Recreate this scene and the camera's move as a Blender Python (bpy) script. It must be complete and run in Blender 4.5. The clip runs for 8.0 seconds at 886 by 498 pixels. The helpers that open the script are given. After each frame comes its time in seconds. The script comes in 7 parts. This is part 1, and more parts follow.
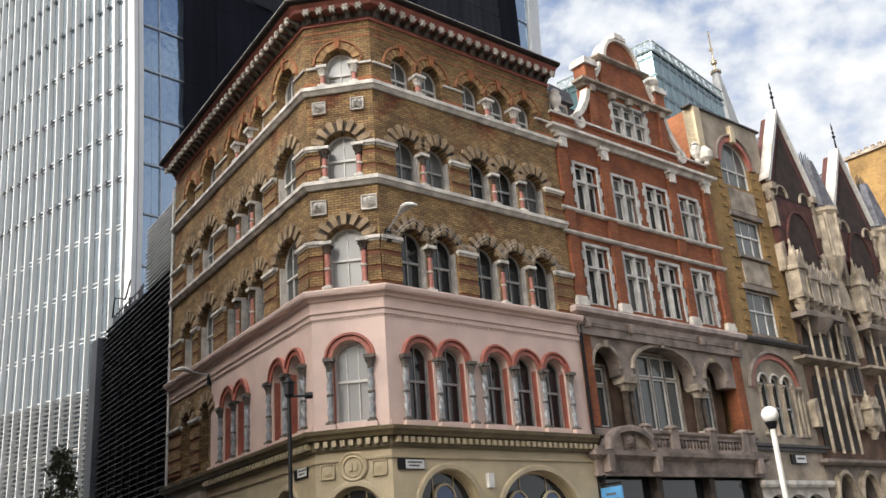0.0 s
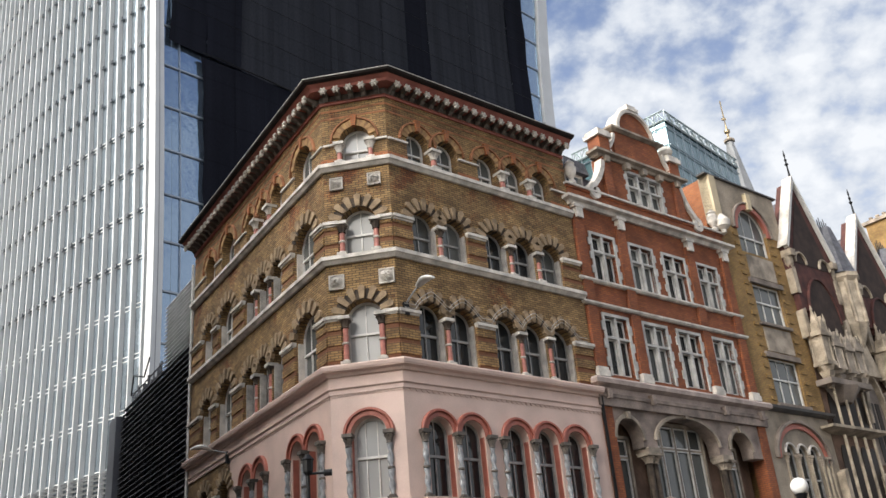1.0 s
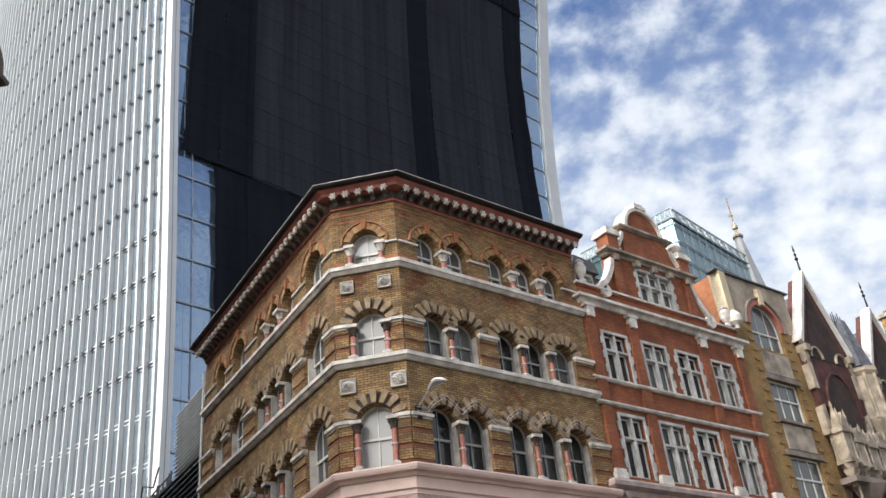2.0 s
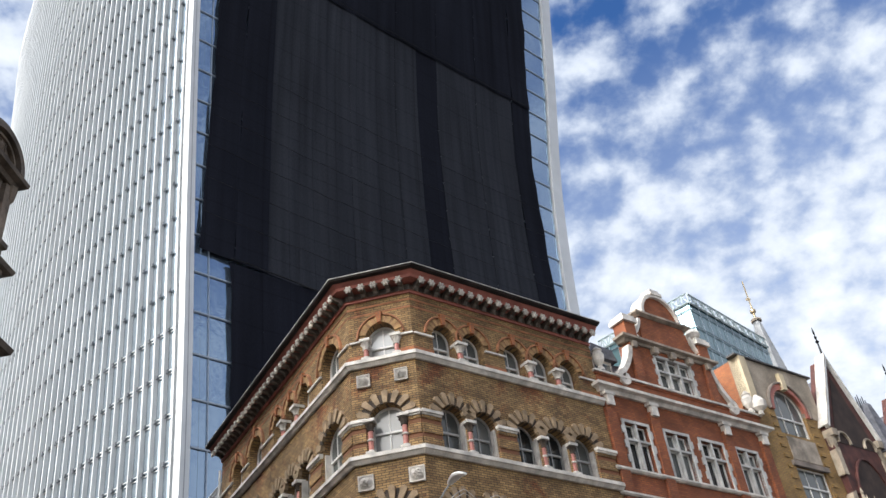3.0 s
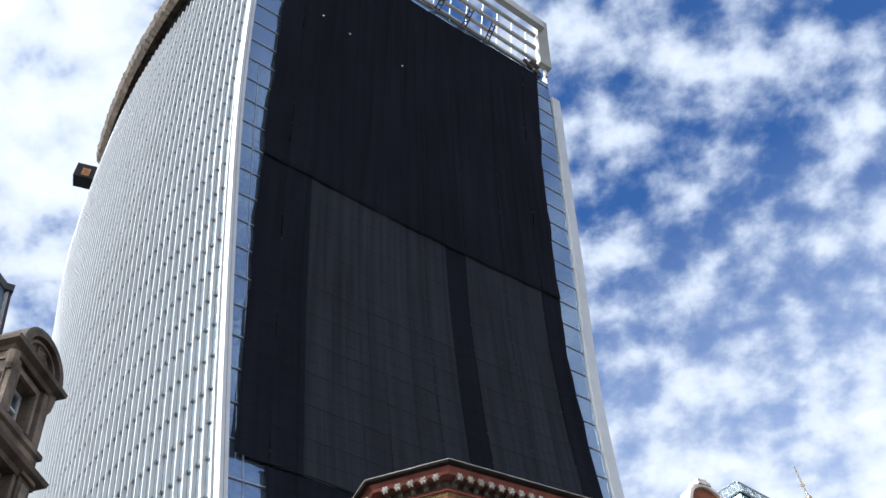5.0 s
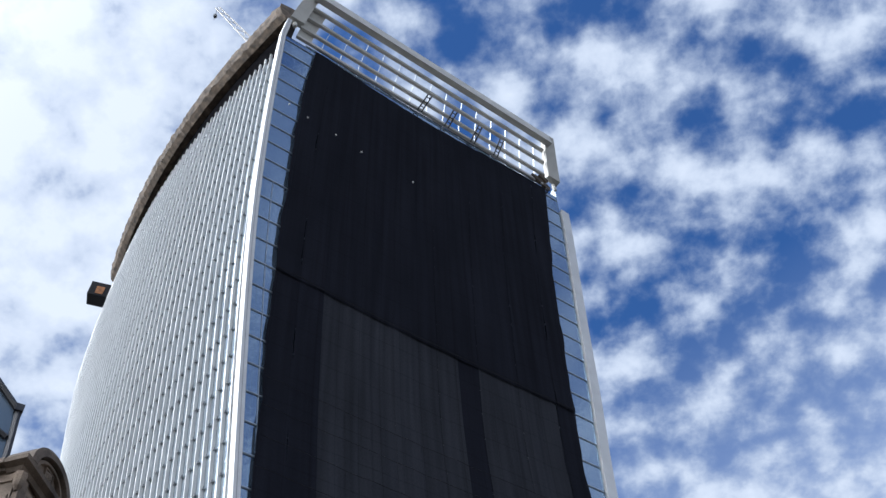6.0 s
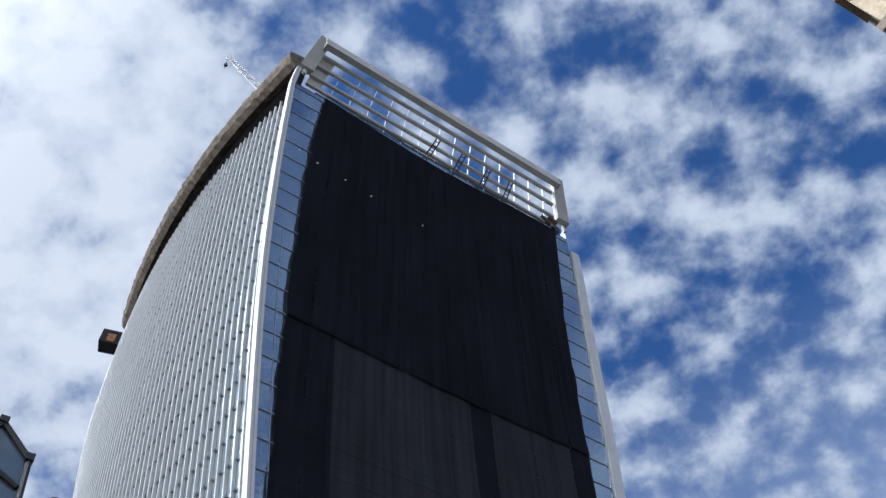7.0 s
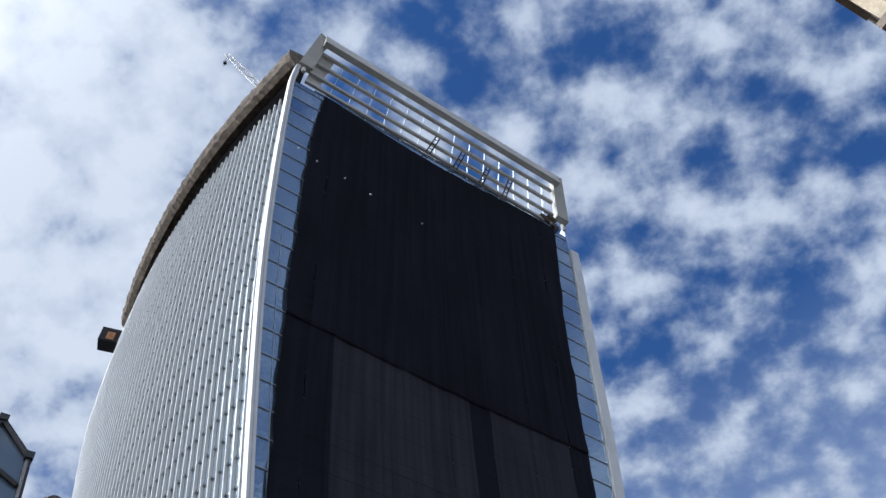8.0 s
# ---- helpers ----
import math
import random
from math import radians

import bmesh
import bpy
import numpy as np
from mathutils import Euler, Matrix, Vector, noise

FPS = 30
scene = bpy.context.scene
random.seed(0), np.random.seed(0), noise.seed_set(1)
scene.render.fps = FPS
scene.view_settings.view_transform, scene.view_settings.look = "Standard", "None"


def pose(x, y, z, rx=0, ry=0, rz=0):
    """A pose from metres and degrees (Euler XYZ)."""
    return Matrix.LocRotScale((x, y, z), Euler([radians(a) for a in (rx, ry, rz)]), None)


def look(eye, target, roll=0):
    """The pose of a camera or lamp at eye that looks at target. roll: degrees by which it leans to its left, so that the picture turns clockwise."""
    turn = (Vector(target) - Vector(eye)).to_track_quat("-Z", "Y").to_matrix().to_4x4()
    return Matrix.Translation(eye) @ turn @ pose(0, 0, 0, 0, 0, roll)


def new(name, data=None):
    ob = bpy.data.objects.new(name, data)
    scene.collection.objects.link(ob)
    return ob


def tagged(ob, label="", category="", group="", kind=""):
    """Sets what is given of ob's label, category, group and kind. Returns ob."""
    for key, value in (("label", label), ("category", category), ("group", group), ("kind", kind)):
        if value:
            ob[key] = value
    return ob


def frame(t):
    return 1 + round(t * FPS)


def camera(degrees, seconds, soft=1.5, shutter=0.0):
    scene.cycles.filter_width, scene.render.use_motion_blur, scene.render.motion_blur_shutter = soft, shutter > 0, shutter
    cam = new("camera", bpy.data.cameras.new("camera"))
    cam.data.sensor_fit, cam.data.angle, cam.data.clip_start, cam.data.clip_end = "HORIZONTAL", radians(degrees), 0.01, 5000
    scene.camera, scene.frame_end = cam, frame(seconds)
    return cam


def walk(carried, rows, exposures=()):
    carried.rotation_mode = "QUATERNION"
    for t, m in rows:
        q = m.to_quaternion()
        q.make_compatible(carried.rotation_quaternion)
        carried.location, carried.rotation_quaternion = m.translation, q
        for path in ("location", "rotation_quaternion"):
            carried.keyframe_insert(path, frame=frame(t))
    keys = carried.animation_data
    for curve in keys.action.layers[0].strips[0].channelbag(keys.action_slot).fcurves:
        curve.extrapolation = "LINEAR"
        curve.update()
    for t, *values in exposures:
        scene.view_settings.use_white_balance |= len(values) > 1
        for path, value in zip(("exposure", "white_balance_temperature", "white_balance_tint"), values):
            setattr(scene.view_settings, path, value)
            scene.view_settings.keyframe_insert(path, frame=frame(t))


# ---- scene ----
# camera on the pavement opposite, tilting up from the corner house to the tower
PATH = (
    (0.0, 0.0, 19.72, 4.22), (0.5, 0.23, 22.0, 4.5), (1.0, 1.39, 24.34, 4.7), (1.5, 2.01, 27.61, 5.1),
    (3.0, 4.07, 36.57, 6.04), (3.5, 5.27, 39.65, 6.2), (4.0, 5.91, 42.57, 6.32), (5.5, 7.81, 52.44, 6.31),
    (6.0, 8.29, 56.07, 6.28), (6.5, 8.99, 58.53, 6.17), (7.0, 9.25, 58.86, 6.13), (7.5, 9.39, 58.89, 6.18),
    (8.0, 9.24, 58.74, 6.17))
cam = camera(51.43, 8.0)
walk(cam, [(t, pose(0, 0, 1.6, 90 + p, r, y)) for t, y, p, r in PATH],
     exposures=((0.0, 0.50, 6500, 10), (1.0, 0.39, 6400, 10), (1.5, 0.43, 6300, 10), (3.5, 0.56, 6050, 10), (5.5, 0.48, 5750, 10), (6.5, 0.11, 5650, 10), (8.0, 0.02, 5650, 10)))

# ---- light ----
SUN_AZ, SUN_EL = 232.5, 42.0


def bearing(a):
    return Vector((math.sin(radians(a)), math.cos(radians(a)), 0))


def make_world():
    world = bpy.data.worlds.new("sky")
    scene.world = world
    world.use_nodes = True
    nt = world.node_tree
    nt.nodes.clear()
    N, L = nt.nodes.new, nt.links.new

    def math_node(op, a=None, b=None, clamp=False):
        m = N("ShaderNodeMath")
        m.operation, m.use_clamp = op, clamp
        for i, v in enumerate((a, b)):
            if v is None:
                continue
            if isinstance(v, (int, float)):
                m.inputs[i].default_value = v
            else:
                L(v, m.inputs[i])
        return m.outputs[0]

    sky = N("ShaderNodeTexSky")
    sky.sky_type, sky.sun_disc = "NISHITA", False
    sky.sun_elevation, sky.sun_rotation = radians(SUN_EL), radians(SUN_AZ)
    sky.air_density, sky.dust_density, sky.ozone_density = 1.0, 0.3, 2.5
    tc = N("ShaderNodeTexCoord")
    sep = N("ShaderNodeSeparateXYZ")
    L(tc.outputs["Generated"], sep.inputs[0])
    # a flat deck of cloud seen in perspective
    h = math_node("MAXIMUM", math_node("ADD", sep.outputs[2], 0.45), 0.05)
    comb = N("ShaderNodeCombineXYZ")
    L(math_node("DIVIDE", sep.outputs[0], h), comb.inputs[0])
    L(math_node("DIVIDE", sep.outputs[1], h), comb.inputs[1])

    def fbm(scale, detail, rough, dist, seed):
        n = N("ShaderNodeTexNoise")
        n.noise_dimensions = "3D"
        n.inputs["Scale"].default_value, n.inputs["Detail"].default_value = scale, detail
        n.inputs["Roughness"].default_value, n.inputs["Distortion"].default_value = rough, dist
        mp = N("ShaderNodeMapping")
        mp.inputs["Location"].default_value = (seed, seed * 0.7, seed * 1.3)
        L(comb.outputs[0], mp.inputs[0])
        L(mp.outputs[0], n.inputs["Vector"])
        return n.outputs["Fac"]

    big, cells, wisps = fbm(3.2, 3, 0.5, 0.2, 3.1), fbm(19.0, 5, 0.48, 0.0, 5.3), fbm(58.0, 5, 0.6, 0.2, 1.9)
    # broad bank of cloud to the west
    west = N("ShaderNodeVectorMath")
    west.operation = "DOT_PRODUCT"
    L(tc.outputs["Generated"], west.inputs[0])
    west.inputs[1].default_value = (-0.46, 0.26, 0.85)
    bank = math_node("MULTIPLY", math_node("SUBTRACT", west.outputs["Value"], 0.925, True), 4.0)
    low = math_node("MULTIPLY", math_node("SUBTRACT", 0.62, sep.outputs[2], True), 0.85)
    dens = math_node("ADD", math_node("MULTIPLY", big, 0.14), math_node("MULTIPLY", cells, 0.80))
    dens = math_node("ADD", dens, math_node("MULTIPLY", wisps, 0.20))
    dens = math_node("ADD", math_node("ADD", dens, bank), low)
    ramp = N("ShaderNodeValToRGB")
    ramp.color_ramp.interpolation = "EASE"
    ramp.color_ramp.elements[0].position, ramp.color_ramp.elements[1].position = 0.435, 0.72
    L(dens, ramp.inputs[0])
    shade = N("ShaderNodeValToRGB")
    shade.color_ramp.elements[0].position, shade.color_ramp.elements[1].position = 0.50, 0.84
    shade.color_ramp.elements[0].color = (0.50, 0.575, 0.70, 1)
    shade.color_ramp.elements[1].color = (0.97, 0.99, 1.02, 1)
    L(dens, shade.inputs[0])
    blue = N("ShaderNodeMix")
    blue.data_type, blue.blend_type = "RGBA", "MULTIPLY"
    blue.inputs[0].default_value = 1.0
    L(sky.outputs[0], blue.inputs[6])
    blue.inputs[7].default_value = (0.070, 0.107, 0.152, 1)
    mix = N("ShaderNodeMix")
    mix.data_type = "RGBA"
    haze = N("ShaderNodeMix")
    haze.data_type = "RGBA"
    thick = math_node("MULTIPLY", math_node("SUBTRACT", 0.74, sep.outputs[2], True), 1.5, True)
    L(thick, haze.inputs[0])
    L(blue.outputs[2], haze.inputs[6])
    haze.inputs[7].default_value = (0.90, 0.97, 1.08, 1)
    L(ramp.outputs[0], mix.inputs[0])
    L(haze.outputs[2], mix.inputs[6])
    # cloud scatters forward: it brightens smoothly towards the sun
    sd = bearing(SUN_AZ) * math.cos(radians(SUN_EL)) + Vector((0, 0, math.sin(radians(SUN_EL))))
    aim = N("ShaderNodeVectorMath")
    aim.operation = "DOT_PRODUCT"
    L(tc.outputs["Generated"], aim.inputs[0])
    aim.inputs[1].default_value = sd
    near = math_node("MAXIMUM", aim.outputs["Value"], 0.0)
    glow = math_node("ADD", math_node("MULTIPLY", math_node("POWER", near, 15.0), 54.0), 0.0)
    lit = N("ShaderNodeVectorMath")
    lit.operation = "SCALE"
    L(shade.outputs[0], lit.inputs[0])
    L(glow, lit.inputs["Scale"])
    warm = N("ShaderNodeVectorMath")
    warm.operation = "MULTIPLY_ADD"
    L(lit.outputs[0], warm.inputs[0])
    warm.inputs[1].default_value = (1.0, 0.89, 0.74)
    L(shade.outputs[0], warm.inputs[2])
    L(warm.outputs[0], mix.inputs[7])
    bg = N("ShaderNodeBackground")
    L(mix.outputs[2], bg.inputs[0])
    bg.inputs[1].default_value = 0.74
    out = N("ShaderNodeOutputWorld")
    L(bg.outputs[0], out.inputs[0])


make_world()
sun_data = bpy.data.lights.new("sun", "SUN")
sun_data.energy, sun_data.angle, sun_data.color = 1.0, radians(1.0), (1.0, 0.95, 0.87)
sun = new("sun", sun_data)
sun.matrix_world = look(bearing(SUN_AZ) * 200 + Vector((0, 0, 200 * math.tan(radians(SUN_EL)))), (0, 0, 0))


# ---- materials ----
def material(name, base, rough=0.8, metal=0.0, var=0.25, scale=3.0, grain=60.0, bump=0.15, tint=None, spec=0.5):
    """Paint, stone or plaster: two scales of variation and a fine relief."""
    m = bpy.data.materials.new(name)
    m.use_nodes = True
    nt = m.node_tree
    N, L = nt.nodes.new, nt.links.new
    bs = nt.nodes["Principled BSDF"]
    bs.inputs["Roughness"].default_value, bs.inputs["Metallic"].default_value = rough, metal
    bs.inputs["Specular IOR Level"].default_value = spec
    tc, info = N("ShaderNodeTexCoord"), N("ShaderNodeObjectInfo")
    n1, n2 = N("ShaderNodeTexNoise"), N("ShaderNodeTexNoise")
    n1.inputs["Scale"].default_value, n1.inputs["Detail"].default_value = scale, 6
    n2.inputs["Scale"].default_value, n2.inputs["Detail"].default_value = grain, 3
    add = N("ShaderNodeVectorMath")
    L(tc.outputs["Object"], add.inputs[0])
    L(info.outputs["Random"], add.inputs[1])
    L(add.outputs[0], n1.inputs["Vector"])
    L(tc.outputs["Object"], n2.inputs["Vector"])
    ramp = N("ShaderNodeValToRGB")
    dark = tint or tuple(c * (1 - 1.6 * var) for c in base)
    lite = tuple(min(0.95, c * (1 + 0.5 * var)) for c in base)
    ramp.color_ramp.elements[0].position, ramp.color_ramp.elements[1].position = 0.33, 0.66
    ramp.color_ramp.elements[0].color, ramp.color_ramp.elements[1].color = (*dark, 1), (*lite, 1)
    L(n1.outputs["Fac"], ramp.inputs[0])
    mx = N("ShaderNodeMix")
    mx.data_type, mx.blend_type = "RGBA", "OVERLAY"
    mx.inputs[0].default_value = min(0.6, var * 1.3)
    L(ramp.outputs[0], mx.inputs[6])
    L(n2.outputs["Fac"], mx.inputs[7])
    L(mx.outputs[2], bs.inputs["Base Color"])
    if bump:
        b = N("ShaderNodeBump")
        b.inputs["Strength"].default_value, b.inputs["Distance"].default_value = bump, 0.02
        L(n2.outputs["Fac"], b.inputs["Height"])
        L(b.outputs[0], bs.inputs["Normal"])
    return m


def brick_material(name, one, two, mortar, soot=0.45, band=None, patch=None):
    """Brickwork at 225 x 75 mm in the plane of a facade (x along, z up), stained and sooty in patches."""
    m = bpy.data.materials.new(name)
    m.use_nodes = True
    nt = m.node_tree
    N, L = nt.nodes.new, nt.links.new
    bs = nt.nodes["Principled BSDF"]
    bs.inputs["Roughness"].default_value = 0.9
    tc = N("ShaderNodeTexCoord")
    sep, comb = N("ShaderNodeSeparateXYZ"), N("ShaderNodeCombineXYZ")
    L(tc.outputs["Object"], sep.inputs[0])
    ad = N("ShaderNodeMath")
    L(sep.outputs[0], ad.inputs[0])
    L(sep.outputs[1], ad.inputs[1])
    L(ad.outputs[0], comb.inputs[0])
    L(sep.outputs[2], comb.inputs[1])
    br = N("ShaderNodeTexBrick")
    br.inputs["Scale"].default_value = 1.0
    br.inputs["Brick Width"].default_value, br.inputs["Row Height"].default_value = 0.225, 0.076
    br.inputs["Mortar Size"].default_value, br.inputs["Mortar Smooth"].default_value = 0.011, 0.2
    br.inputs["Bias"].default_value = -0.1
    br.inputs["Color1"].default_value, br.inputs["Color2"].default_value = (*one, 1), (*two, 1)
    br.inputs["Mortar"].default_value = (*mortar, 1)
    L(comb.outputs[0], br.inputs["Vector"])
    n1, n2 = N("ShaderNodeTexNoise"), N("ShaderNodeTexNoise")
    n1.inputs["Scale"].default_value, n1.inputs["Detail"].default_value = 0.9, 8
    n1.inputs["Roughness"].default_value = 0.65
    n2.inputs["Scale"].default_value, n2.inputs["Detail"].default_value = 40, 2
    L(tc.outputs["Object"], n1.inputs["Vector"])
    L(tc.outputs["Object"], n2.inputs["Vector"])
    ramp = N("ShaderNodeValToRGB")
    ramp.color_ramp.elements[0].position, ramp.color_ramp.elements[1].position = 0.36, 0.62
    g = 1 - soot
    ramp.color_ramp.elements[0].color, ramp.color_ramp.elements[1].color = (g, g * 0.97, g * 0.92, 1), (1.1, 1.08, 1.05, 1)
    L(n1.outputs["Fac"], ramp.inputs[0])
    mx = N("ShaderNodeMix")
    mx.data_type, mx.blend_type = "RGBA", "MULTIPLY"
    mx.inputs[0].default_value = 1.0
    L(br.outputs["Color"], mx.inputs[6])
    L(ramp.outputs[0], mx.inputs[7])
    last = mx.outputs[2]
    if patch:  # repairs and weathered areas in a redder brick
        n3, pr, mp = N("ShaderNodeTexNoise"), N("ShaderNodeValToRGB"), N("ShaderNodeMix")
        n3.inputs["Scale"].default_value, n3.inputs["Detail"].default_value = 0.55, 9
        n3.inputs["Roughness"].default_value = 0.75
        L(tc.outputs["Object"], n3.inputs["Vector"])
        pr.color_ramp.elements[0].position, pr.color_ramp.elements[1].position = 0.54, 0.62
        L(n3.outputs["Fac"], pr.inputs[0])
        mp.data_type, mp.blend_type = "RGBA", "MULTIPLY"
        L(pr.outputs[0], mp.inputs[0])
        L(last, mp.inputs[6])
        mp.inputs[7].default_value = (*patch, 1)
        last = mp.outputs[2]
    if band:  # polychrome courses of another brick, every so many metres
        color, period, width = band
        md = N("ShaderNodeMath")
        md.operation = "PINGPONG"
        md.inputs[1].default_value = period / 2
        L(sep.outputs[2], md.inputs[0])
        lt = N("ShaderNodeMath")
        lt.operation = "LESS_THAN"
        lt.inputs[1].default_value = width / 2
        L(md.outputs[0], lt.inputs[0])
        ml = N("ShaderNodeMath")
        ml.operation = "MULTIPLY"
        ml.inputs[1].default_value = 0.75
        L(lt.outputs[0], ml.inputs[0])
        mb = N("ShaderNodeMix")
        mb.data_type = "RGBA"
        L(ml.outputs[0], mb.inputs[0])
        L(last, mb.inputs[6])
        mb.inputs[7].default_value = (*color, 1)
        last = mb.outputs[2]
    L(last, bs.inputs["Base Color"])
    hs = N("ShaderNodeMath")
    hs.operation = "MULTIPLY_ADD"
    hs.inputs[1].default_value = 0.35
    L(n2.outputs["Fac"], hs.inputs[0])
    inv = N("ShaderNodeMath")
    inv.operation = "SUBTRACT"
    inv.inputs[0].default_value = 1.0
    L(br.outputs["Fac"], inv.inputs[1])
    L(inv.outputs[0], hs.inputs[2])
    b = N("ShaderNodeBump")
    b.inputs["Strength"].default_value, b.inputs["Distance"].default_value = 0.5, 0.012
    L(hs.outputs[0], b.inputs["Height"])
    L(b.outputs[0], bs.inputs["Normal"])
    return m


def glass_material(name, base, rough=0.06, spec=0.5, wave=0.02, metal=0.0):
    """Window glass over a dim room: a dark body under a clear, slightly wavy reflection."""
    m = bpy.data.materials.new(name)
    m.use_nodes = True
    nt = m.node_tree
    N, L = nt.nodes.new, nt.links.new
    bs = nt.nodes["Principled BSDF"]
    bs.inputs["Roughness"].default_value, bs.inputs["IOR"].default_value = rough, 1.52
    bs.inputs["Metallic"].default_value = metal
    bs.inputs["Specular IOR Level"].default_value = spec
    tc, n = N("ShaderNodeTexCoord"), N("ShaderNodeTexNoise")
    n.inputs["Scale"].default_value, n.inputs["Detail"].default_value = 1.7, 2
    L(tc.outputs["Object"], n.inputs["Vector"])
    info = N("ShaderNodeObjectInfo")
    mx = N("ShaderNodeMix")
    mx.data_type = "RGBA"
    L(info.outputs["Random"], mx.inputs[0])
    mx.inputs[6].default_value, mx.inputs[7].default_value = (*[c * 0.7 for c in base], 1), (*[c * 1.3 for c in base], 1)
    L(mx.outputs[2], bs.inputs["Base Color"])
    b = N("ShaderNodeBump")
    b.inputs["Strength"].default_value, b.inputs["Distance"].default_value = 0.25, wave
    L(n.outputs["Fac"], b.inputs["Height"])
    L(b.outputs[0], bs.inputs["Normal"])
    return m


YELLOW = brick_material("yellow_stock_brick", (0.40, 0.255, 0.105), (0.21, 0.12, 0.05), (0.085, 0.062, 0.04), 0.55, None, (0.74, 0.44, 0.36))
BANDED = brick_material("banded_brick", (0.40, 0.25, 0.10), (0.22, 0.12, 0.05), (0.085, 0.062, 0.04), 0.45,
                        ((0.17, 0.06, 0.032), 0.46, 0.16))
ORANGE = brick_material("orange_brick", (0.44, 0.155, 0.055), (0.33, 0.105, 0.04), (0.22, 0.13, 0.08), 0.35)
RED = brick_material("red_brick", (0.33, 0.105, 0.036), (0.225, 0.062, 0.026), (0.15, 0.065, 0.04), 0.35)
OCHRE = brick_material("ochre_brick", (0.38, 0.235, 0.075), (0.29, 0.165, 0.055), (0.20, 0.14, 0.08), 0.4)
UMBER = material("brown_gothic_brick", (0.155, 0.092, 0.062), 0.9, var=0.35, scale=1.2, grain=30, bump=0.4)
PINK = material("pink_painted_render", (0.68, 0.505, 0.43), 0.6, var=0.10, scale=0.9, grain=25, bump=0.06)
SALMON = material("salmon_paint", (0.40, 0.125, 0.085), 0.55, var=0.15, scale=2.5, grain=30, bump=0.06)
CREAM = material("cream_paint", (0.54, 0.44, 0.28), 0.55, var=0.14, scale=1.0, grain=25, bump=0.06)
OLIVE = material("olive_paint", (0.16, 0.12, 0.06), 0.5, var=0.2, scale=2, grain=30, bump=0.05)
WHITE = material("white_painted_stone", (0.66, 0.61, 0.54), 0.65, var=0.26, scale=2.2, grain=35, bump=0.15)
PAINT = material("white_window_paint", (0.68, 0.665, 0.625), 0.45, var=0.10, scale=5, grain=50, bump=0.03)
STONE = material("weathered_stone", (0.36, 0.30, 0.235), 0.85, var=0.35, scale=1.6, grain=30, bump=0.3)
VOUSSOIR = material("buff_voussoir_stone", (0.33, 0.235, 0.14), 0.85, var=0.3, scale=3, grain=35, bump=0.25)
SOOT = material("sooty_stone", (0.075, 0.055, 0.040), 0.9, var=0.4, scale=4, grain=35, bump=0.3)
TERRACOTTA = material("pink_granite", (0.44, 0.165, 0.125), 0.4, var=0.2, scale=9, grain=90, bump=0.05)
GREYSHAFT = material("grey_marble_shaft", (0.34, 0.35, 0.36), 0.45, var=0.3, scale=5, grain=50, bump=0.08)
FRIEZE = material("red_frieze_paint", (0.34, 0.115, 0.085), 0.7, var=0.2, scale=2, grain=30, bump=0.1)
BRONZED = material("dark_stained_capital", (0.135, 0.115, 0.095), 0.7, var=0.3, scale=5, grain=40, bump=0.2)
JAMB = material("pale_grey_jamb_stone", (0.46, 0.43, 0.39), 0.75, var=0.25, scale=3, grain=30, bump=0.15)
LEAD = material("dark_lead", (0.055, 0.050, 0.048), 0.55, var=0.3, scale=2, grain=30, bump=0.15)
SLATE = material("grey_slate", (0.10, 0.10, 0.115), 0.6, var=0.35, scale=4, grain=20, bump=0.25)
PANE = glass_material("dark_window_glass", (0.016, 0.019, 0.021))
BLIND = material("white_blind", (0.62, 0.62, 0.60), 0.7, var=0.08, scale=1.5, grain=40, bump=0.02)
BLACK = material("black_iron", (0.010, 0.010, 0.011), 0.5, var=0.3, scale=6, grain=60, bump=0.05, spec=0.2)
# near-black that paints the shade of deep gaps, without any sheen
CORE = material("black_gap_shade", (0.006, 0.006, 0.007), 1.0, var=0.3, scale=1, grain=10, bump=0.1, spec=0.0)
ASPHALT = material("asphalt", (0.05, 0.05, 0.052), 0.9, var=0.25, scale=0.6, grain=90, bump=0.4)
PAVING = material("paving_stone", (0.28, 0.26, 0.24), 0.85, var=0.2, scale=0.8, grain=50, bump=0.2)


# ---- mesh tools ----
def part(name, bm, mat, parent=None, label="", m=None, kind=""):
    me = bpy.data.meshes.new(name)
    bmesh.ops.recalc_face_normals(bm, faces=bm.faces)
    bm.to_mesh(me)
    bm.free()
    for mm in mat if isinstance(mat, (list, tuple)) else (mat,):
        me.materials.append(mm)
    return again(name, me, parent, label, m, kind)


def again(name, me, parent=None, label="", m=None, kind=""):
    """One more object on a mesh, under its thing; m is its pose in the world or None for the parent's own frame."""
    ob = new(name, me)
    if parent is not None:
        ob.parent = parent
        if m is not None:
            w = Matrix.Identity(4)
            p = parent
            while p is not None:
                w = p.matrix_basis @ w
                p = p.parent
            ob.matrix_basis = w.inverted() @ m
    elif m is not None:
        ob.matrix_basis = m
    return tagged(ob, label, "", "", kind)


def thing(name, m, label, category, group="", kind=""):
    ob = new(name)
    ob.empty_display_size = 0.3
    ob.matrix_basis = m
    return tagged(ob, label, category, group, kind)


def box(bm, x0, x1, y0, y1, z0, z1):
    v = [bm.verts.new((x, y, z)) for x in (x0, x1) for y in (y0, y1) for z in (z0, z1)]
    for q in ((0, 1, 3, 2), (4, 6, 7, 5), (0, 4, 5, 1), (2, 3, 7, 6), (0, 2, 6, 4), (1, 5, 7, 3)):
        bm.faces.new([v[i] for i in q])
    return bm


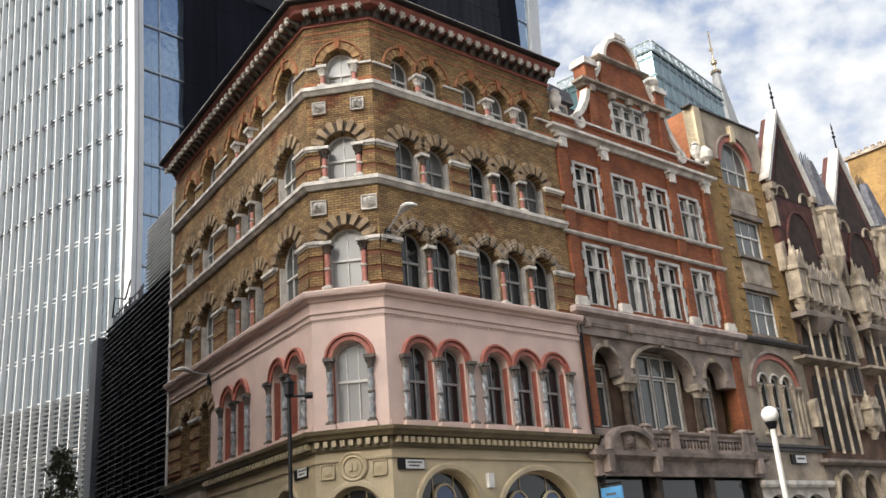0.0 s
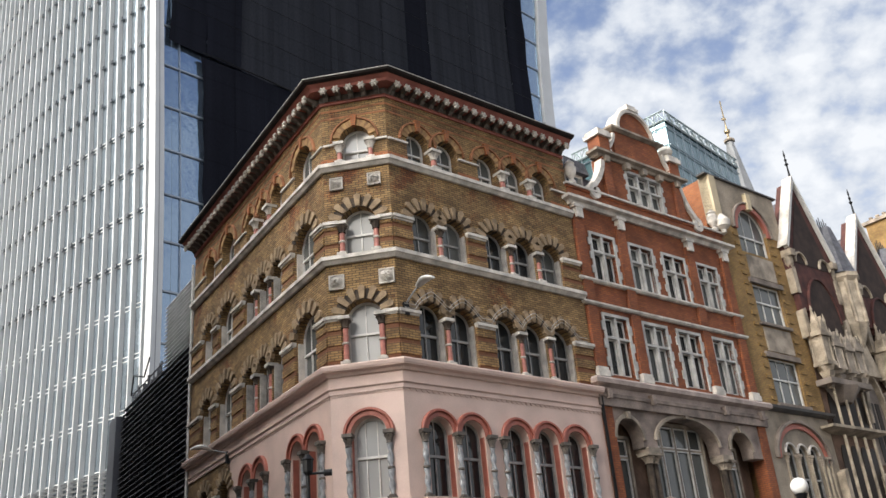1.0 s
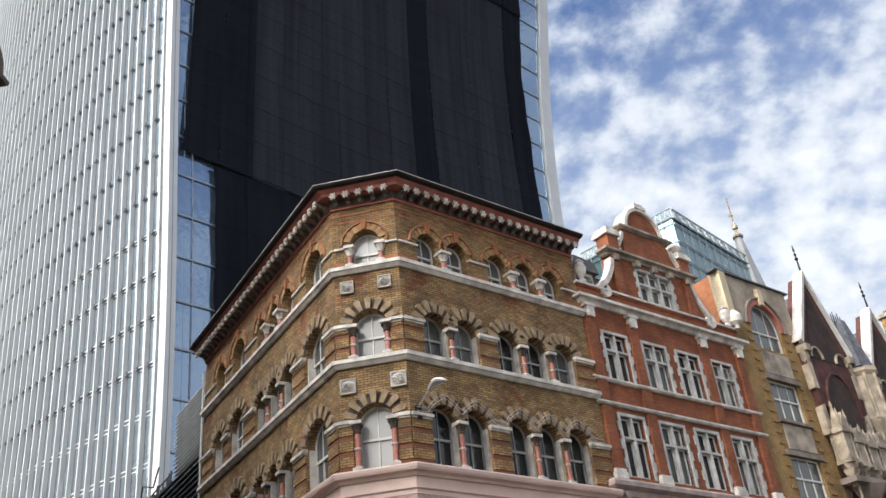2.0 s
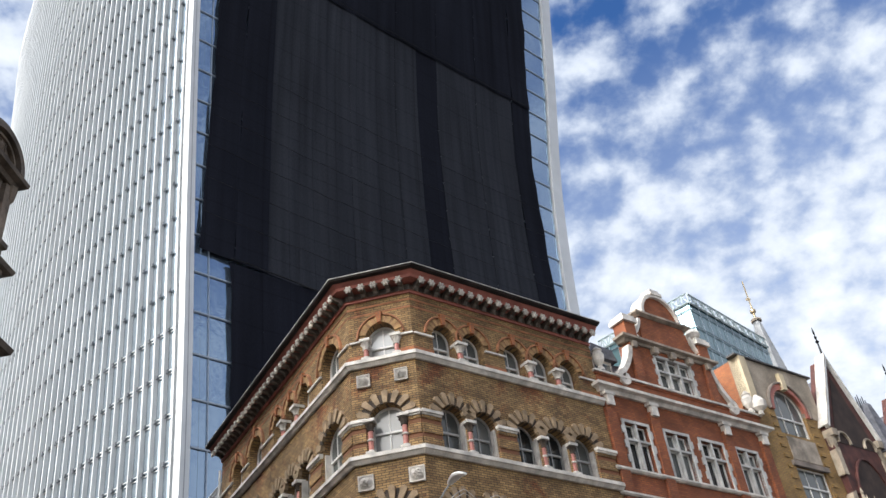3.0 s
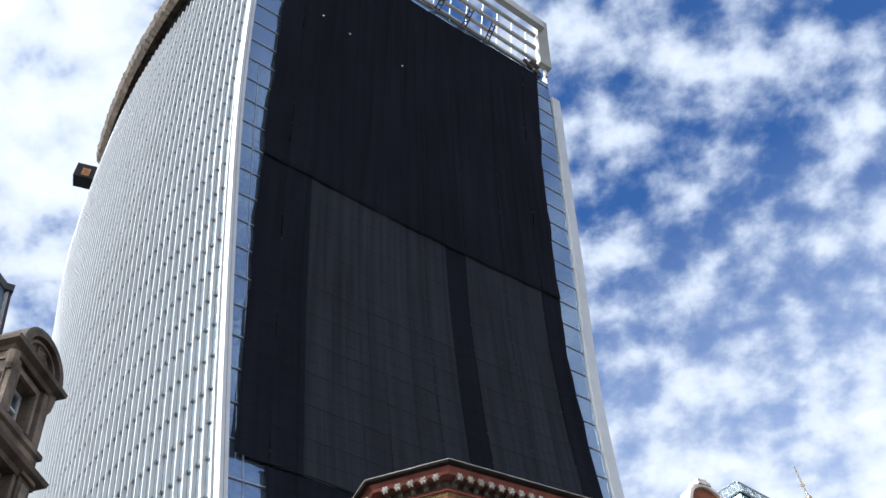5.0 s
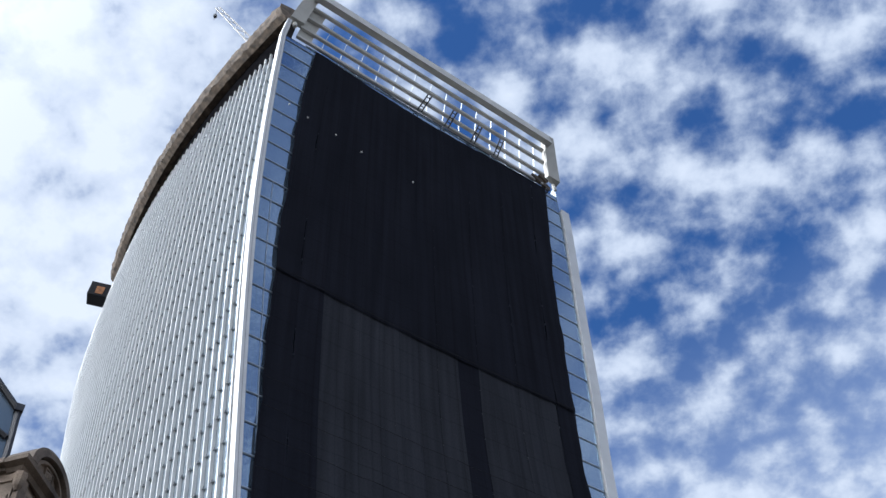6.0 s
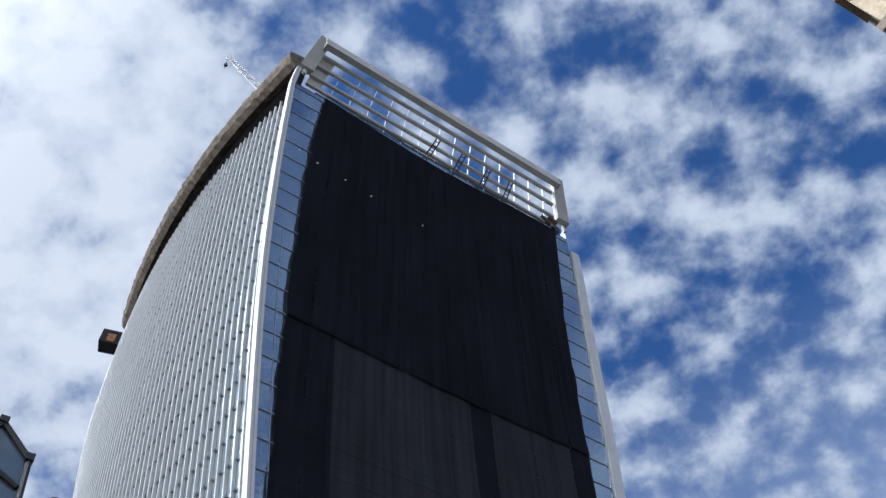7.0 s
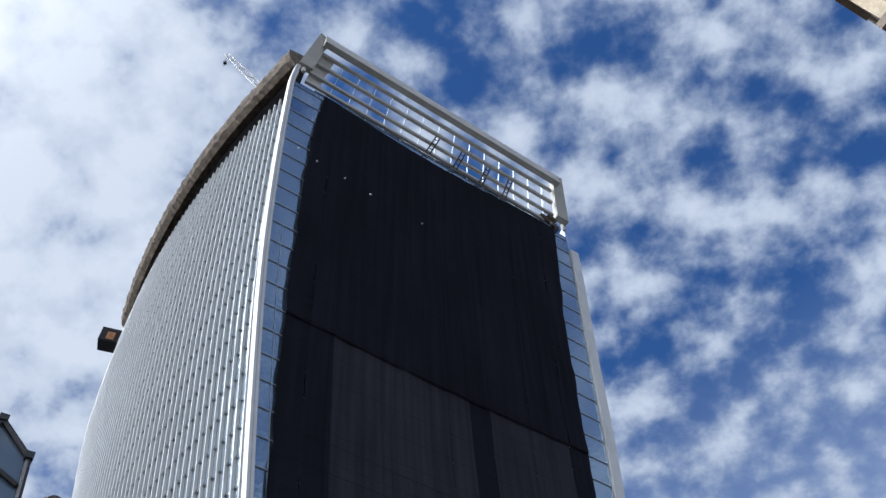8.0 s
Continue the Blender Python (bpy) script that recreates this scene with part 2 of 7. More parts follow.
def boxes(*rows):
    bm = bmesh.new()
    for r in rows:
        box(bm, *r)
    return bm


def prism(bm, outline, y0, y1):
    """A closed outline in x, z, drawn through from y0 to y1."""
    a = [bm.verts.new((x, y0, z)) for x, z in outline]
    b = [bm.verts.new((x, y1, z)) for x, z in outline]
    n = len(a)
    bm.faces.new(a)
    bm.faces.new(b[::-1])
    for i in range(n):
        bm.faces.new((a[i], b[i], b[(i + 1) % n], a[(i + 1) % n]))
    return bm


def lathe(bm, profile, seg=12, cx=0.0, cy=0.0, twist=0.0):
    """Rings of (radius, z), closed at both ends."""
    rings = []
    for r, z in profile:
        rings.append([bm.verts.new((cx + r * math.cos(2 * math.pi * k / seg + twist * z), cy + r * math.sin(2 * math.pi * k / seg + twist * z), z)) for k in range(seg)])
    for a, b in zip(rings, rings[1:]):
        for k in range(seg):
            bm.faces.new((a[k], a[(k + 1) % seg], b[(k + 1) % seg], b[k]))
    bm.faces.new(rings[0][::-1])
    bm.faces.new(rings[-1])
    return bm


def sweep(bm, path, profile, closed_path=False):
    """A profile of (out, z) drawn along a path of plan points with mitred corners; out is to the path's right hand."""
    pts = [Vector(p[:2]) for p in path]
    rows = []
    for i, p in enumerate(pts):
        d0 = (p - pts[i - 1]).normalized() if i else None
        d1 = (pts[i + 1] - p).normalized() if i + 1 < len(pts) else None
        ns = [Vector((d.y, -d.x)) for d in (d0, d1) if d is not None]
        n = sum(ns, Vector((0, 0))).normalized()
        k = 1 / max(0.3, n.dot(ns[0]))
        rows.append([bm.verts.new((p.x + n.x * o * k, p.y + n.y * o * k, z)) for o, z in profile])
    m = len(profile)
    for a, b in zip(rows, rows[1:]):
        for j in range(m):
            bm.faces.new((a[j], a[(j + 1) % m], b[(j + 1) % m], b[j]))
    bm.faces.new(rows[0])
    bm.faces.new(rows[-1][::-1])
    return bm


def tube(bm, pts, r, seg=6):
    pts = [Vector(p) for p in pts]
    rr = r if isinstance(r, (list, tuple)) else [r] * len(pts)
    rings = []
    for i, p in enumerate(pts):
        d = (pts[min(i + 1, len(pts) - 1)] - pts[max(i - 1, 0)]).normalized()
        s = d.cross(Vector((0, 0, 1)) if abs(d.z) < 0.95 else Vector((1, 0, 0))).normalized()
        t = d.cross(s)
        rings.append([bm.verts.new(p + rr[i] * (s * math.cos(2 * math.pi * k / seg) + t * math.sin(2 * math.pi * k / seg))) for k in range(seg)])
    for a, b in zip(rings, rings[1:]):
        for k in range(seg):
            bm.faces.new((a[k], a[(k + 1) % seg], b[(k + 1) % seg], b[k]))
    bm.faces.new(rings[0][::-1])
    bm.faces.new(rings[-1])
    return bm


def arch_line(xc, hw, zp, rise, n=14):
    """Points of an arch from its left spring to its right."""
    return [(xc - hw * math.cos(math.pi * k / n), zp + rise * math.sin(math.pi * k / n)) for k in range(n + 1)]


def wall(x0, x1, z0, z1, holes, t=0.4, y=0.0):
    """A wall with thickness t and openings (centre, half width, sill, spring, rise) cut through it."""
    bm = bmesh.new()

    def quad(pts):
        for yy in (y, y + t):
            bm.faces.new([bm.verts.new((a, yy, b)) for a, b in pts])

    def reveal(p, q):
        bm.faces.new([bm.verts.new(c) for c in ((p[0], y, p[1]), (q[0], y, q[1]), (q[0], y + t, q[1]), (p[0], y + t, p[1]))])

    x = x0
    for xc, hw, zs, zp, rise in sorted(holes):
        quad(((x, z0), (xc - hw, z0), (xc - hw, z1), (x, z1)))
        if zs > z0:
            quad(((xc - hw, z0), (xc + hw, z0), (xc + hw, zs), (xc - hw, zs)))
            reveal((xc - hw, zs), (xc + hw, zs))
        a = arch_line(xc, hw, zp, rise) if rise else [(xc - hw, zp), (xc + hw, zp)]
        for p, q in zip(a, a[1:]):
            quad((p, q, (q[0], z1), (p[0], z1)))
            reveal(p, q)
        reveal((xc - hw, zs), (xc - hw, zp))
        reveal((xc + hw, zs), (xc + hw, zp))
        x = xc + hw
    quad(((x, z0), (x1, z0), (x1, z1), (x, z1)))
    for p, q in (((x0, z0), (x0, z1)), ((x1, z0), (x1, z1)), ((x0, z1), (x1, z1)), ((x0, z0), (x1, z0))):
        reveal(p, q)
    bmesh.ops.remove_doubles(bm, verts=bm.verts, dist=1e-4)
    return bm


def arch_ring(xc, hw, zp, rise, wide, y0, y1, n=16, a0=0.0, a1=1.0):
    """A ring round an arch, wide in the plane, from y0 to y1."""
    bm = bmesh.new()
    rows = []
    for k in range(n + 1):
        f = math.pi * (a0 + (a1 - a0) * k / n)
        c, s = math.cos(f), math.sin(f)
        rows.append([bm.verts.new((xc - (hw + w) * c, yy, zp + (rise + w) * s)) for w, yy in ((0, y1), (0, y0), (wide * 0.7, y0), (wide, y0 + 0.03), (wide, y1))])
    for a, b in zip(rows, rows[1:]):
        for j in range(5):
            bm.faces.new((a[j], a[(j + 1) % 5], b[(j + 1) % 5], b[j]))
    bm.faces.new(rows[0])
    bm.faces.new(rows[-1][::-1])
    return bm


# ---- plan: the corner house, 25 m off ----
A = bearing(-2.6) * 25.0
CH = 2.104
B = A - bearing(98.3) * CH
LLEN = 12.75
FAR = B + bearing(-33.04) * LLEN


def facade(o, a, x=0.0):
    """The frame of a facade: x along bearing a, y into the house, z up."""
    return Matrix.Translation(Vector((o.x, o.y, 0)) + bearing(a) * x) @ pose(0, 0, 0, 0, 0, 90 - a)


FR, FC, FL = facade(A, 50.96), facade(B, 98.3), facade(FAR, 146.96)


# ---- ground ----
def make_ground():
    part("ground", boxes((-1500, 1500, -1500, 1500, -0.5, -0.12)), ASPHALT, None, "dark grey asphalt ground reaching the horizon", None, "structure")
    bm = boxes((-120, 140, -13.5, -0.12 - 0.0, -0.2, 0.0))
    part("road", bm, ASPHALT, None, "dark asphalt street between the houses", FR @ pose(0, -3.2, -0.13), "structure")
    part("pavement_north", boxes((0.2, 140, -3.0, 0.3, -0.2, 0.0)), PAVING, None, "grey stone pavement in front of the shops", FR, "structure")
    part("pavement_south", boxes((-120, 140, -26.0, -17.0, -0.2, 0.0)), PAVING, None, "grey stone pavement across the street", FR, "structure")


make_ground()

# ---- the tower ----
TU, TN = bearing(46.1), bearing(136.1)
TM = Vector((7.114, 68.918, 0))
BACK = -TN
T_LEVELS = ((0, -14.2, 23.9), (30, -14.3, 24.0), (60, -14.9, 24.95), (80, -14.1, 26.05), (100, -11.9, 27.5), (120, -9.3, 28.35), (140, -6.2, 28.85), (150, -4.6, 28.65), (160, 0.0, 26.55))


def smooth_at(rows, z, j):
    """Cubic interpolation of column j of the rows at height z."""
    i = max(0, min(len(rows) - 2, sum(1 for r in rows if r[0] <= z) - 1))
    p = [rows[max(0, min(len(rows) - 1, i + k))] for k in (-1, 0, 1, 2)]
    h = p[2][0] - p[1][0]
    s = (z - p[1][0]) / h

    def slope(a, b):
        return (b[j] - a[j]) / max(1e-6, b[0] - a[0]) * h

    m0 = slope(p[0], p[2]) if p[0] is not p[1] else slope(p[1], p[2])
    m1 = slope(p[1], p[3]) if p[3] is not p[2] else slope(p[1], p[2])
    return (2 * s ** 3 - 3 * s ** 2 + 1) * p[1][j] + (s ** 3 - 2 * s ** 2 + s) * m0 + (-2 * s ** 3 + 3 * s ** 2) * p[2][j] + (s ** 3 - s ** 2) * m1


def front(x, z, out=0.0):
    """A point of the tower's south front, x from -1 to 1 across it."""
    o, w = smooth_at(T_LEVELS, z, 1), smooth_at(T_LEVELS, z, 2)
    return TM + TN * (o + out) + TU * (w * x) + Vector((0, 0, z))


DEPTH, BULGE = 66.0, 4.2


def side(s, z, out=0.0):
    """A point of the tower's west side, s from 0 at the front corner to 1 at the back."""
    b = BULGE
    lift = 4 * b * s * (1 - s) + 2.1 * s * s * math.exp(-((z - 133) / 20) ** 2)
    return front(-1, z) + BACK * (DEPTH * s) - TU * (lift + out)


def sheet(bm, grid):
    vs = [[bm.verts.new(p) for p in row] for row in grid]
    for a, b in zip(vs, vs[1:]):
        for i in range(len(a) - 1):
            bm.faces.new((a[i], a[i + 1], b[i + 1], b[i]))
    return bm


TGLASS = glass_material("tower_glass", (0.31, 0.41, 0.54), 0.05, spec=1.0, wave=0.05, metal=0.75)
SIDEGLASS = glass_material("side_glass", (0.40, 0.47, 0.52), 0.06, spec=0.8, wave=0.05, metal=0.7)
FIN = material("pale_aluminium_fin", (0.58, 0.585, 0.58), 0.42, metal=0.1, var=0.06, scale=0.4, grain=12, bump=0.02)
def net_material(name, base):
    """Debris netting: fine vertical streaks where the cloth hangs in folds, and faint seams at every floor and bay."""
    m = bpy.data.materials.new(name)
    m.use_nodes = True
    nt = m.node_tree
    N, L = nt.nodes.new, nt.links.new
    bs = nt.nodes["Principled BSDF"]
    bs.inputs["Roughness"].default_value, bs.inputs["Specular IOR Level"].default_value = 0.85, 0.03
    geo, sep = N("ShaderNodeNewGeometry"), N("ShaderNodeSeparateXYZ")
    along_front = N("ShaderNodeVectorMath")
    along_front.operation = "DOT_PRODUCT"
    along_front.inputs[1].default_value = TU
    L(geo.outputs["Position"], along_front.inputs[0])
    L(geo.outputs["Position"], sep.inputs[0])
    last = None
    for us, zs, lo, hi in ((1.1, 0.035, 0.78, 1.22), (0.12, 0.06, 0.86, 1.14), (9.0, 3.0, 0.85, 1.15)):
        comb, n, mr = N("ShaderNodeCombineXYZ"), N("ShaderNodeTexNoise"), N("ShaderNodeMapRange")
        for k, (src, f) in enumerate(((along_front.outputs["Value"], us), (sep.outputs[2], zs))):
            mul = N("ShaderNodeMath")
            mul.operation = "MULTIPLY"
            mul.inputs[1].default_value = f
            L(src, mul.inputs[0])
            L(mul.outputs[0], comb.inputs[k])
        n.inputs["Scale"].default_value, n.inputs["Detail"].default_value = 1.0, 4
        L(comb.outputs[0], n.inputs["Vector"])
        mr.inputs["From Min"].default_value, mr.inputs["From Max"].default_value = 0.3, 0.7
        mr.inputs["To Min"].default_value, mr.inputs["To Max"].default_value = lo, hi
        L(n.outputs["Fac"], mr.inputs["Value"])
        last = (last or []) + [mr.outputs[0]]
    for src, period, width in ((sep.outputs[2], 4.05, 0.10), (along_front.outputs["Value"], 2.9, 0.07)):
        pp, lt = N("ShaderNodeMath"), N("ShaderNodeMapRange")
        pp.operation = "PINGPONG"
        pp.inputs[1].default_value = period / 2
        L(src, pp.inputs[0])
        lt.inputs["From Min"].default_value, lt.inputs["From Max"].default_value = 0.0, width
        lt.inputs["To Min"].default_value, lt.inputs["To Max"].default_value = 0.72, 1.0
        L(pp.outputs[0], lt.inputs["Value"])
        last.append(lt.outputs[0])
    total = last[0]
    for other in last[1:]:
        mul = N("ShaderNodeMath")
        mul.operation = "MULTIPLY"
        L(total, mul.inputs[0])
        L(other, mul.inputs[1])
        total = mul.outputs[0]
    tone = N("ShaderNodeVectorMath")
    tone.operation = "SCALE"
    tone.inputs[0].default_value = base
    L(total, tone.inputs["Scale"])
    L(tone.outputs[0], bs.inputs["Base Color"])
    return m


NET_DARK = net_material("black_debris_netting", (0.0108, 0.0118, 0.0170))
NET_GREY = net_material("grey_black_netting", (0.0265, 0.0283, 0.0345))
FRAME = material("pale_grey_cladding", (0.47, 0.46, 0.42), 0.5, var=0.08, scale=0.5, grain=10, bump=0.03)
BRACKET = material("dark_bracket", (0.14, 0.148, 0.16), 0.5, metal=0.2, var=0.1, scale=1, grain=10, bump=0.02)
MULLION = material("blue_grey_mullion", (0.34, 0.38, 0.43), 0.4, metal=0.4, var=0.1, scale=1, grain=10, bump=0.02)
LOUVRE_GREY = material("grey_louvre", (0.22, 0.225, 0.23), 0.5, metal=0.2, var=0.1, scale=1, grain=10, bump=0.03)
PARAPET = material("brown_roof_edge", (0.085, 0.062, 0.041), 0.9, var=0.45, scale=0.9, grain=5, bump=0.6)

tower = thing("office_tower", Matrix.Translation(TM), "tall flaring glass tower with white fins and black front netting", "skyscraper")
ZS = [4.05 * k for k in range(37)]
NFIN = 52
NET_L = ((0, 3.4), (50.8, 3.2), (50.9, 0.3), (70, 1.4), (91, 2.5), (110, 3.4), (132, 4.1), (147, 5.4))
NET_R = ((0, 0.9), (50, 1.7), (62, 2.0), (84, 3.6), (100, 4.4), (120, 4.6), (140, 3.8), (147, 3.2))


def lin(rows, z):
    for a, b in zip(rows, rows[1:]):
        if z <= b[0]:
            return a[1] + (b[1] - a[1]) * (z - a[0]) / (b[0] - a[0])
    return rows[-1][1]


def make_tower():
    off = Matrix.Identity(4)

    def tpart(name, bm, mat, label="", parent=tower, kind=""):
        return part(name, bm, mat, parent, label, off, kind)

    tpart("front_glass", sheet(bmesh.new(), [[front(x / 8, z, -0.05) for x in range(-8, 9)] for z in ZS + [147.0]]), TGLASS, "blue glass curtain wall")
    SS = [k / 24 for k in range(25)]
    tpart("side_glass", sheet(bmesh.new(), [[side(s, z, -0.64) for s in SS] for z in ZS[:-1] + [144.6]]), SIDEGLASS, "pale glass wall behind fins")
    # walls that close the tower to the east and north
    bm = sheet(bmesh.new(), [[front(1, z) + BACK * (DEPTH * s) + TU * (4 * BULGE * s * (1 - s)) for s in SS] for z in ZS + [150.0]])
    tpart("east_wall", bm, SIDEGLASS)
    bm = sheet(bmesh.new(), [[front(x, z) + BACK * DEPTH for x in (-1, 0, 1)] for z in ZS + [150.0]])
    tpart("north_wall", bm, SIDEGLASS)
    bm = sheet(bmesh.new(), [[front(x, 147.0) + BACK * (DEPTH * s) for x in (-1, 0, 1)] for s in (0, 1)])
    tpart("roof", bm, LEAD)
    # floor edges and mullions in the two glass strips beside the net
    for z in ZS[2:]:
        bm = bmesh.new()
        for xa, xb in ((-1.0, 1.0),):
            g = [[front(xa, z + d, o), front(xb, z + d, o)] for d, o in ((-0.07, -0.1), (-0.07, 0.08), (0.07, 0.08), (0.07, -0.1))]
            sheet(bm, g)
        tpart("floor_edge", bm, MULLION)
    for x in (-0.945,):
        bm = bmesh.new()
        d = TU * 0.025
        sheet(bm, [[front(x, z, -0.1) - d, front(x, z, 0.12) - d, front(x, z, 0.12) + d, front(x, z, -0.1) + d] for z in ZS[:28]])
        tpart("mullion", bm, MULLION)
    # fins of the west side
    for k in range(1, NFIN + 1):
        s = k / NFIN * 0.995
        bm = bmesh.new()
        t = BACK * 0.07
        top = 146.3
        zz = [2.0 + (top - 2.0) * i / 30 for i in range(31)]
        g = [[side(s, z, -0.64) - t, side(s, z, -0.26) - t, side(s, z, -0.26) + t, side(s, z, -0.64) + t] for z in zz]
        sheet(bm, g)
        bm.faces.new([bm.verts.new(p) for p in g[-1]])
        fin = tpart("fin", bm, FIN)
        bm = bmesh.new()
        sheet(bm, [[side(s, z, -0.42) + BACK * 0.075, side(s, z, -0.28) + BACK * 0.075, side(s, z, -0.28) + BACK * 0.13, side(s, z, -0.42) + BACK * 0.13] for z in zz])
        tpart("joint_strip", bm, BRACKET, "dark joint strip", fin)
    # dark brackets that carry the fins at each floor
    bm = bmesh.new()
    verts, faces = [], []
    for k in range(1, NFIN):
        for z in ZS[8:36]:
            c = side(k / NFIN * 0.995, z, -0.5) - BACK * 0.2
            e = [BACK * 0.12, -TU * 0.06, Vector((0, 0, 0.17))]
            b = len(verts)
            verts += [c + e[0] * i + e[1] * j + e[2] * l for i in (-1, 1) for j in (-1, 1) for l in (-1, 1)]
            faces += [[b + q for q in f] for f in ((0, 1, 3, 2), (4, 6, 7, 5), (0, 4, 5, 1), (2, 3, 7, 6), (0, 2, 6, 4), (1, 5, 7, 3))]
    bm.free()
    me = bpy.data.meshes.new("bracketry")
    me.from_pydata(verts, [], faces)
    me.materials.append(BRACKET)
    again("bracketry", me, tower, "small dark brackets between the fins", off, "stuff")
    # pale floor bands behind the fins
    for z in ZS[3:12]:
        bm = bmesh.new()
        for d in (-0.2, 0.14):
            sheet(bm, [[side(q / 24, z + d + e, o) for q in range(25)] for e, o in ((0.0, -0.64), (0.0, -0.60), (0.07, -0.60), (0.07, -0.64))])
        tpart("floor_band", bm, FIN)
    # corner fins beside the front
    for x, sgn in ((-1, -1), (1, 1)):
        zz = [2 + 149.0 * i / 36 for i in range(37)] if sgn < 0 else [2 + 141.0 * i / 36 for i in range(37)]
        bm = bmesh.new()
        wide = 1.0 if sgn < 0 else 2.0
        sheet(bm, [[front(x, z, -0.6), front(x, z, -0.6) + TU * sgn * wide, front(x, z, 0.4) + TU * sgn * wide, front(x, z, 0.4) + TU * sgn * 0.22, front(x, z, -0.2) + TU * sgn * 0.22] for z in zz])
        corner = tpart("corner_fin", bm, FIN)
        if sgn < 0:
            bm = bmesh.new()
            sheet(bm, [[front(x, z, 0.415) + TU * sgn * d for d in (0.60, 0.65)] for z in zz])
            tpart("joint_strip", bm, BRACKET, "dark joint strip", corner)
    # portal frame at the head: a beam between two bent legs, clad in pale panels
    def portal_piece(name, rows, label=""):
        """A boxed member through rows of (outer point, inner point), 1.3 m deep."""
        bm = bmesh.new()
        vs = [[bm.verts.new(c) for c in (p + TN * 0.55, q + TN * 0.55, q - TN * 0.55, p - TN * 0.75)] for p, q in rows]
        for a, b in zip(vs, vs[1:]):
            for j in range(4):
                bm.faces.new((a[j], a[(j + 1) % 4], b[(j + 1) % 4], b[j]))
        bm.faces.new(vs[0])
        bm.faces.new(vs[-1][::-1])
        return tpart(name, bm, FRAME, label)

    legs = []
    for i in range(7):
        z = 151.6 + 8.0 * i / 6
        wide = 2.0 - 0.35 * i / 6
        legs.append((front(-1, z) - TU * 0.75, front(-1, z) + TU * (wide - 0.2) - Vector((0, 0, 1.7 * (i == 6)))))
    portal_piece("portal_leg", legs, "pale bent leg of the portal")
    n = 8
    beam = []
    for i in range(n + 1):
        x = -0.99 + 1.96 * i / n
        beam.append((front(x, 159.6), front(x, 159.6) - Vector((0, 0, 2.9))))
    portal_piece("portal_beam", beam, "pale cladding beam over the open top")
    legs = []
    for i in range(6):
        z = 159.65 - 8.6 * i / 5
        legs.append((front(1, z) + TU * (0.35 + 0.8 * i / 5), front(1, z) - TU * (2.2 - 0.5 * i / 5)))
    portal_piece("portal_leg", legs, "pale bent leg of the portal")
    for x, z, d in ((-1, 150.9, 0.55), (1, 149.4, -0.1)):
        joint = front(x, z) + TU * d
        tpart("pin_joint", tube(bmesh.new(), [joint - Vector((0, 0, 0.9)), joint, joint + Vector((0, 0, 1.2))], [0.3, 0.42, 0.3], 8), FRAME, "pale pin joint")
    # glazed screen under the portal: pale rails in front of thin posts, set in from the frame
    for z, r, o in ((148.6, 0.26, 0.1), (151.2, 0.2, 0.1), (153.9, 0.2, 0.1), (156.3, 0.18, 0.1)):
        xa = -0.945
        bm = bmesh.new()
        sheet(bm, [[front(xa + (0.92 - xa) * k / 6, z + d, o + e) for k in range(7)] for d, e in ((-r, -0.4), (-r, 0.1), (r, 0.1), (r, -0.4))])
        tpart("screen_rail", bm, FRAME)
    for k in range(14):
        x = -0.78 + 1.62 * k / 13
        bm = bmesh.new()
        d = TU * 0.045
        sheet(bm, [[front(x, z, -0.5) - d, front(x, z, -0.2) - d, front(x, z, -0.2) + d, front(x, z, -0.5) + d] for z in (147.0, 151.0, 157.0)])
        tpart("screen_post", bm, MULLION)
    bm = sheet(bmesh.new(), [[front(x, z, -0.45) for x in (-0.945, -0.9, -0.85)] for z in (149.0, 152.0, 155.0, 157.0)])
    tpart("screen_panel", bm, FRAME, "pale solid end panel")
    bm = sheet(bmesh.new(), [[front(x / 8, z, -0.35) for x in range(-7, 8)] for z in (146.0, 148.2)])
    tpart("screen_panel", bm, TGLASS, "green glazed band above the net")
    # the net: hung in strips, in three tiers, each strip its own sheet
    tiers = ((6.0, 50.6, (0, 0, 0, 0, 0, 0, 0, 0, 0, 0, 0, 0, 0, 0)), (51.0, 93.2, (0, 0, 1, 1, 1, 1, 1, 1, 0, 1, 1, 1, 1, 0)), (92.8, 146.6, (0,) * 14))
    for ti, (za, zb, tone) in enumerate(tiers):
        n = 14
        for k in range(n):
            bm = bmesh.new()
            grid = []
            for i in range(25):
                z = za + (zb - za) * i / 24
                w = smooth_at(T_LEVELS, z, 2)
                xl, xr = -w + lin(NET_L, z), w - lin(NET_R, z)
                row = []
                for j in range(7):
                    s = (k + j / 6 * 1.01) / n
                    sag = 0.05 * (k % 2) + 0.12 * noise.noise(Vector((s * 18, z * 0.12, ti)))
                    edge = 0.35 * noise.noise(Vector((z * 0.2, k * 0.0, 4.0))) if k in (0, n - 1) else 0.0
                    droop = -0.6 * math.sin(math.pi * s) if i == 0 else (-1.6 * math.sin(math.pi * min(1.0, s * 1.15)) * (i / 24) ** 6 if ti == 2 else 0.0)
                    row.append(front((xl + (xr - xl) * s + edge * (1 - s if k == 0 else s)) / w, z + droop, 0.36 + 0.16 * (ti == 2) + sag))
                grid.append(row)
            sheet(bm, grid)
            for q in bm.faces:
                q.smooth = True
            tpart("net_strip", bm, NET_GREY if tone[k] else NET_DARK, "black netting strip")
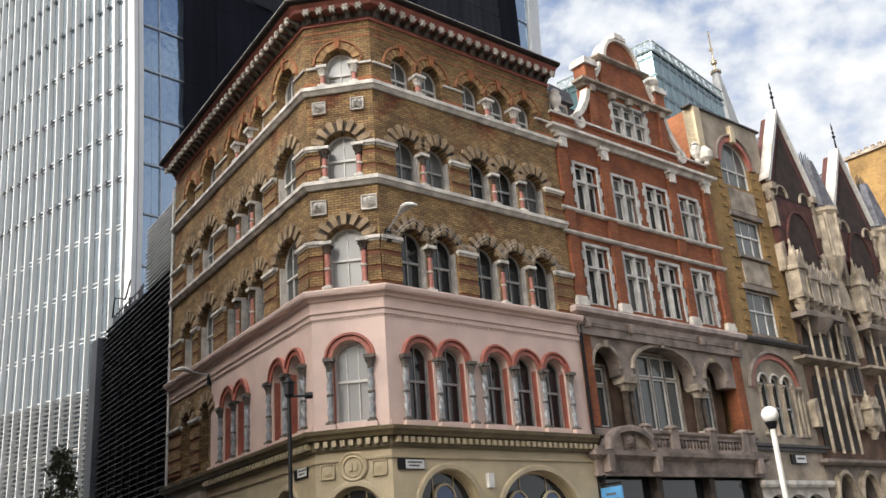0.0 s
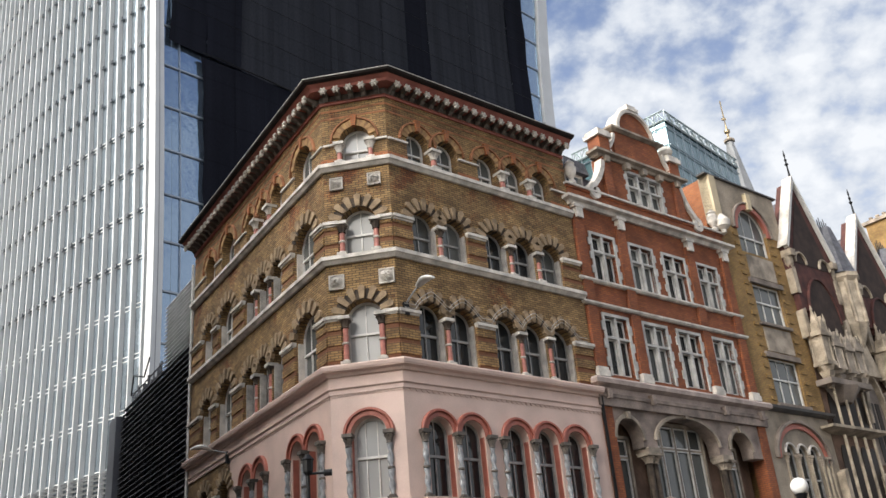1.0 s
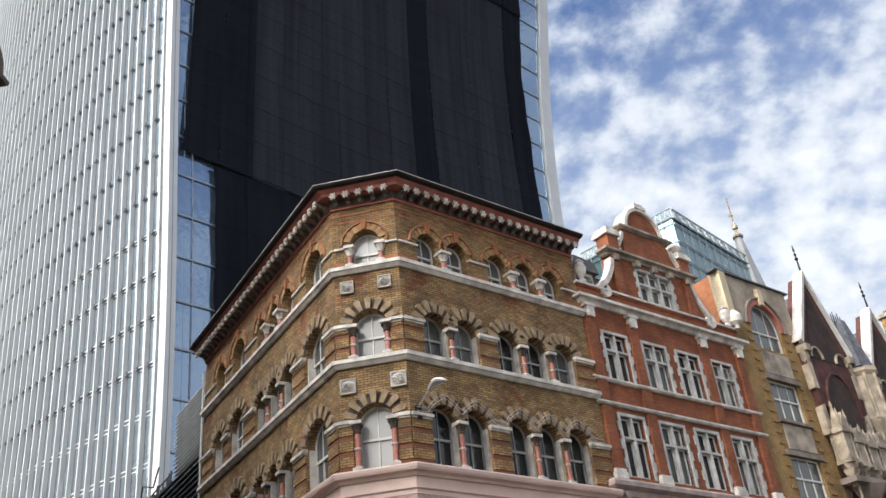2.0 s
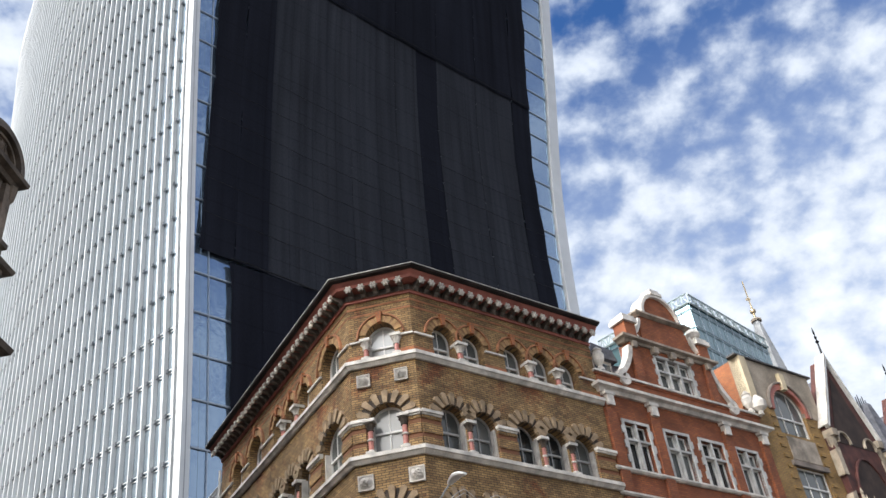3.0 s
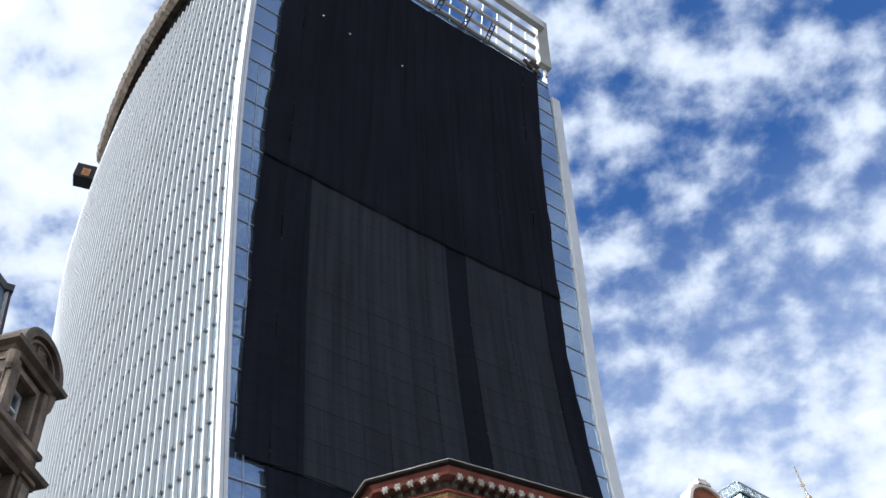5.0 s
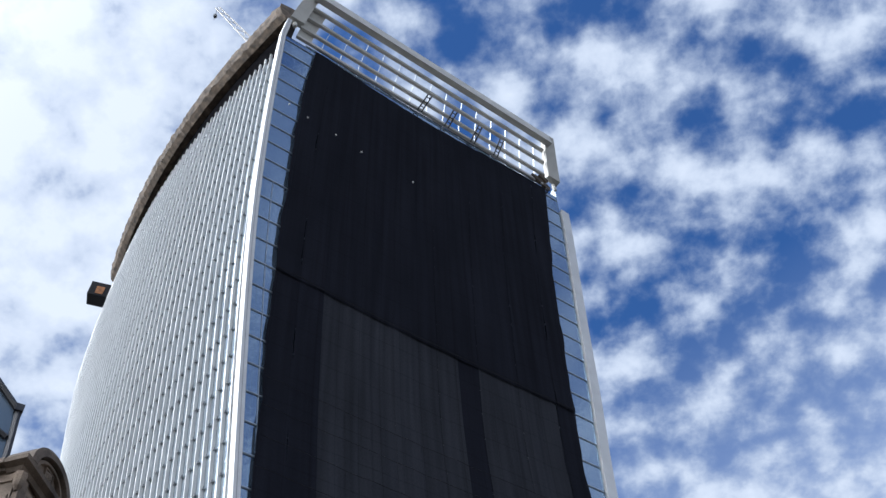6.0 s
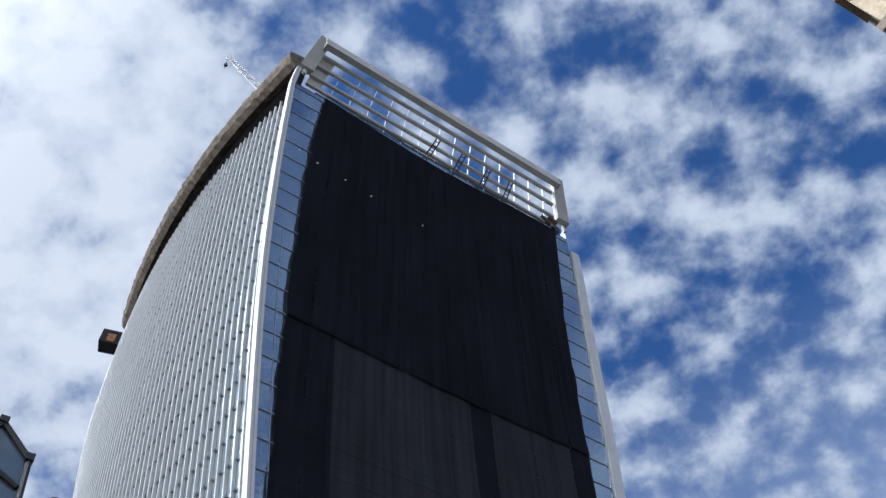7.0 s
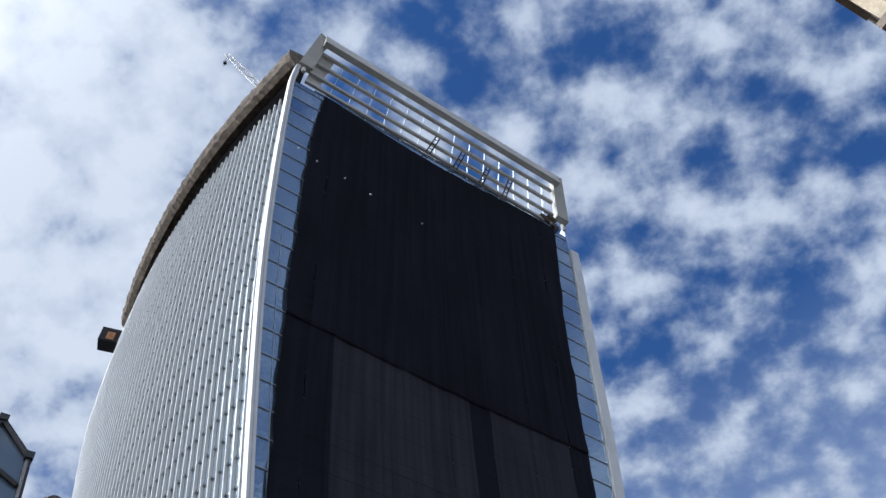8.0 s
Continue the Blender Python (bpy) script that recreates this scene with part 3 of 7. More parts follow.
    # cords along the seams and down the joints
    for z, r in ((50.8, 0.06), (93.0, 0.04), (146.7, 0.08)) + tuple((55.0 + 4.05 * k, 0.025) for k in range(6)):
        w = smooth_at(T_LEVELS, z, 2)
        xl, xr = -w + lin(NET_L, z), w - lin(NET_R, z)
        pts = [front((xl + (xr - xl) * q / 28) / w, z - 0.5 * math.sin(math.pi * q / 28) + 0.3 * noise.noise(Vector((q * 0.7, z, 0))), 0.72) for q in range(29)]
        tpart("seam_cord", tube(bmesh.new(), pts, r, 5), BLACK)
    # hoist frames standing in the screen, and work lights in the net
    for x in (-0.08, 0.12, 0.32, 0.5):
        rails = []
        for d in (-0.014, 0.014):
            rails.append((front(x + d - 0.02, 147.2, 0.7), front(x + d + 0.035, 152.2, 0.8)))
        davit = tpart("davit", tube(bmesh.new(), rails[0], 0.13, 6), BLACK, "black hoist frame")
        tpart("davit_rail", tube(bmesh.new(), rails[1], 0.13, 6), BLACK, "", davit)
        for q in (0.25, 0.55, 0.85):
            tpart("rung", tube(bmesh.new(), [rails[0][0].lerp(rails[0][1], q), rails[1][0].lerp(rails[1][1], q)], 0.09, 5), BLACK, "", davit)
    for x, dz, tilt, w in ((0.86, 147.8, 30, 2.4), (0.91, 148.9, 38, 2.0), (0.93, 147.0, 20, 1.6)):
        tpart("broken_panel", boxes((-w, 0, -0.3, 0.3, 0, 1.5)), PARAPET, "brown unfinished corner panel").matrix_basis = Matrix.Translation(front(x, dz, 0.3) - TM) @ pose(0, 0, 0, 0, tilt, 44)
    for k in range(4):
        p = front(0.9 + 0.012 * k, 146.8, 0.5)
        tpart("corner_strut", tube(bmesh.new(), [p, p + Vector((0, 0, 2.6)) + TU * (0.8 - 0.3 * k)], 0.1, 5), BRACKET)
    for x, z in ((-0.93, 126.8), (-0.82, 126.1), (-0.65, 125.7), (-0.49, 125.1), (-0.16, 124.8)):
        bm = bmesh.new()
        bmesh.ops.create_icosphere(bm, subdivisions=1, radius=0.16, matrix=Matrix.Translation(front(x, z, 1.1)))
        tpart("work_light", bm, PAINT)
    # the raw roof edge of the west side and its parapet
    bm = bmesh.new()
    rows = []
    for k in range(121):
        s = k / 120 * 0.985 + 0.012
        up = Vector((0, 0, 1 + 0.2 * max(0.0, 1 - s * 9)))
        jag = [0.26 * noise.noise(Vector((s * 75, q * 1.7, 0))) + 0.2 * noise.noise(Vector((s * 260, q, 5))) for q in range(4)]
        rows.append([bm.verts.new(side(s, 150.0, o) + up * d) for o, d in ((0.2, 4.2 + jag[3]), (1.2 + jag[0], 5.4 + jag[1] * 0.5), (1.7 + jag[1], 7.2), (1.5 + jag[2], 8.9 + jag[0]), (-1.2, 9.6 + jag[3]), (-1.2, 4.2))])
    for a, b in zip(rows, rows[1:]):
        for q in range(6):
            bm.faces.new((a[q], a[(q + 1) % 6], b[(q + 1) % 6], b[q]))
    bm.faces.new(rows[0])
    bm.faces.new(rows[-1][::-1])
    tpart("roof_edge", bm, PARAPET, "brown unfinished roof edge")
    # black sheet: the shade below the roof edge is put into its colour
    bm = sheet(bmesh.new(), [[side(k / 24, 150.0 if z > 150 else z, -0.9) + Vector((0, 0, max(0, z - 150))) for k in range(25)] for z in (144.0, 147.0, 150.0, 154.6)])
    tpart("recess_wall", bm, CORE, "black recess under the roof edge")
    # louvre bands at the foot of the west side
    for k in range(40):
        z = 2.0 + 0.36 * k
        bm = bmesh.new()
        sheet(bm, [[side(q / 16, z + d, o) for q in range(17)] for d, o in ((0.0, -0.42), (0.12, -0.34), (0.15, -0.48))])
        tpart("foot_louvre", bm, LOUVRE_GREY)


make_tower()


# ---- windows, columns and arches that the houses share ----
BLINDPANE = glass_material("glass_over_white_blind", (0.40, 0.40, 0.385), 0.08)
# darker copy of the white window paint, for frames deep in shade
SHADEPAINT = material("shaded_white_window_paint", (0.41, 0.40, 0.38), 0.5, var=0.2, scale=5, grain=50, bump=0.03)
# grey body paints in the sky's reflection on the panes, besides curtains
DIMPANE = glass_material("grey_glass_sky_and_curtain", (0.10, 0.105, 0.10), 0.07)
GUTTER = material("dark_brown_gutter", (0.026, 0.020, 0.018), 0.8, var=0.3, scale=2, grain=30, bump=0.15, spec=0.2)
SURROUND = material("weathered_white_stone", (0.50, 0.485, 0.455), 0.8, var=0.22, scale=2.5, grain=30, bump=0.15)
RUBBED = material("rubbed_red_brick", (0.32, 0.135, 0.06), 0.85, var=0.3, scale=3, grain=35, bump=0.2)
GAUGED_DARK = material("gauged_brown_brick", (0.30, 0.165, 0.075), 0.85, var=0.3, scale=3, grain=35, bump=0.2)
GAUGED = material("gauged_yellow_brick", (0.36, 0.215, 0.09), 0.85, var=0.3, scale=3, grain=35, bump=0.2)
MESHES = {}


def mesh_of(key, build, mat):
    """The mesh for a key, built once."""
    if key not in MESHES:
        bm = build()
        bmesh.ops.recalc_face_normals(bm, faces=bm.faces)
        me = bpy.data.meshes.new(str(key[0]))
        bm.to_mesh(me)
        bm.free()
        me.materials.append(mat)
        MESHES[key] = me
    return MESHES[key]


def head_at(x, hw, zp, rise):
    return zp + (rise * math.sqrt(max(0.0, 1 - (x / hw) ** 2)) if rise else 0.0)


def sash_window(parent, f, xc, hw, zs, zp, rise, y=0.36, glass=None, uppers=2, lowers=2, meet=0.5, paint=None):
    """A painted sash window that fills an opening: frame, two panes, meeting rail and glazing bars."""
    glass, paint = glass or PANE, paint or PAINT
    top, h = zp + rise - zs, zp - zs
    zm = (zp + rise * 0.5 - zs) * meet
    key = (round(hw, 2), round(h, 2), round(rise, 2), uppers, lowers, round(meet, 2), paint.name)

    def frame_mesh():
        w, t = 0.07, 0.05
        if rise:
            out = [(-hw, 0)] + arch_line(0, hw, h, rise, 14) + [(hw, 0)]
            inn = [(-hw + w, w)] + arch_line(0, hw - w, h, max(0.02, rise - w), 14) + [(hw - w, w)]
        else:
            out, inn = [(-hw, 0), (-hw, h), (hw, h), (hw, 0)], [(-hw + w, w), (-hw + w, h - w), (hw - w, h - w), (hw - w, w)]
        bm = bmesh.new()
        rows = [[bm.verts.new((a[0], yy, a[1])) for a, yy in ((o, -t), (i, -t), (i, t), (o, t))] for o, i in zip(out, inn)]
        for a, b in zip(rows, rows[1:] + rows[:1]):
            for j in range(4):
                bm.faces.new((a[j], a[(j + 1) % 4], b[(j + 1) % 4], b[j]))
        return bm

    def pane_mesh(lo, hi):
        def build():
            n = 12
            xs = [-hw + 0.05 + (2 * hw - 0.1) * k / n for k in range(n + 1)]
            out = [(x, min(hi, head_at(x, hw, h, rise) - 0.04)) for x in xs]
            bm = bmesh.new()
            prism(bm, [(xs[0], lo)] + out + [(xs[-1], lo)], -0.008, 0.008)
            return bm
        return build

    pl = f @ Matrix.Translation((xc, y, zs))
    win = again("window", mesh_of(("window_frame",) + key, frame_mesh, paint), parent, "", pl)
    again("pane", mesh_of(("pane_low", glass.name) + key, pane_mesh(0.05, zm), glass), win, "", pl @ Matrix.Translation((0, 0.03, 0)))
    again("pane", mesh_of(("pane_up", glass.name) + key, pane_mesh(zm, top), glass), win, "", pl)

    def bars():
        bm = boxes((-hw + 0.05, hw - 0.05, -0.05, 0.04, zm - 0.035, zm + 0.035))
        for n, lo, hi in ((lowers, 0.04, zm), (uppers, zm, None)):
            for k in range(1, n):
                x = -hw + 2 * hw * k / n
                box(bm, x - 0.016, x + 0.016, -0.03, 0.03, lo, hi if hi else head_at(x, hw, h, rise) - 0.05)
        return bm

    again("sash_bar", mesh_of(("sash_bar",) + key, bars, paint), win, "", pl)
    return win


def voussoirs(parent, f, xc, hw, zp, rise, n=13, mats=None, long=0.43, short=0.34, y0=-0.09, step=0.07):
    """Wedge stones round an arch, long buff ones and short sooty ones in turn."""
    mats = mats or (VOUSSOIR, SOOT)
    for k in range(n):
        even = k % 2 == 0
        ln = long if even else short
        e0, wa, wb = 0.20, 1.25, 0.75  # the arch's feet stay plain; dark stones are narrower
        total = (n + 1) // 2 * wa + n // 2 * wb
        at = (k + 1) // 2 * wa + k // 2 * wb
        a0 = e0 + (math.pi - 2 * e0) * at / total
        a1 = a0 + (math.pi - 2 * e0) * (wa if even else wb) / total
        g = 0.012 if even else 0.0

        def build():
            pts = []
            for a, r in ((a0 + g, 0.0), (a0 + g, ln * 0.86), ((a0 + a1) / 2, ln), (a1 - g, ln * 0.86), (a1 - g, 0.0)):
                pts.append((-(hw + r) * math.cos(a), (rise + r) * math.sin(a)))
            return prism(bmesh.new(), pts, y0 if even else y0 + step, 0.05)

        key = ("voussoir", k, n, round(hw, 2), round(rise, 2), long, short, y0, step, mats[0].name)
        again("voussoir", mesh_of(key, build, mats[0] if even else mats[1]), parent, "", f @ Matrix.Translation((xc, 0, zp)))


def column(parent, f, x, z0, z1, r=0.085, y=0.02, shaft=None, cap=None, ring=True, twisted=False, abacus=None):
    """A small round column with base, shaft rings, carved capital and abacus."""
    h = z1 - z0
    shaft, cap, abacus = shaft or TERRACOTTA, cap or SOOT, abacus or WHITE
    pl = f @ Matrix.Translation((x, y, z0))

    def shaft_mesh():
        bm = bmesh.new()
        if not twisted:
            return lathe(bm, [(r, 0.12), (r * 0.93, h - 0.34)], 12)
        rings = []
        n = 64
        for i in range(n + 1):
            z = 0.12 + (h - 0.44) * i / n
            rings.append([bm.verts.new(((r * (1 + 0.26 * math.cos(2 * t + 17 * z))) * math.cos(t), (r * (1 + 0.26 * math.cos(2 * t + 17 * z))) * math.sin(t), z)) for t in [2 * math.pi * k / 14 for k in range(14)]])
        for a, b in zip(rings, rings[1:]):
            for k in range(14):
                bm.faces.new((a[k], a[(k + 1) % 14], b[(k + 1) % 14], b[k]))
        bm.faces.new(rings[0][::-1])
        bm.faces.new(rings[-1])
        return bm

    def capital_mesh():
        bm = bmesh.new()
        rings, seg = [], 24
        for rad, z, leaf in ((1.0, 0.36, 0.0), (1.35, 0.345, 0.0), (1.1, 0.31, 0.05), (1.3, 0.25, 0.14), (1.45, 0.21, 0.10), (1.75, 0.17, 0.22), (2.0, 0.145, 0.26), (1.7, 0.12, 0.15), (1.5, 0.10, 0.0)):
            ring = []
            for k in range(seg):
                a = 2 * math.pi * k / seg
                q = r * (rad + leaf * math.cos(8 * a))
                ring.append(bm.verts.new((q * math.cos(a), q * math.sin(a), h - z)))
            rings.append(ring)
        for a, b in zip(rings, rings[1:]):
            for k in range(seg):
                bm.faces.new((a[k], a[(k + 1) % seg], b[(k + 1) % seg], b[k]))
        bm.faces.new(rings[0][::-1])
        bm.faces.new(rings[-1])
        return bm

    key = (round(h, 2), r, twisted, shaft.name, cap.name)
    col = again("column", mesh_of(("shaft",) + key, shaft_mesh, shaft), parent, "", pl)
    again("capital", mesh_of(("capital",) + key, capital_mesh, cap), col, "", pl)
    again("abacus", mesh_of(("abacus", abacus.name) + key, lambda: boxes((-r * 2.1, r * 2.1, -r * 2.1, r * 2.1, h - 0.10, h)), abacus), col, "", pl)
    again("base", mesh_of(("base", abacus.name) + key, lambda: lathe(boxes((-r * 1.7, r * 1.7, -r * 1.7, r * 1.7, 0, 0.07)), [(r * 1.5, 0.07), (r * 1.5, 0.10), (r * 1.1, 0.13)], 12), abacus), col, "", pl)
    if ring:
        zr = 0.12 + (h - 0.44) * 0.5
        again("shaft_ring", mesh_of(("shaft_ring", abacus.name) + key, lambda: lathe(bmesh.new(), [(r * 1.15, zr - 0.035), (r * 1.35, zr - 0.02), (r * 1.35, zr + 0.02), (r * 1.15, zr + 0.035)], 12), abacus), col, "", pl)
    return col


def lumpy(size, depth, seed, n=9):
    """A carved relief panel: a square slab with a rim and a lumpy middle."""
    bm = boxes((-size, size, -0.03, 0.05, -size, size))
    s = size * 0.8
    rows = []
    for i in range(n + 1):
        row = []
        for j in range(n + 1):
            x, z = -s + 2 * s * i / n, -s + 2 * s * j / n
            d = max(0.0, 1 - (x * x + z * z) / (s * s * 1.1))
            row.append(Vector((x, -0.03 - depth * d * (0.5 + 0.9 * abs(noise.noise(Vector((x * 14, z * 14, seed))))), z)))
        rows.append(row)
    sheet(bm, rows)
    for a in range(4):
        m = pose(0, 0, 0, 0, 90 * a, 0)
        c = len(bm.verts)
        box(bm, -size, size, -0.07, -0.02, size * 0.86, size)
        bm.verts.ensure_lookup_table()
        for v in bm.verts[c:]:
            v.co = m @ v.co
    return bm


# ---- the corner house ----
house = thing("corner_house", facade(A, 50.96), "polychrome yellow brick corner house with arched windows and pink first floor", "house")
RX = (1.2, 2.4, 4.15, 5.4, 6.66)
CX = (CH - 1.04,)
LX = tuple(LLEN - u for u in (10.7, 8.65, 6.25, 5.0, 3.75, 1.5))
LX1 = tuple(LLEN - u for u in (6.45, 5.3, 2.35, 1.15))
XSPLIT = LLEN - 8.35
Z_G, Z_P, Z2, Z3, Z4, Z5 = 5.6, 8.8, 9.55, 12.95, 16.13, 18.38
PLAN = [FAR, B, A, A + bearing(50.96) * 8.03]


def storey(name, z0, z1, mat, hw, sill, spring, rise, label=""):
    out = []
    for f, length, xs, k in ((FR, 8.03, RX, 1.0), (FC, CH, CX, 1.12), (FL, LLEN, LX, 1.0)):
        wide = [(1.2 if x == LX[0] else 1.6) if f is FL and x in (LX[0], LX[1], LX[5]) else 1.0 for x in xs]
        holes = [(x, hw * k * w, sill, spring + (0.04 if w > 1 else 0.0), rise * k * (1 + 0.8 * (w - 1))) for x, w in zip(xs, wide)]
        out.append((f, xs, holes))
        part("wall", wall(0, length, z0, z1, holes, 0.55), mat, house, label, f)
    return out


def ledge(name, z, profile, mat, label=""):
    part(name, sweep(bmesh.new(), PLAN, [(o, z + d) for o, d in profile]), mat, house, label, Matrix.Identity(4))


def make_upper_floors():
    rnd = random.Random(11)
    for z0, z1, hw, sill, spring, rise in ((Z2, Z3, 0.50, 9.62, 11.0, 0.48), (Z3, Z4, 0.49, 13.02, 14.06, 0.47)):
        for f, xs, holes in storey("wall", z0, z1, YELLOW, hw, sill, spring, rise):
            for x, w, zs, zp, rs in holes:
                # brighter windows get white paint, the rest its shaded copy
                lit = f is FC or (f is FL and w > hw)
                glass = BLINDPANE if f is FC else (DIMPANE if rnd.random() < 0.35 or lit else PANE)
                sash_window(house, f, x, w, zs, zp, rs, y=0.3 if lit and f is FL else 0.36, glass=glass, uppers=3 if lit and f is FL else 2, lowers=3 if lit and f is FL else 2, meet=0.56, paint=None if lit else SHADEPAINT)
                voussoirs(house, f, x, w, zp, rs)
                for sx in (-1, 1):
                    # jambs of the brighter lane windows are painted whiter too
                    part("jamb", boxes((x + sx * (w - 0.03) - 0.03, x + sx * (w - 0.03) + 0.03, 0.06, 0.28, zs, zp)), WHITE if lit and f is FL else JAMB, house, "pale stone jamb", f)
            # columns between grouped windows, brick piers and impost stones at the sides
            groups = {id(FR): ((0, 1), (2, 3, 4)), id(FC): ((0,),), id(FL): ((0,), (1,), (2, 3, 4), (5,))}[id(f)]
            length = {id(FR): 8.03, id(FC): CH, id(FL): LLEN}[id(f)]
            edge = 0.0
            for g in groups:
                lo, hi = xs[g[0]] - holes[g[0]][1], xs[g[-1]] + holes[g[-1]][1]
                for i in g[:-1]:
                    xm = (xs[i] + xs[i + 1]) / 2
                    part("mullion_pier", boxes((xm - 0.13, xm + 0.13, 0.12, 0.5, sill - 0.05, spring + 0.02)), JAMB, house, "", f)
                    column(house, f, xm, sill - 0.02, spring + 0.04)
                if f is not FR or g[0] == 0:
                    column(house, f, lo + 0.02, sill - 0.02, spring + 0.04, y=-0.02) if f is FC else None
                if f is FC:
                    column(house, f, hi - 0.02, sill - 0.02, spring + 0.04, y=-0.02)
                pier(f, edge, lo - (0.10 if f is FC else 0.0), sill, spring)
                edge = hi + (0.10 if f is FC else 0.0)
            pier(f, edge, length, sill, spring)
    # thin cables looped over the window heads
    for dz in (0.0, 0.12):
        pts = []
        for i in range(60):
            x = 0.15 + 7.6 * i / 59
            near = min(abs(x - c) for c in RX)
            pts.append((x, -0.13, 11.12 + dz + 0.55 * max(0.0, 1 - near / 0.62) ** 0.6))
        part("cable", tube(bmesh.new(), pts, 0.012, 4), JAMB, house, "thin pale cable", FR)
    # carved square blocks on the canted corner
    for z, xa, xb, s in ((15.45, 0.42, 1.62, 0.21), (12.15, 0.32, 1.84, 0.235)):
        for i, x in enumerate((xa, xb)):
            part("carved_block", lumpy(s, 0.2, i + z, 16), WHITE, house, "white carved stone block", FC @ Matrix.Translation((x, -0.02, z)))


def pier(f, x0, x1, sill, spring):
    """A banded brick pier between window groups, with its white impost stone."""
    if x1 - x0 < 0.12:
        return
    prof, z = [(0.0, sill - 0.05), (-0.07, sill - 0.05)], sill - 0.05
    k = math.ceil((sill - 0.02) / 0.46)
    while k * 0.46 + 0.08 < spring - 0.08:
        prof += [(-0.07, k * 0.46 - 0.08), (-0.035, k * 0.46 - 0.08), (-0.035, k * 0.46 + 0.08), (-0.07, k * 0.46 + 0.08)]
        k += 1
    prof += [(-0.07, spring - 0.06), (0.0, spring - 0.06)]
    bm = bmesh.new()
    l, r = [[bm.verts.new((x, y, q)) for y, q in prof] for x in (x0, x1)]
    bm.faces.new(l)
    bm.faces.new(r[::-1])
    for i in range(len(l)):
        j = (i + 1) % len(l)
        bm.faces.new((l[i], r[i], r[j], l[j]))
    part("pier", bm, BANDED, house, "banded brick pier", f)
    bm = boxes((x0 - 0.03, x1 + 0.03, -0.16, 0.0, spring - 0.02, spring + 0.08), (x0, x1, -0.11, 0.0, spring - 0.08, spring - 0.02))
    part("impost", bm, WHITE, house, "", f)


def make_attic_floor():
    for f, xs, holes in storey("wall", Z4, Z5, YELLOW, 0.43, 16.2, 16.98, 0.44):
        for x, w, zs, zp, rs in holes:
            sash_window(house, f, x, w, zs, zp, rs, glass=BLINDPANE if f is FC else (DIMPANE if w > 0.42 else PANE), uppers=3 if f is FL and w > 0.42 else 2, lowers=2, meet=0.5, paint=None if f is FC or w > 0.42 else SHADEPAINT)
            voussoirs(house, f, x, w, zp, rs, n=15, mats=(GAUGED, GAUGED_DARK), long=0.25, short=0.25, y0=-0.05, step=0.008)
            part("hood_mould", arch_ring(0, w + 0.25, 0, rs + 0.25, 0.07, -0.09, 0.03), RUBBED, house, "", f @ Matrix.Translation((x, 0, zp)))
            part("keystone", prism(bmesh.new(), [(-0.06, rs - 0.02), (0.06, rs - 0.02), (0.11, rs + 0.38), (-0.11, rs + 0.38)], -0.12, 0.03), ORANGE, house, "red keystone", f @ Matrix.Translation((x, 0, zp)))
        for i in range(len(xs) - 1):
            if xs[i + 1] - xs[i] < 1.4:
                xm = (xs[i] + xs[i + 1]) / 2
                part("mullion_pier", boxes((xm - 0.16, xm + 0.16, 0.08, 0.35, 16.15, 16.9)), WHITE, house, "", f)
                column(house, f, xm, 16.16, 16.86, r=0.10, y=-0.02, ring=False, cap=WHITE)
        if f is FC:
            for x in (xs[0] - holes[0][1] - 0.02, xs[0] + holes[0][1] + 0.02):
                column(house, f, x, 16.16, 16.9, r=0.08, y=-0.03, ring=False, cap=WHITE)
        # red courses under the cornice
        length = {id(FR): 8.03, id(FC): CH, id(FL): LLEN}[id(f)]
        for z in (17.84, 18.12):
            part("brick_course", boxes((0, length, -0.012, 0.0, z, z + 0.07)), RUBBED, house, "", f)
        edge = 0.0
        for x, w, *_ in holes + [(length + 0.5, 0.5)]:
            if x - w - edge > 0.5:
                part("brick_course", boxes((edge, x - w, -0.02, 0.0, 16.2, 16.38)), ORANGE, house, "", f)
                part("impost", boxes((edge + 0.05, x - w + 0.02, -0.07, 0.0, 16.84, 16.90)), WHITE, house, "", f)
            edge = x + w


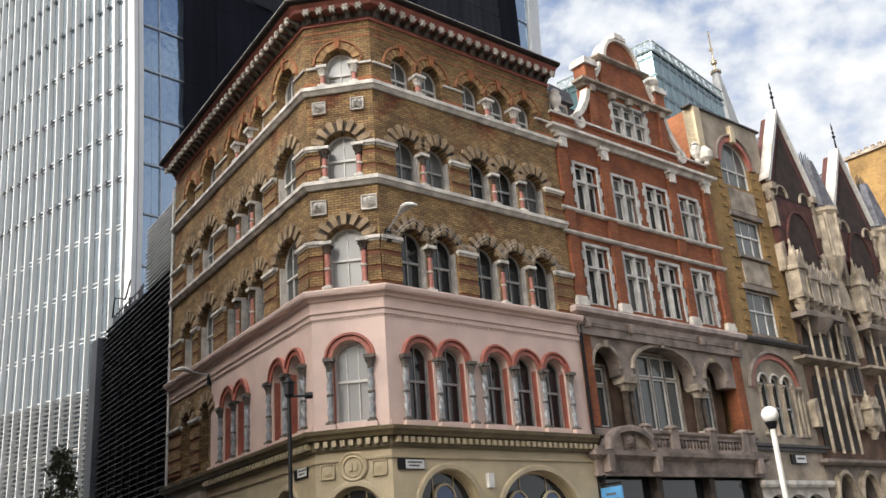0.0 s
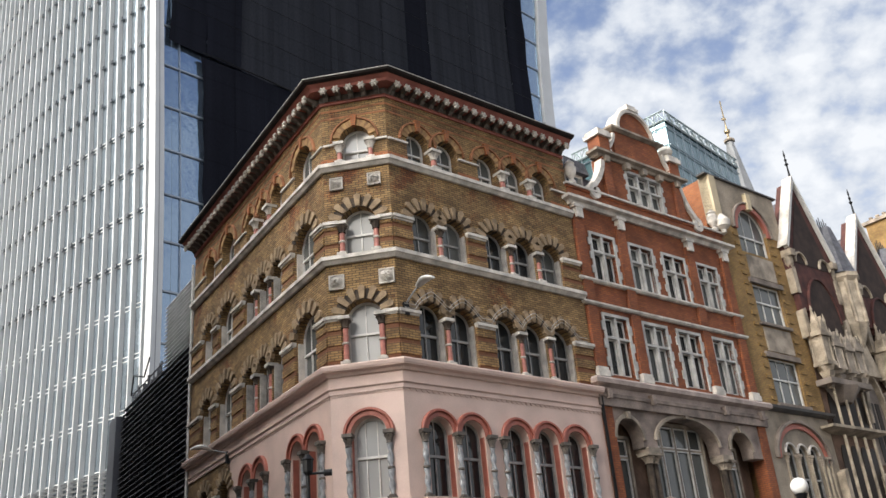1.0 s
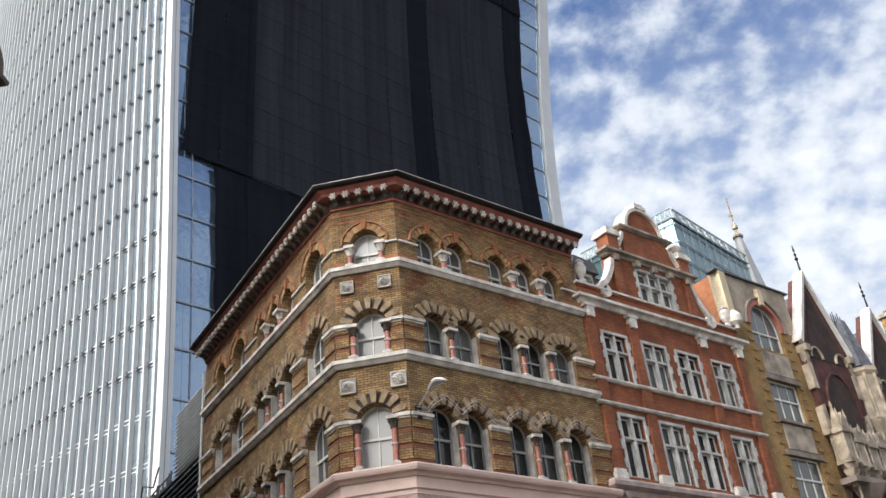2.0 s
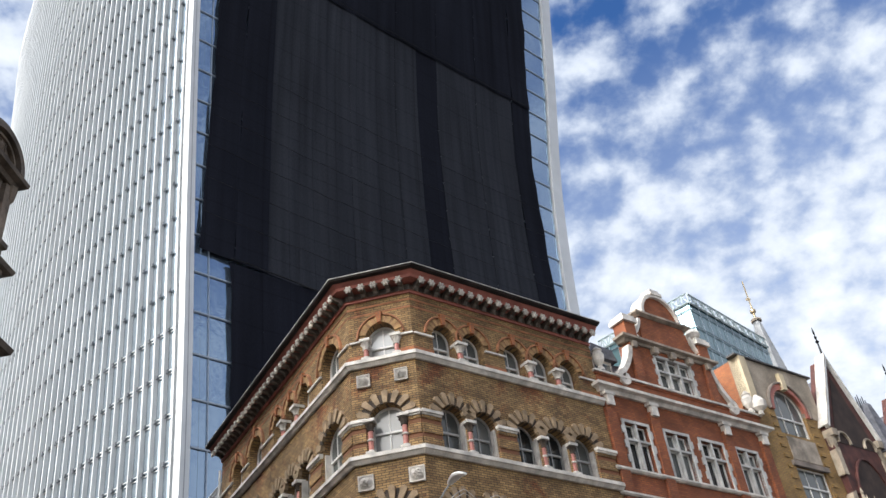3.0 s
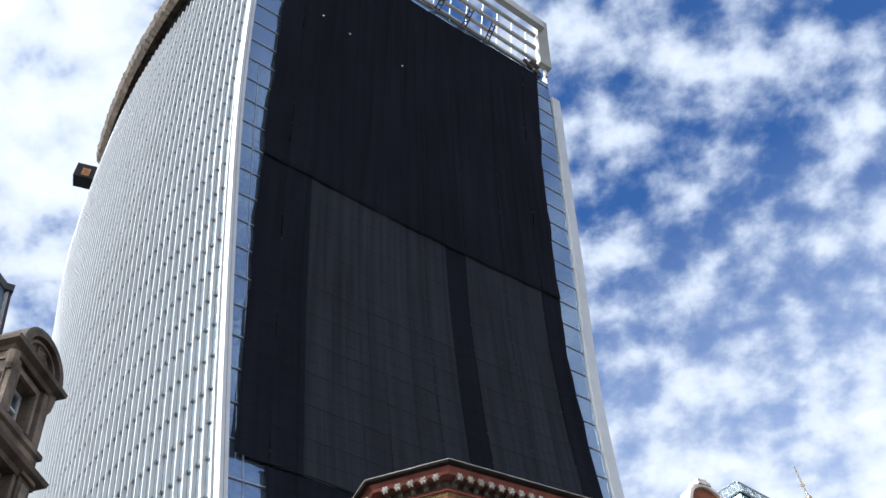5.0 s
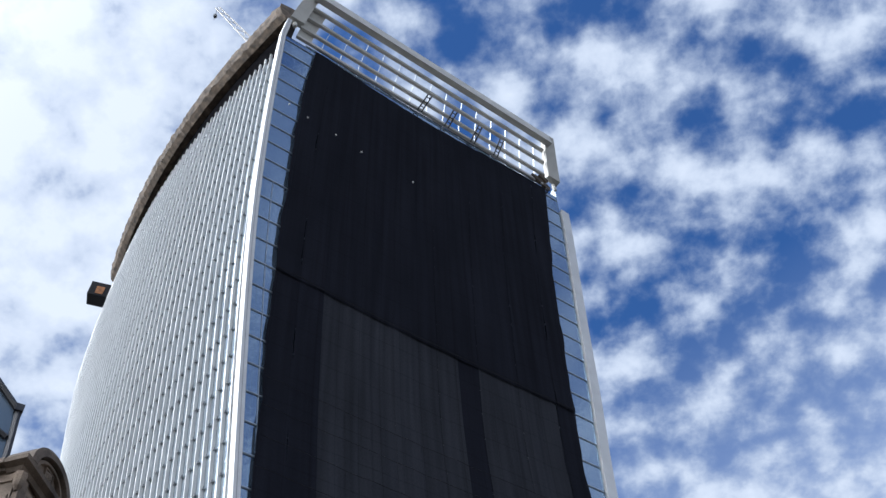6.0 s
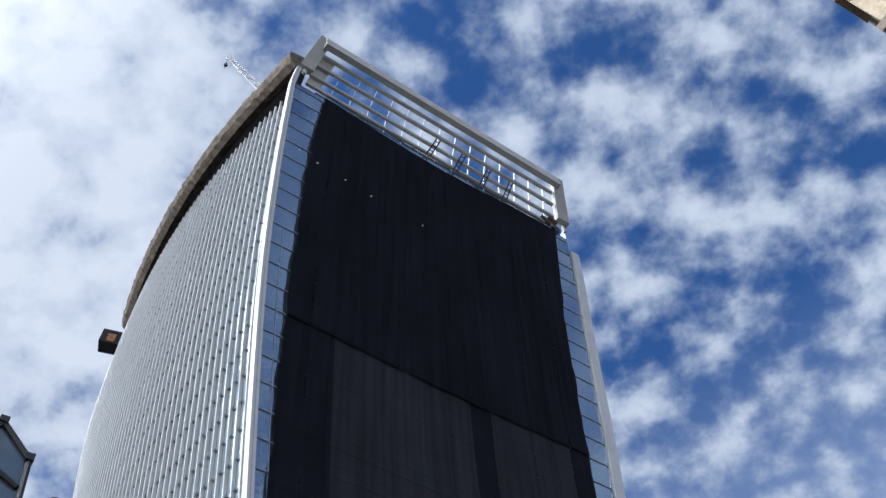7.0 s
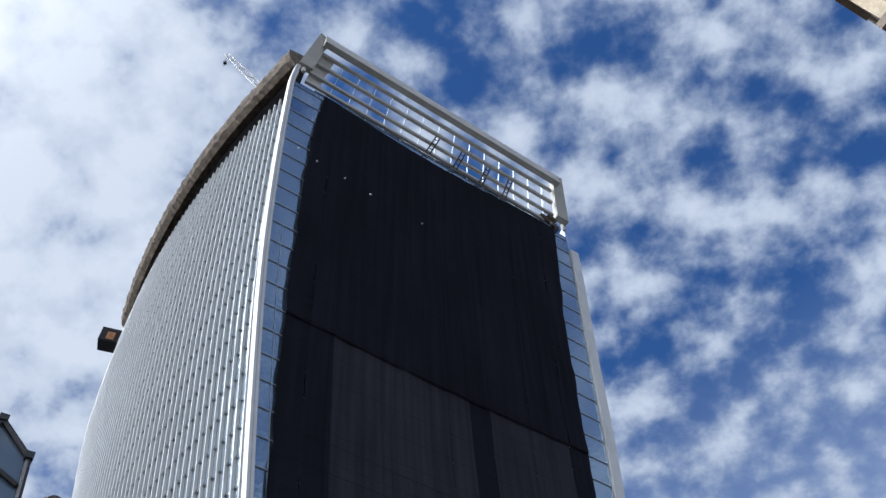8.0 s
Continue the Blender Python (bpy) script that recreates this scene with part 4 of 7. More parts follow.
def make_cornice():
    ledge("frieze", Z5, ((0.0, 0), (0.06, 0), (0.06, 0.06), (0.10, 0.08), (0.0, 0.08)), FRIEZE, "red painted frieze")
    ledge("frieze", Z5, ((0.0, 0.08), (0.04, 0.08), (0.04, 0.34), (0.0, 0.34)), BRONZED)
    ledge("corona", Z5, ((0.0, 0.34), (0.44, 0.34), (0.48, 0.42), (0.60, 0.53), (0.0, 0.53)), FRIEZE, "red painted cornice")
    ledge("gutter", Z5, ((0.0, 0.53), (0.66, 0.53), (0.75, 0.56), (0.78, 0.62), (0.74, 0.64), (0.0, 0.60)), GUTTER, "dark lead gutter")
    ledge("gutter_lip", Z5, ((0.74, 0.625), (0.79, 0.625), (0.79, 0.65), (0.74, 0.65)), JAMB)

    def bracket_curved():
        bm = bmesh.new()
        prof = [(0.0, 0.0), (-0.09, 0.0), (-0.14, 0.04), (-0.18, 0.11), (-0.34, 0.14), (-0.42, 0.18), (-0.42, 0.26), (0.0, 0.26)]
        a = [bm.verts.new((-0.075, y, z)) for y, z in prof]
        b = [bm.verts.new((0.075, y, z)) for y, z in prof]
        bm.faces.new(a)
        bm.faces.new(b[::-1])
        for i in range(len(a)):
            j = (i + 1) % len(a)
            bm.faces.new((a[i], b[i], b[j], a[j]))
        return bm

    def flower():
        bm = bmesh.new()
        bmesh.ops.create_icosphere(bm, subdivisions=3, radius=0.12)
        for v in bm.verts:  # six petals round a boss
            a = math.atan2(v.co.z, v.co.x)
            rad = math.hypot(v.co.x, v.co.z) / 0.12
            v.co *= 1 + 0.28 * math.cos(6 * a) * rad - 0.25 * (0.3 < rad < 0.55)
            v.co.y *= 0.6
        return bm

    for f, length, n in ((FR, 8.03, 20), (FC, CH, 5), (FL, LLEN, 31)):
        for k in range(n):
            x = length * (k + 0.5) / n
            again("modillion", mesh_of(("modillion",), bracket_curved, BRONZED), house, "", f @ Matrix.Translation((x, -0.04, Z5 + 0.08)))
            again("rosette", mesh_of(("rosette",), flower, WHITE), house, "", f @ Matrix.Translation((x, -0.50, Z5 + 0.27)))
    # lead roof and the plain walls behind
    bm = bmesh.new()
    back = bearing(50.96 - 90) * 11
    pts = [FAR, B, A, A + bearing(50.96) * 8.03, A + bearing(50.96) * 8.03 + back, FAR + bearing(56.96) * 6]
    bm.faces.new([bm.verts.new((p.x, p.y, 18.95)) for p in pts])
    part("roof", bm, LEAD, house, "", Matrix.Identity(4))
    bm = bmesh.new()
    for p, q in zip(pts[3:], pts[4:] + pts[:1]):
        bm.faces.new([bm.verts.new((c.x, c.y, z)) for c, z in ((p, 0), (q, 0), (q, 18.95), (p, 18.95))])
    part("back_wall", bm, YELLOW, house, "", Matrix.Identity(4))


def make_pink_floor():
    hw, sill, spring, rise = 0.45, 5.78, 7.55, 0.45
    rnd = random.Random(5)
    for f, x0, x1, xs, k in ((FR, 0.0, 8.03, RX, 1.0), (FC, 0.0, CH, CX, 1.12), (FL, XSPLIT, LLEN, LX1, 1.0)):
        holes = [(x, hw * k, sill, spring, rise * k) for x in xs]
        part("wall", wall(x0, x1, Z_G, Z_P, holes, 0.42), PINK, house, "pink painted wall", f)
        for x, w, zs, zp, rs in holes:
            sash_window(house, f, x, w, zs, zp, rs, y=0.34, glass=BLINDPANE if f is FC else PANE, meet=0.58, uppers=3 if f is FC else 2, lowers=3 if f is FC else 2, paint=None if f is FC else SHADEPAINT)
            part("arch_ring", arch_ring(0, w + 0.005, 0, rs + 0.005, 0.15, -0.05, 0.06, 20), SALMON, house, "salmon painted arch", f @ Matrix.Translation((x, 0, zp)))
            part("arch_roll", arch_ring(0, w + 0.156, 0, rs + 0.156, 0.075, -0.10, 0.03, 20), SALMON, house, "", f @ Matrix.Translation((x, 0, zp)))
            for sx in (-1, 1):
                part("reveal_lining", boxes((x + sx * w - 0.012, x + sx * w + 0.012, 0.05, 0.24, zs, zp)), SALMON, house, "salmon painted reveal", f)
        marks = sorted({round(x + s * 0.62, 2) for x in xs for s in (-1, 1)}) if f is not FC else [xs[0] - 0.58, xs[0] + 0.58]
        merged = []
        for x in marks:
            if merged and x - merged[-1] < 0.3:
                merged[-1] = (merged[-1] + x) / 2
            else:
                merged.append(x)
        for x in merged:
            column(house, f, x, sill - 0.06, spring + 0.03, r=0.072, y=-0.06, shaft=GREYSHAFT, cap=BRONZED, twisted=True, abacus=BRONZED)
            part("pedestal", boxes((x - 0.16, x + 0.16, -0.2, 0.0, Z_G, sill - 0.05)), PINK, house, "", f)
        part("sill", boxes((x0, x1, -0.06, 0.05, Z_G, sill - 0.03)), PINK, house, "", f)
        # scalloped trim under the cornice
        n = max(4, round((x1 - x0) / 0.2))
        bm = bmesh.new()
        for i in range(n):
            xc = x0 + (x1 - x0) * (i + 0.5) / n
            r = (x1 - x0) / n * 0.46
            prism(bm, [(xc - r, 0.0)] + [(xc - r * math.cos(math.pi * q / 6), -r * 0.8 * math.sin(math.pi * q / 6)) for q in range(1, 6)] + [(xc + r, 0.0)], -0.022, 0.0)
        part("scalloped_trim", bm, PINK, house, "", f @ Matrix.Translation((0, 0, 8.74)))
    ledge("cornice_moulding", Z_P, ((0.0, -0.06), (0.05, -0.06), (0.05, 0.06), (0.10, 0.10), (0.10, 0.14), (0.0, 0.14)), PINK)
    ledge("cornice_band", Z_P, ((0.0, 0.14), (0.06, 0.14), (0.06, 0.44), (0.0, 0.44)), PINK)
    ledge("cornice", Z_P, ((0.0, 0.44), (0.12, 0.44), (0.15, 0.52), (0.28, 0.56), (0.28, 0.60), (0.0, 0.60)), PINK)
    ledge("cornice_top", Z_P, ((0.0, 0.60), (0.30, 0.60), (0.32, 0.70), (0.30, 0.74), (0.0, 0.80)), PINK)
    # brick bays at the lane end
    holes = [(LX[0], 0.5, 6.0, 7.6, 0.5), (LX[1], 0.5, 6.0, 7.6, 0.5)]
    part("wall", wall(0, XSPLIT, Z_G - 0.6, Z_P, holes, 0.42), YELLOW, house, "", FL)
    for x, w, zs, zp, rs in holes:
        sash_window(house, FL, x, w, zs, zp, rs, glass=DIMPANE)
        voussoirs(house, FL, x, w, zp, rs)
    pier(FL, 0, LX[0] - 0.5, 6.0, 7.6)
    pier(FL, LX[0] + 0.5, LX[1] - 0.5, 6.0, 7.6)
    part("plinth", boxes((0, XSPLIT, -0.25, 0.42, 0, Z_G - 0.6)), STONE, house, "", FL)


def make_shop_floor():
    arches_r = [(1.93, 1.12, 0.8, 3.2, 1.25), (5.45, 1.68, 0.8, 3.0, 1.45)]
    arches_l = [(LLEN - 1.9, 0.9, 0.8, 3.3, 0.95), (LLEN - 5.6, 0.9, 0.8, 3.3, 0.95)]
    door = [(CH - 1.04, 0.72, 0.02, 3.35, 0.72)]
    for f, x0, x1, holes in ((FR, 0, 8.03, arches_r), (FC, 0, CH, door), (FL, XSPLIT, LLEN, arches_l)):
        part("wall", wall(x0, x1, 0, Z_G, holes, 0.45), CREAM, house, "cream painted shop front", f)
        for x, w, zs, zp, rs in holes:
            part("arch_moulding", arch_ring(0, w + 0.02, 0, rs + 0.02, 0.16, -0.06, 0.04, 20), CREAM, house, "", f @ Matrix.Translation((x, 0, zp)))
            sash_window(house, f, x, w, zs, zp, rs, y=0.32, glass=PANE, uppers=3, lowers=3, meet=0.62, paint=CREAM)
    # tracery lights in the heads of the shop arches
    blue = glass_material("blue_tinted_glass", (0.03, 0.06, 0.14))
    for x, w, zs, zp, rs in arches_r:
        for k in ((0,) if w < 1.3 else (-1, 1)):
            c = x + k * w * 0.42
            part("blue_light", prism(bmesh.new(), [(c - 0.34, zp - 0.3)] + arch_line(c, 0.34, zp + 0.5, 0.34, 10) + [(c + 0.34, zp - 0.3)], 0.24, 0.27), blue, house, "blue tinted light", FR)
            part("light_frame", arch_ring(0, 0.34, 0, 0.34, 0.07, 0.2, 0.28), CREAM, house, "", FR @ Matrix.Translation((c, 0, zp + 0.5)))
    # string, dentils and the cream cornice
    ledge("string", 4.74, ((0.0, 0), (0.05, 0.0), (0.06, 0.06), (0.0, 0.07)), CREAM)
    ledge("dentil_bed", 5.02, ((0.0, 0), (0.08, 0.0), (0.10, 0.05), (0.10, 0.30), (0.0, 0.30)), OLIVE, "olive painted cornice bed")
    ledge("cornice", 5.32, ((0.0, 0), (0.26, 0.0), (0.30, 0.08), (0.36, 0.14), (0.38, 0.24), (0.0, 0.30)), OLIVE, "olive painted cornice")
    for f, x0, x1 in ((FR, 0, 8.03), (FC, 0, CH), (FL, XSPLIT, LLEN)):
        n = round((x1 - x0) / 0.23)
        for k in range(n):
            x = x0 + (x1 - x0) * (k + 0.5) / n
            again("dentil", mesh_of(("dentil",), lambda: boxes((-0.06, 0.06, -0.24, -0.10, 0, 0.15)), CREAM), house, "", f @ Matrix.Translation((x, 0, 5.13)))
    # medallion over the corner door, with carved side panels
    xm = CH - 1.06
    rings = [(0.40, 0.0), (0.40, 0.06), (0.36, 0.09), (0.32, 0.06), (0.28, 0.06), (0.26, 0.09), (0.23, 0.04), (0.0001, 0.04)]
    part("medallion", lathe(bmesh.new(), rings, 28), CREAM, house, "round moulded medallion", FC @ Matrix.Translation((xm, 0, 4.58)) @ pose(0, 0, 0, 90, 0, 0))
    for dx, w in ((-0.07, 0.05), (0.07, 0.05)):
        part("numeral_bar", boxes((xm + dx - w, xm + dx + w, -0.09, -0.03, 4.48, 4.68)), CREAM, house, "raised plain bar", FC)
    for x in (0.34, CH - 0.34):
        part("side_panel", lumpy(0.2, 0.05, x), CREAM, house, "", FC @ Matrix.Translation((x, 0, 4.5)))
    # street name plates with unreadable writing
    for f, x, z, w in ((FR, 0.62, 4.57, 0.45), (FL, LLEN - 0.85, 4.62, 0.42)):
        pl = part("street_sign", boxes((x - w, x + w, -0.05, 0.0, z - 0.15, z + 0.15)), BLACK, house, "black framed white street name plate", f)
        part("plate", boxes((x - w + 0.24, x + w - 0.02, -0.056, -0.05, z - 0.12, z + 0.12)), PAINT, pl, "", f)
        for zz, a, b in ((0.05, 0.30, 0.80), (-0.04, 0.34, 0.7)):
            part("writing_bar", boxes((x - w + a, x - w + b, -0.06, -0.056, z + zz - 0.02, z + zz + 0.02)), SLATE, pl, "", f)
    part("alarm_box", boxes((3.3, 3.5, -0.14, 0.0, 3.95, 4.35)), PAINT, house, "white alarm box", FR)


part("downpipe", tube(bmesh.new(), [(0.03, -0.1, 1.0), (0.03, -0.1, 18.0)], 0.055, 8), PAINT, house, "white painted downpipe", FL)
make_upper_floors()
make_attic_floor()
make_cornice()
make_pink_floor()
make_shop_floor()
for z in (Z3, Z4):
    ledge("string_course", z, ((0.0, -0.22), (0.08, -0.22), (0.16, -0.12), (0.20, -0.10), (0.20, 0.02), (0.12, 0.05), (0.0, 0.06)), WHITE, "white painted string course")


# ---- the red house ----
CREAMSTONE = material("pale_carved_stone", (0.42, 0.345, 0.255), 0.8, var=0.35, scale=1.8, grain=25, bump=0.3)
GREYSTONE = material("grey_weathered_stone", (0.245, 0.20, 0.165), 0.85, var=0.28, scale=1.3, grain=25, bump=0.25)
STAINED = material("stained_cream_stone", (0.34, 0.28, 0.21), 0.8, var=0.3, scale=1.0, grain=20, bump=0.15)
DARKROOM = material("dark_shop_interior", (0.012, 0.013, 0.016), 0.5, var=0.3, scale=1, grain=10, bump=0.0)


def band(parent, name, f, x0, x1, z, profile, mat, label=""):
    """A moulding along a facade with returned ends; profile of (out, height)."""
    pts = [(x0, 0.3), (x0, 0.0), (x1, 0.0), (x1, 0.3)]
    return part(name, sweep(bmesh.new(), pts, [(o, z + d) for o, d in profile]), mat, parent, label, f)


def stone_window(parent, f, x0, x1, z0, z1, mull=1, transom=0.62, y=0.2, glass=None, surround=SURROUND, quoins=True):
    """A stone cross window: toothed surround, mullion and transom, casements behind."""
    xc, hw = (x0 + x1) / 2, (x1 - x0) / 2
    h = z1 - z0
    key = (round(hw, 2), round(h, 2), mull, surround.name, quoins)

    def surround_mesh():
        w = 0.11
        n = 7
        left, right = [], []
        for k in range(n):
            ww = w + (0.09 if k % 2 else 0.0) * quoins
            za, zb = -0.04 + (h + w + 0.04) * k / n, -0.04 + (h + w + 0.04) * (k + 1) / n
            left += [(-hw - ww, za), (-hw - ww, zb)]
            right += [(hw + ww, za), (hw + ww, zb)]
        bm = bmesh.new()
        # jambs, head and sill as one outline with a slot
        prism(bm, left + [(-hw, h + w), (-hw, -0.04)], -0.05, 0.12)
        prism(bm, [(hw, -0.04), (hw, h + w)] + right[::-1], -0.05, 0.12)
        box(bm, -hw, hw, -0.05, 0.12, h, h + w)
        return bm

    def cross():
        bm = boxes((-hw, hw, -0.01, 0.12, h * transom - 0.042, h * transom + 0.042))
        for k in range(1, mull + 1):
            x = -hw + 2 * hw * k / (mull + 1)
            box(bm, x - 0.048, x + 0.048, -0.02, 0.12, 0, h)
        return bm

    pl = f @ Matrix.Translation((xc, 0, z0))
    win = again("window", mesh_of(("stone_surround",) + key, surround_mesh, surround), parent, "", pl)
    again("mullion", mesh_of(("stone_mullion",) + key, cross, surround), win, "white stone cross", pl)
    for k in range(mull + 1):
        a = -hw + 2 * hw * k / (mull + 1)
        b = a + 2 * hw / (mull + 1)
        for lo, hi in ((0.0, h * transom), (h * transom, h)):
            wk = ("casement", round(b - a, 2), round(hi - lo, 2))

            def casement():
                w, hh = b - a, hi - lo
                return boxes((0.045, 0.085, -0.03, 0.03, 0.035, hh - 0.035), (w - 0.085, w - 0.045, -0.03, 0.03, 0.035, hh - 0.035), (0.085, w - 0.085, -0.03, 0.03, 0.035, 0.08), (0.085, w - 0.085, -0.03, 0.03, hh - 0.08, hh - 0.035))

            again("casement", mesh_of(wk, casement, PAINT), win, "", pl @ Matrix.Translation((a, y - 0.05, lo)))
            again("pane", mesh_of(("casement_pane", (glass or DIMPANE).name) + wk[1:], lambda: boxes((0.03, b - a - 0.03, 0.0, 0.015, 0.0, hi - lo)), glass or DIMPANE), win, "", pl @ Matrix.Translation((a, y, lo)))
    return win


red = thing("red_brick_house", facade(A, 50.96, 8.06), "red brick house with white stone windows and a curved gable", "house")
X0, X1 = 8.06, 17.28


FAWN = material("fawn_weathered_stone", (0.285, 0.225, 0.19), 0.85, var=0.35, scale=1.5, grain=25, bump=0.3)
PINKSTONE = material("pinkish_stone", (0.44, 0.355, 0.315), 0.8, var=0.25, scale=1.5, grain=25, bump=0.2)


def make_red_house():
    f = FR
    f3 = [(8.92, 10.1), (11.02, 12.26), (12.98, 14.24), (15.08, 16.32)]
    for z0, z1, zs, zt in ((9.95, 13.2, 10.15, 12.3), (13.2, 16.5, 13.68, 15.48)):
        part("wall", wall(X0, X1, z0, z1, [((a + b) / 2, (b - a) / 2, zs, zt, 0) for a, b in f3], 0.4), RED, red, "", f)
        for i, (a, b) in enumerate(f3):
            stone_window(red, f, a, b, zs, zt, 1, 0.64, glass=DIMPANE if i % 2 else PANE)
    for x in (X0 + 0.02, 10.34, 14.46, X1 - 0.5):
        for z0, z1 in ((10.05, 12.55), (12.75, 16.1)):
            part("pilaster", boxes((x, x + 0.46, -0.12, 0.0, z0, z1)), RED, red, "", f)
        part("pilaster_capital", boxes((x + 0.06, x + 0.40, -0.22, 0.0, 15.95, 16.35), (x - 0.03, x + 0.49, -0.24, 0.0, 16.35, 16.48)), WHITE, red, "", f)
        part("pilaster_base", boxes((x - 0.05, x + 0.51, -0.2, 0.0, 9.98, 10.2), (x - 0.02, x + 0.48, -0.17, 0.0, 10.2, 10.32)), WHITE, red, "", f)
        part("bracket", prism(bmesh.new(), [(x + 0.1, 9.52), (x + 0.36, 9.52), (x + 0.30, 9.2), (x + 0.16, 9.2)], -0.3, 0.0), FAWN, red, "", f)
    thin = ((0.0, 0.0), (0.10, 0.0), (0.16, 0.06), (0.16, 0.12), (0.0, 0.14))
    band(red, "string_course", f, X0, X1, 12.6, thin, WHITE)
    band(red, "string_course", f, X0, X1, 13.5, thin, WHITE)
    band(red, "string_course", f, X0, X1, 16.48, ((0.0, 0.0), (0.12, 0.0), (0.2, 0.12), (0.36, 0.16), (0.36, 0.27), (0.0, 0.30)), WHITE, "white stone cornice")
    band(red, "parapet", f, X0, X1, 16.78, ((0.0, 0.0), (0.04, 0.0), (0.04, 0.42), (0.10, 0.44), (0.10, 0.52), (-0.3, 0.52), (-0.3, 0.0)), RED)
    band(red, "coping", f, X0, X1, 17.3, ((-0.32, 0.0), (0.16, 0.0), (0.16, 0.08), (-0.32, 0.10)), WHITE)
    band(red, "entablature", f, X0 - 0.02, X1 + 0.04, 9.42, ((0.0, 0.0), (0.10, 0.0), (0.12, 0.2), (0.34, 0.28), (0.36, 0.42), (0.30, 0.50), (0.0, 0.54)), PINKSTONE, "pinkish stone entablature")
    band(red, "architrave", f, X0, X1, 8.98, ((0.0, 0.0), (0.14, 0.0), (0.14, 0.28), (0.18, 0.30), (0.18, 0.42), (0.0, 0.43)), FAWN)
    # first-floor arcade
    holes = [(9.25, 0.66, 5.9, 7.95, 0.70), (12.38, 1.72, 5.9, 8.0, 0.90), (15.5, 0.66, 5.9, 7.95, 0.70)]
    outline = [(X0 + 0.45, 7.72)]
    for x, w, zs, zp, r in holes:
        outline += [(x - w, 7.72)] + arch_line(x, w, zp, r, 16) + [(x + w, 7.72)]
    part("arcade", prism(bmesh.new(), outline + [(X1 - 0.45, 7.72), (X1 - 0.45, 8.98), (X0 + 0.45, 8.98)], 0.0, 0.5), FAWN, red, "carved grey stone arcade", f)
    for x, w, zs, zp, r in holes:
        part("arch_moulding", arch_ring(0, w + 0.01, 0, r + 0.01, 0.14, -0.07, 0.05, 18), STONE, red, "", f @ Matrix.Translation((x, 0, zp)))
        part("keystone", prism(bmesh.new(), [(-0.07, r - 0.03), (0.07, r - 0.03), (0.1, r + 0.22), (-0.1, r + 0.22)], -0.14, 0.03), STONE, red, "", f @ Matrix.Translation((x, 0, zp)))
    for x in (X0, X1 - 0.48):
        part("pier", boxes((x, x + 0.48, -0.06, 0.5, 5.9, 8.98)), RED, red, "", f)
    for x in (10.32, 14.42):
        part("arcade_capital", boxes((x - 0.3, x + 0.3, -0.1, 0.5, 7.55, 7.72)), STONE, red, "", f)
        for dx in (-0.14, 0.14):
            column(red, f, x + dx, 5.85, 7.55, r=0.12, y=0.12, shaft=SOOT, cap=STONE, ring=False, abacus=STONE)
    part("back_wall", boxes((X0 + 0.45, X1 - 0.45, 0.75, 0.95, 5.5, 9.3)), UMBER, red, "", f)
    for a, b, n in ((8.9, 9.75, 1), (10.85, 13.9, 4), (15.0, 15.85, 1)):
        stone_window(red, f @ Matrix.Translation((0, 0.62, 0)), a, b, 6.0, 8.75 if n > 1 else 8.1, n - 1 if n > 1 else 0, 0.7, y=0.07, surround=STONE, quoins=False)
    part("gallery_floor", boxes((X0, X1, -0.1, 0.9, 5.6, 5.85)), FAWN, red, "", f)
    # balustrade
    band(red, "balustrade_rail", f, 10.6, X1, 5.72, ((-0.2, 0.0), (0.14, 0.0), (0.18, 0.06), (0.18, 0.14), (-0.2, 0.16)), FAWN)
    band(red, "balustrade_base", f, X0, X1, 5.1, ((-0.1, 0.0), (0.22, 0.0), (0.22, 0.14), (-0.1, 0.14)), FAWN)
    for x in (10.75, 12.2, 14.45, 16.5, 16.95):
        part("balustrade_pier", boxes((x - 0.2, x + 0.2, -0.2, 0.12, 5.24, 5.95)), FAWN, red, "", f)
        part("pier_cap", lathe(bmesh.new(), [(0.27, 5.95), (0.27, 6.0), (0.2, 6.06), (0.08, 6.1)], 14, x, -0.03), FAWN, red, "", f)

    def baluster():
        return lathe(bmesh.new(), [(0.06, 0), (0.06, 0.05), (0.035, 0.09), (0.065, 0.2), (0.035, 0.36), (0.055, 0.42), (0.055, 0.48)], 8)

    for a, b, n in ((11.0, 12.0, 6), (12.45, 14.2, 9), (14.7, 16.3, 8)):
        for k in range(n):
            again("baluster", mesh_of(("baluster",), baluster, FAWN), red, "", f @ Matrix.Translation((a + (b - a) * (k + 0.5) / n, -0.04, 5.24)))
    # shop fascia and its curved pediment
    band(red, "fascia", f, X0 + 0.05, X1, 4.3, ((0.0, 0.0), (0.2, 0.0), (0.2, 0.06), (0.14, 0.08), (0.14, 0.5), (0.22, 0.56), (0.40, 0.64), (0.42, 0.78), (0.0, 0.80)), FAWN, "grey stone shop fascia")
    for x in (8.4, 10.85, X1 - 0.35):
        part("console", prism(bmesh.new(), [(x - 0.16, 4.98), (x + 0.16, 4.98), (x + 0.12, 4.42), (x - 0.12, 4.42)], -0.42, 0.0), FAWN, red, "", f)
    part("pediment", arch_ring(9.6, 1.05, 5.12, 0.62, 0.2, -0.42, 0.0, 18), FAWN, red, "curved stone pediment", f)
    part("pediment_panel", prism(bmesh.new(), [(8.55, 5.12)] + arch_line(9.6, 1.05, 5.12, 0.62, 16) + [(10.65, 5.12)], -0.2, 0.0), STONE, red, "", f)
    part("pediment_carving", lumpy(0.3, 0.22, 3.0), FAWN, red, "", f @ Matrix.Translation((9.6, -0.2, 5.42)))
